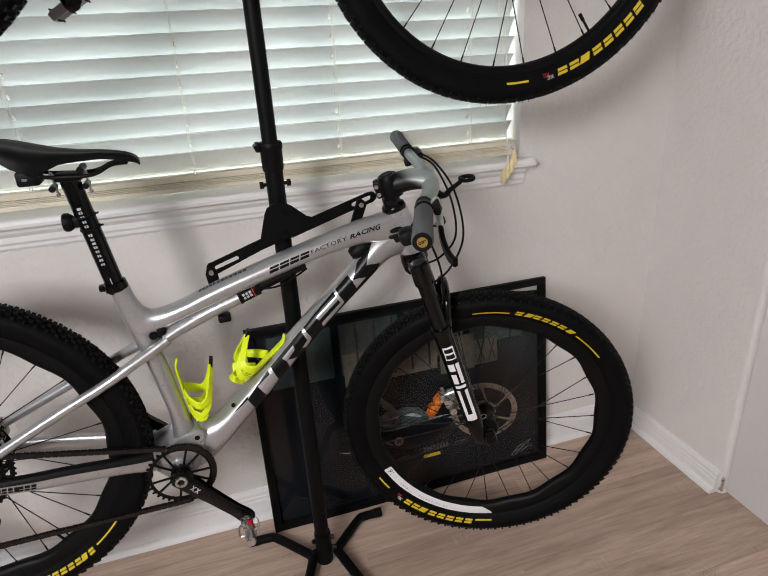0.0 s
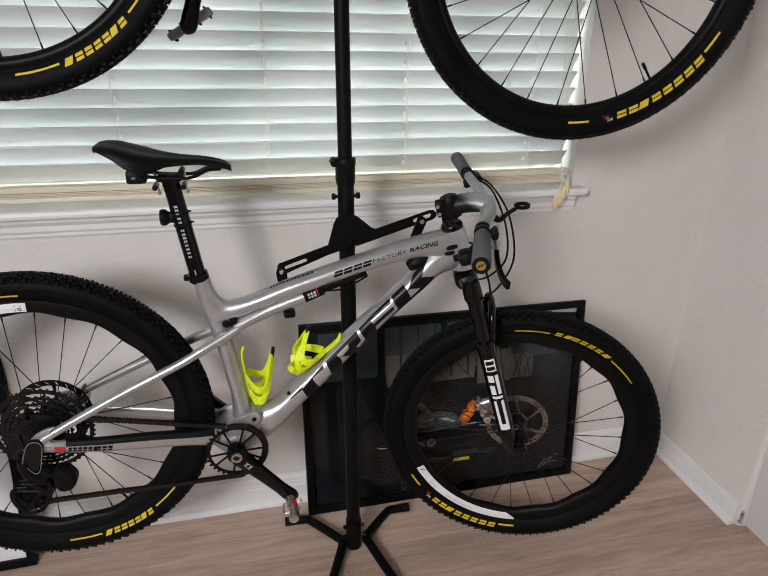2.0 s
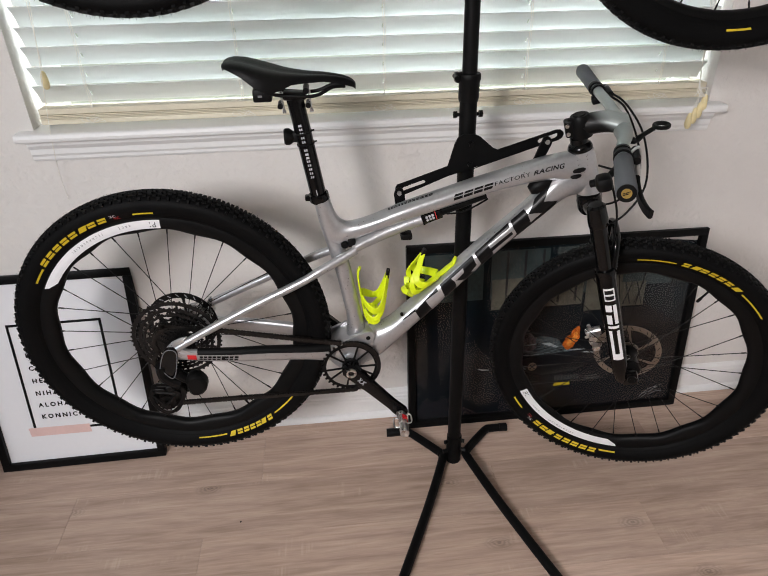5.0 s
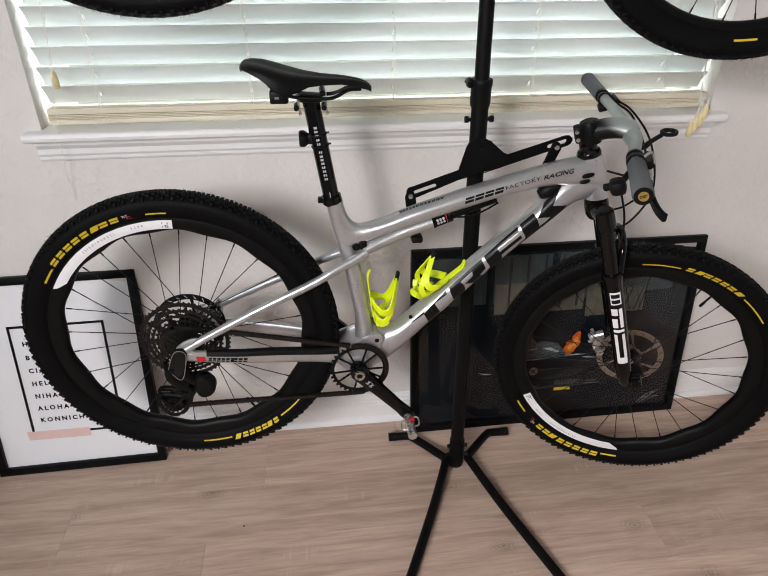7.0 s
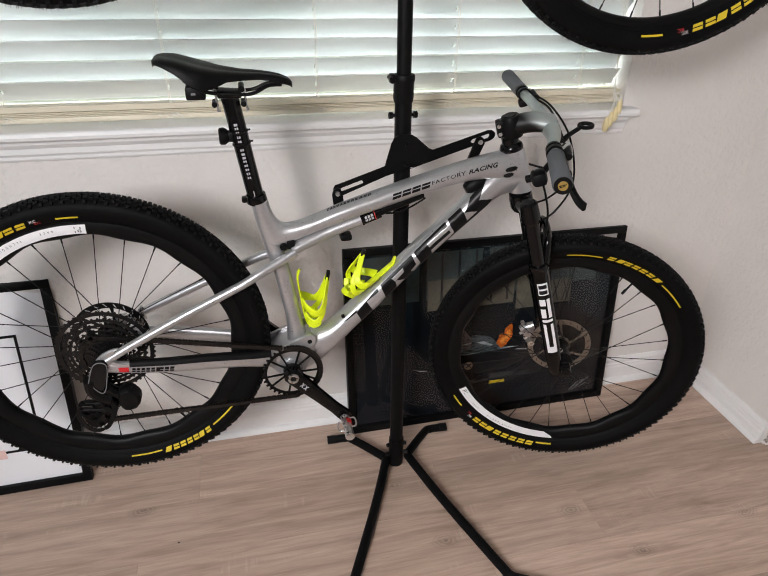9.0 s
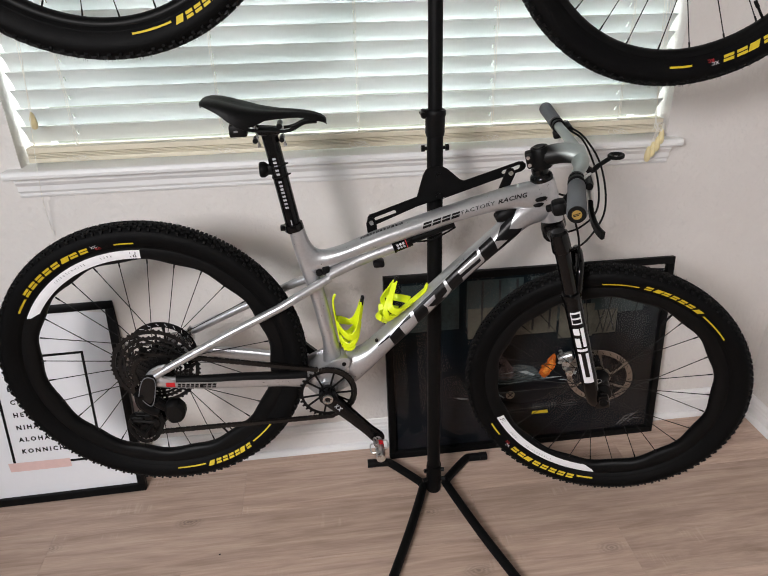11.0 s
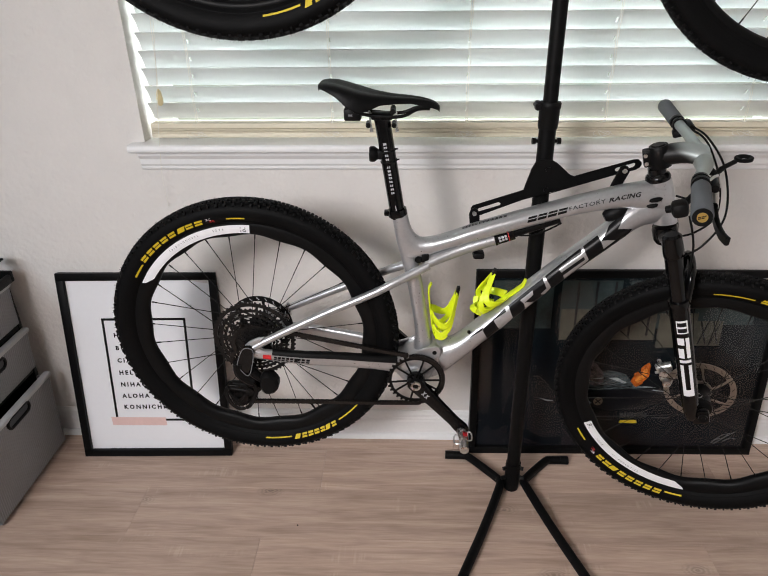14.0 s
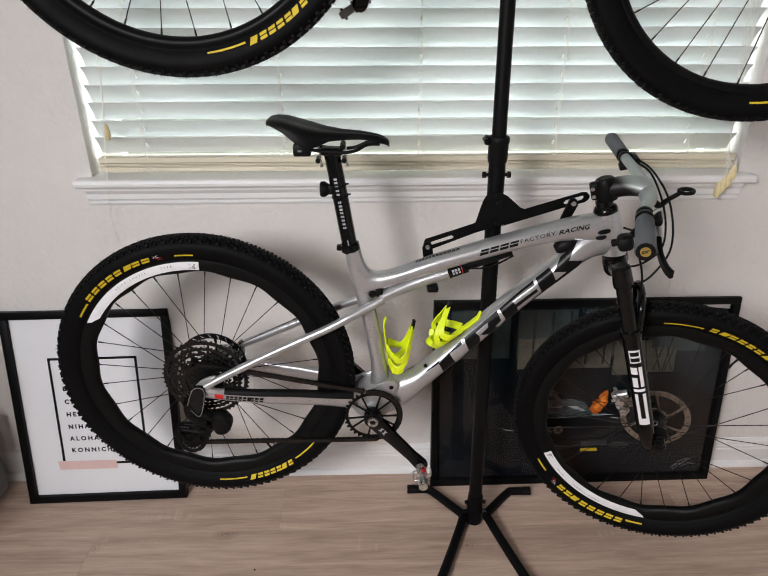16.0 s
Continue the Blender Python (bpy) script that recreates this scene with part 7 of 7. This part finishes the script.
for r in ((0.435, 0.205, 0.475, 0.212), (0.44, 0.19, 0.50, 0.196), (0.64, 0.20, 0.70, 0.208), (0.645, 0.215, 0.69, 0.221)):
    flat_on(pic, cy - 0.001, M["faintprint"], [S(rect(*r))], "printed_bar")
bm = bmesh.new()
for pts in ([(0.865, 0.055), (0.895, 0.10), (0.925, 0.115), (0.905, 0.085), (0.875, 0.075)], [(0.875, 0.05), (0.91, 0.09), (0.945, 0.125)], [(0.905, 0.065), (0.93, 0.085), (0.95, 0.08)]):
    sweep(bm, [(u * CW, cy - 0.001, v * CH) for u, v in pts], 0.0011, 5)
part("printed_scribble", bm, M["greyprint"], pic, "pale scribbled pen lines")

# ---- storage drawers ----
cart = thing("storage_drawers", "black plastic cart with three grey ribbed drawers", "storage drawers", (-1.46, -0.265, 0.0))
HW = 0.192
for y in (-HW, HW - 0.018):
    bm = bmesh.new()
    box(bm, (-0.36, y, 0.0), (-0.022, y + 0.018, 0.600), 0.004)
    part("side_panel", bm, M["plastic"], cart, "black plastic side panel")
bm = bmesh.new()
box(bm, (-0.36, -HW + 0.018, 0.02), (-0.345, HW - 0.018, 0.600), 0.002)
part("back_panel", bm, M["plastic"], cart)
for z in (0.012, 0.292, 0.448, 0.590):
    bm = bmesh.new()
    box(bm, (-0.345, -HW + 0.018, z), (-0.024, HW - 0.018, z + 0.016), 0.002)
    part("drawer_shelf", bm, M["plastic"], cart)
for s in (-1, 1):
    bm = bmesh.new()
    box(bm, (-0.050, s * (HW - 0.014) - 0.018, 0.0), (-0.014, s * (HW - 0.014) + 0.012, 0.013), 0.003)
    part("foot", bm, M["plastic"], cart)
for z0, z1, x0, tip in ((0.014, 0.290, 0.004, 0.016), (0.312, 0.452, -0.014, 0.010), (0.468, 0.606, -0.022, 0.008)):
    bm = bmesh.new()
    n, w = 88, HW - 0.012
    rows = []
    for z in (z0, z0 + (z1 - z0) * 0.5, z1 - 0.012):
        f = (z - z0) / (z1 - z0)
        rows.append([Vector((x0 + tip * f * f + (0.0011 if j % 2 else -0.0004), -w + 2 * w * j / n, z)) for j in range(n + 1)])
    rows += [[p + Vector((-0.010, 0, 0)) for p in r] for r in rows[::-1]]
    loft(bm, rows, close=False, caps=False, loop=True)
    box(bm, (x0 - 0.30, -w, z0), (x0 - 0.010, -w + 0.004, z1 - 0.015))
    box(bm, (x0 - 0.30, w - 0.004, z0), (x0 - 0.010, w, z1 - 0.015))
    dr = part("drawer", bm, M["fabric"], cart, "grey ribbed plastic drawer", smooth=0)
    bm = bmesh.new()
    box(bm, (x0 + tip - 0.016, -w - 0.003, z1 - 0.013), (x0 + tip + 0.005, w + 0.003, z1), 0.003)
    part("drawer_lip", bm, mat("pale_grey_plastic", (0.42, 0.43, 0.44), 0.4, var=0.05), dr, "pale grey top lip")
    hz = z1 - 0.026 if z1 - z0 > 0.2 else z1 - 0.034
    bm = bmesh.new()
    f = (hz - z0) / (z1 - z0)
    hx = x0 + tip * f * f
    loop_pts = [(hx + 0.004, 0.036 * math.copysign(1, math.cos(a)) + 0.0155 * math.cos(a), hz + 0.0155 * math.sin(a)) for a in [2 * math.pi * k / 24 + 0.01 for k in range(24)]]
    rings = []
    P = [Vector(p) for p in loop_pts]
    for i, p in enumerate(P):
        t = (P[(i + 1) % 24] - P[i - 1]).normalized()
        sd = Vector((1, 0, 0)).cross(t)
        rings.append([p + Vector((0.0050, 0, 0)) * math.cos(q) + sd * 0.0050 * math.sin(q) for q in [2 * math.pi * k / 8 for k in range(8)]])
    loft(bm, rings, loop=True, caps=False)
    part("handle", bm, M["plastic"], dr, "oval black pull ring")
    # thin dark plate filling the ring: a hollow's shade put into its colour
    bm = bmesh.new()
    plate(bm, [(q.y, q.z) for q in P], 0, 0.001)
    for v in bm.verts:
        v.co = Vector((hx + 0.0022 + v.co.y, v.co.x, v.co.z))
    part("handle_shade_plate", bm, mat("painted_recess_shade", (0.03, 0.03, 0.032), 0.5), dr)
bm = bmesh.new()
for lo, hi in (((-0.36, -HW, 0.606), (0.0, -HW + 0.012, 0.640)), ((-0.36, HW - 0.012, 0.606), (0.0, HW, 0.640)), ((-0.012, -HW + 0.012, 0.606), (0.0, HW - 0.012, 0.632)), ((-0.36, -HW + 0.012, 0.606), (-0.348, HW - 0.012, 0.640)), ((-0.348, -HW + 0.012, 0.606), (-0.012, HW - 0.012, 0.612))):
    box(bm, lo, hi, 0.003)
part("top_tray", bm, M["plastic"], cart, "black top tray")

bag = thing("small_black_bag", "folded black nylon bag with webbing strap and buckle", "bag", (-1.60, -0.24, 0.612))
rng = random.Random(11)
bm = bmesh.new()
rings = []
for i in range(9):
    f = i / 8
    y = -0.10 + 0.24 * f
    r = (math.sin(math.pi * (0.12 + 0.76 * f))) ** 0.6
    rings.append([Vector((0.09 * r * math.cos(a) * (1 + 0.15 * rng.uniform(-1, 1)), y, 0.034 + 0.032 * r * math.sin(a) * (1 + 0.2 * rng.uniform(-1, 1)))) for a in [2 * math.pi * k / 14 for k in range(14)]])
loft(bm, rings)
part("pouch", bm, mat("black_nylon", (0.014, 0.014, 0.015), 0.6, var=0.3, bump=0.3, bump_scale=300), bag, smooth=60)
bm = bmesh.new()
sweep(bm, curve([(-0.05, -0.08, 0.05), (0.06, -0.04, 0.075), (0.115, 0.04, 0.060), (0.120, 0.10, 0.060), (0.075, 0.150, 0.070)], 6), 1.0, flat=(0.011, 0.0016), up=(1, 0, 0.2))
part("strap", bm, M["powder"], bag, "black webbing strap")
bm = bmesh.new()
box(bm, (0.080, 0.135, 0.058), (0.112, 0.165, 0.072), 0.004)
for k in (-1, 0, 1):
    box(bm, (0.110, 0.147 + k * 0.011, 0.062), (0.128, 0.153 + k * 0.011, 0.068), 0.001)
part("buckle", bm, M["plastic"], bag, "black side-release buckle")

bm = bmesh.new()
bmesh.ops.create_icosphere(bm, subdivisions=1, radius=0.0022)
for v in bm.verts:
    v.co = Vector((v.co.x * 1.3, v.co.y, v.co.z * 0.7)) * random.Random(int(1e5 * (v.co.x + 1))).uniform(0.75, 1.2)
single("floor_crumb", bm, M["plastic"], "tiny dark crumb lying on the plank floor", "crumb", m=Matrix.Translation((-0.618, -0.415, 0.0012)))

# ---- floor planks ----
PLW, PLL = 0.182, 1.22
bm = bmesh.new()
box(bm, (0.0002, 0.0002, -0.0055), (PLL - 0.0002, PLW - 0.0002, 0.0), 0.0004, seg=1)
plank_mesh = finish(bm, "plank", M["plank"], 0)
SEAMS = {0: -0.15, 1: -0.57, 2: -1.10, 3: -0.715}
row, y = 0, WY1 - 0.002
offs = random.Random(3)
while y > WY0:
    low = -0.095 if row == 0 else y - PLW
    x = SEAMS.get(row, offs.uniform(-1.8, -0.6)) - PLL
    while x > WX0:
        x -= PLL
    while x < WX1:
        a, b = max(x, WX0 - 0.02), min(x + PLL, WX1 + 0.09)
        c, d = max(low, WY0), y
        if b - a > 0.02:
            ob = part("plank", plank_mesh, None, floor)
            ob.matrix_local = Matrix.Translation((a, c, 0)) @ Matrix.Diagonal(((b - a) / PLL, (d - c) / PLW, 1, 1))
        x += PLL
    y = low
    row += 1
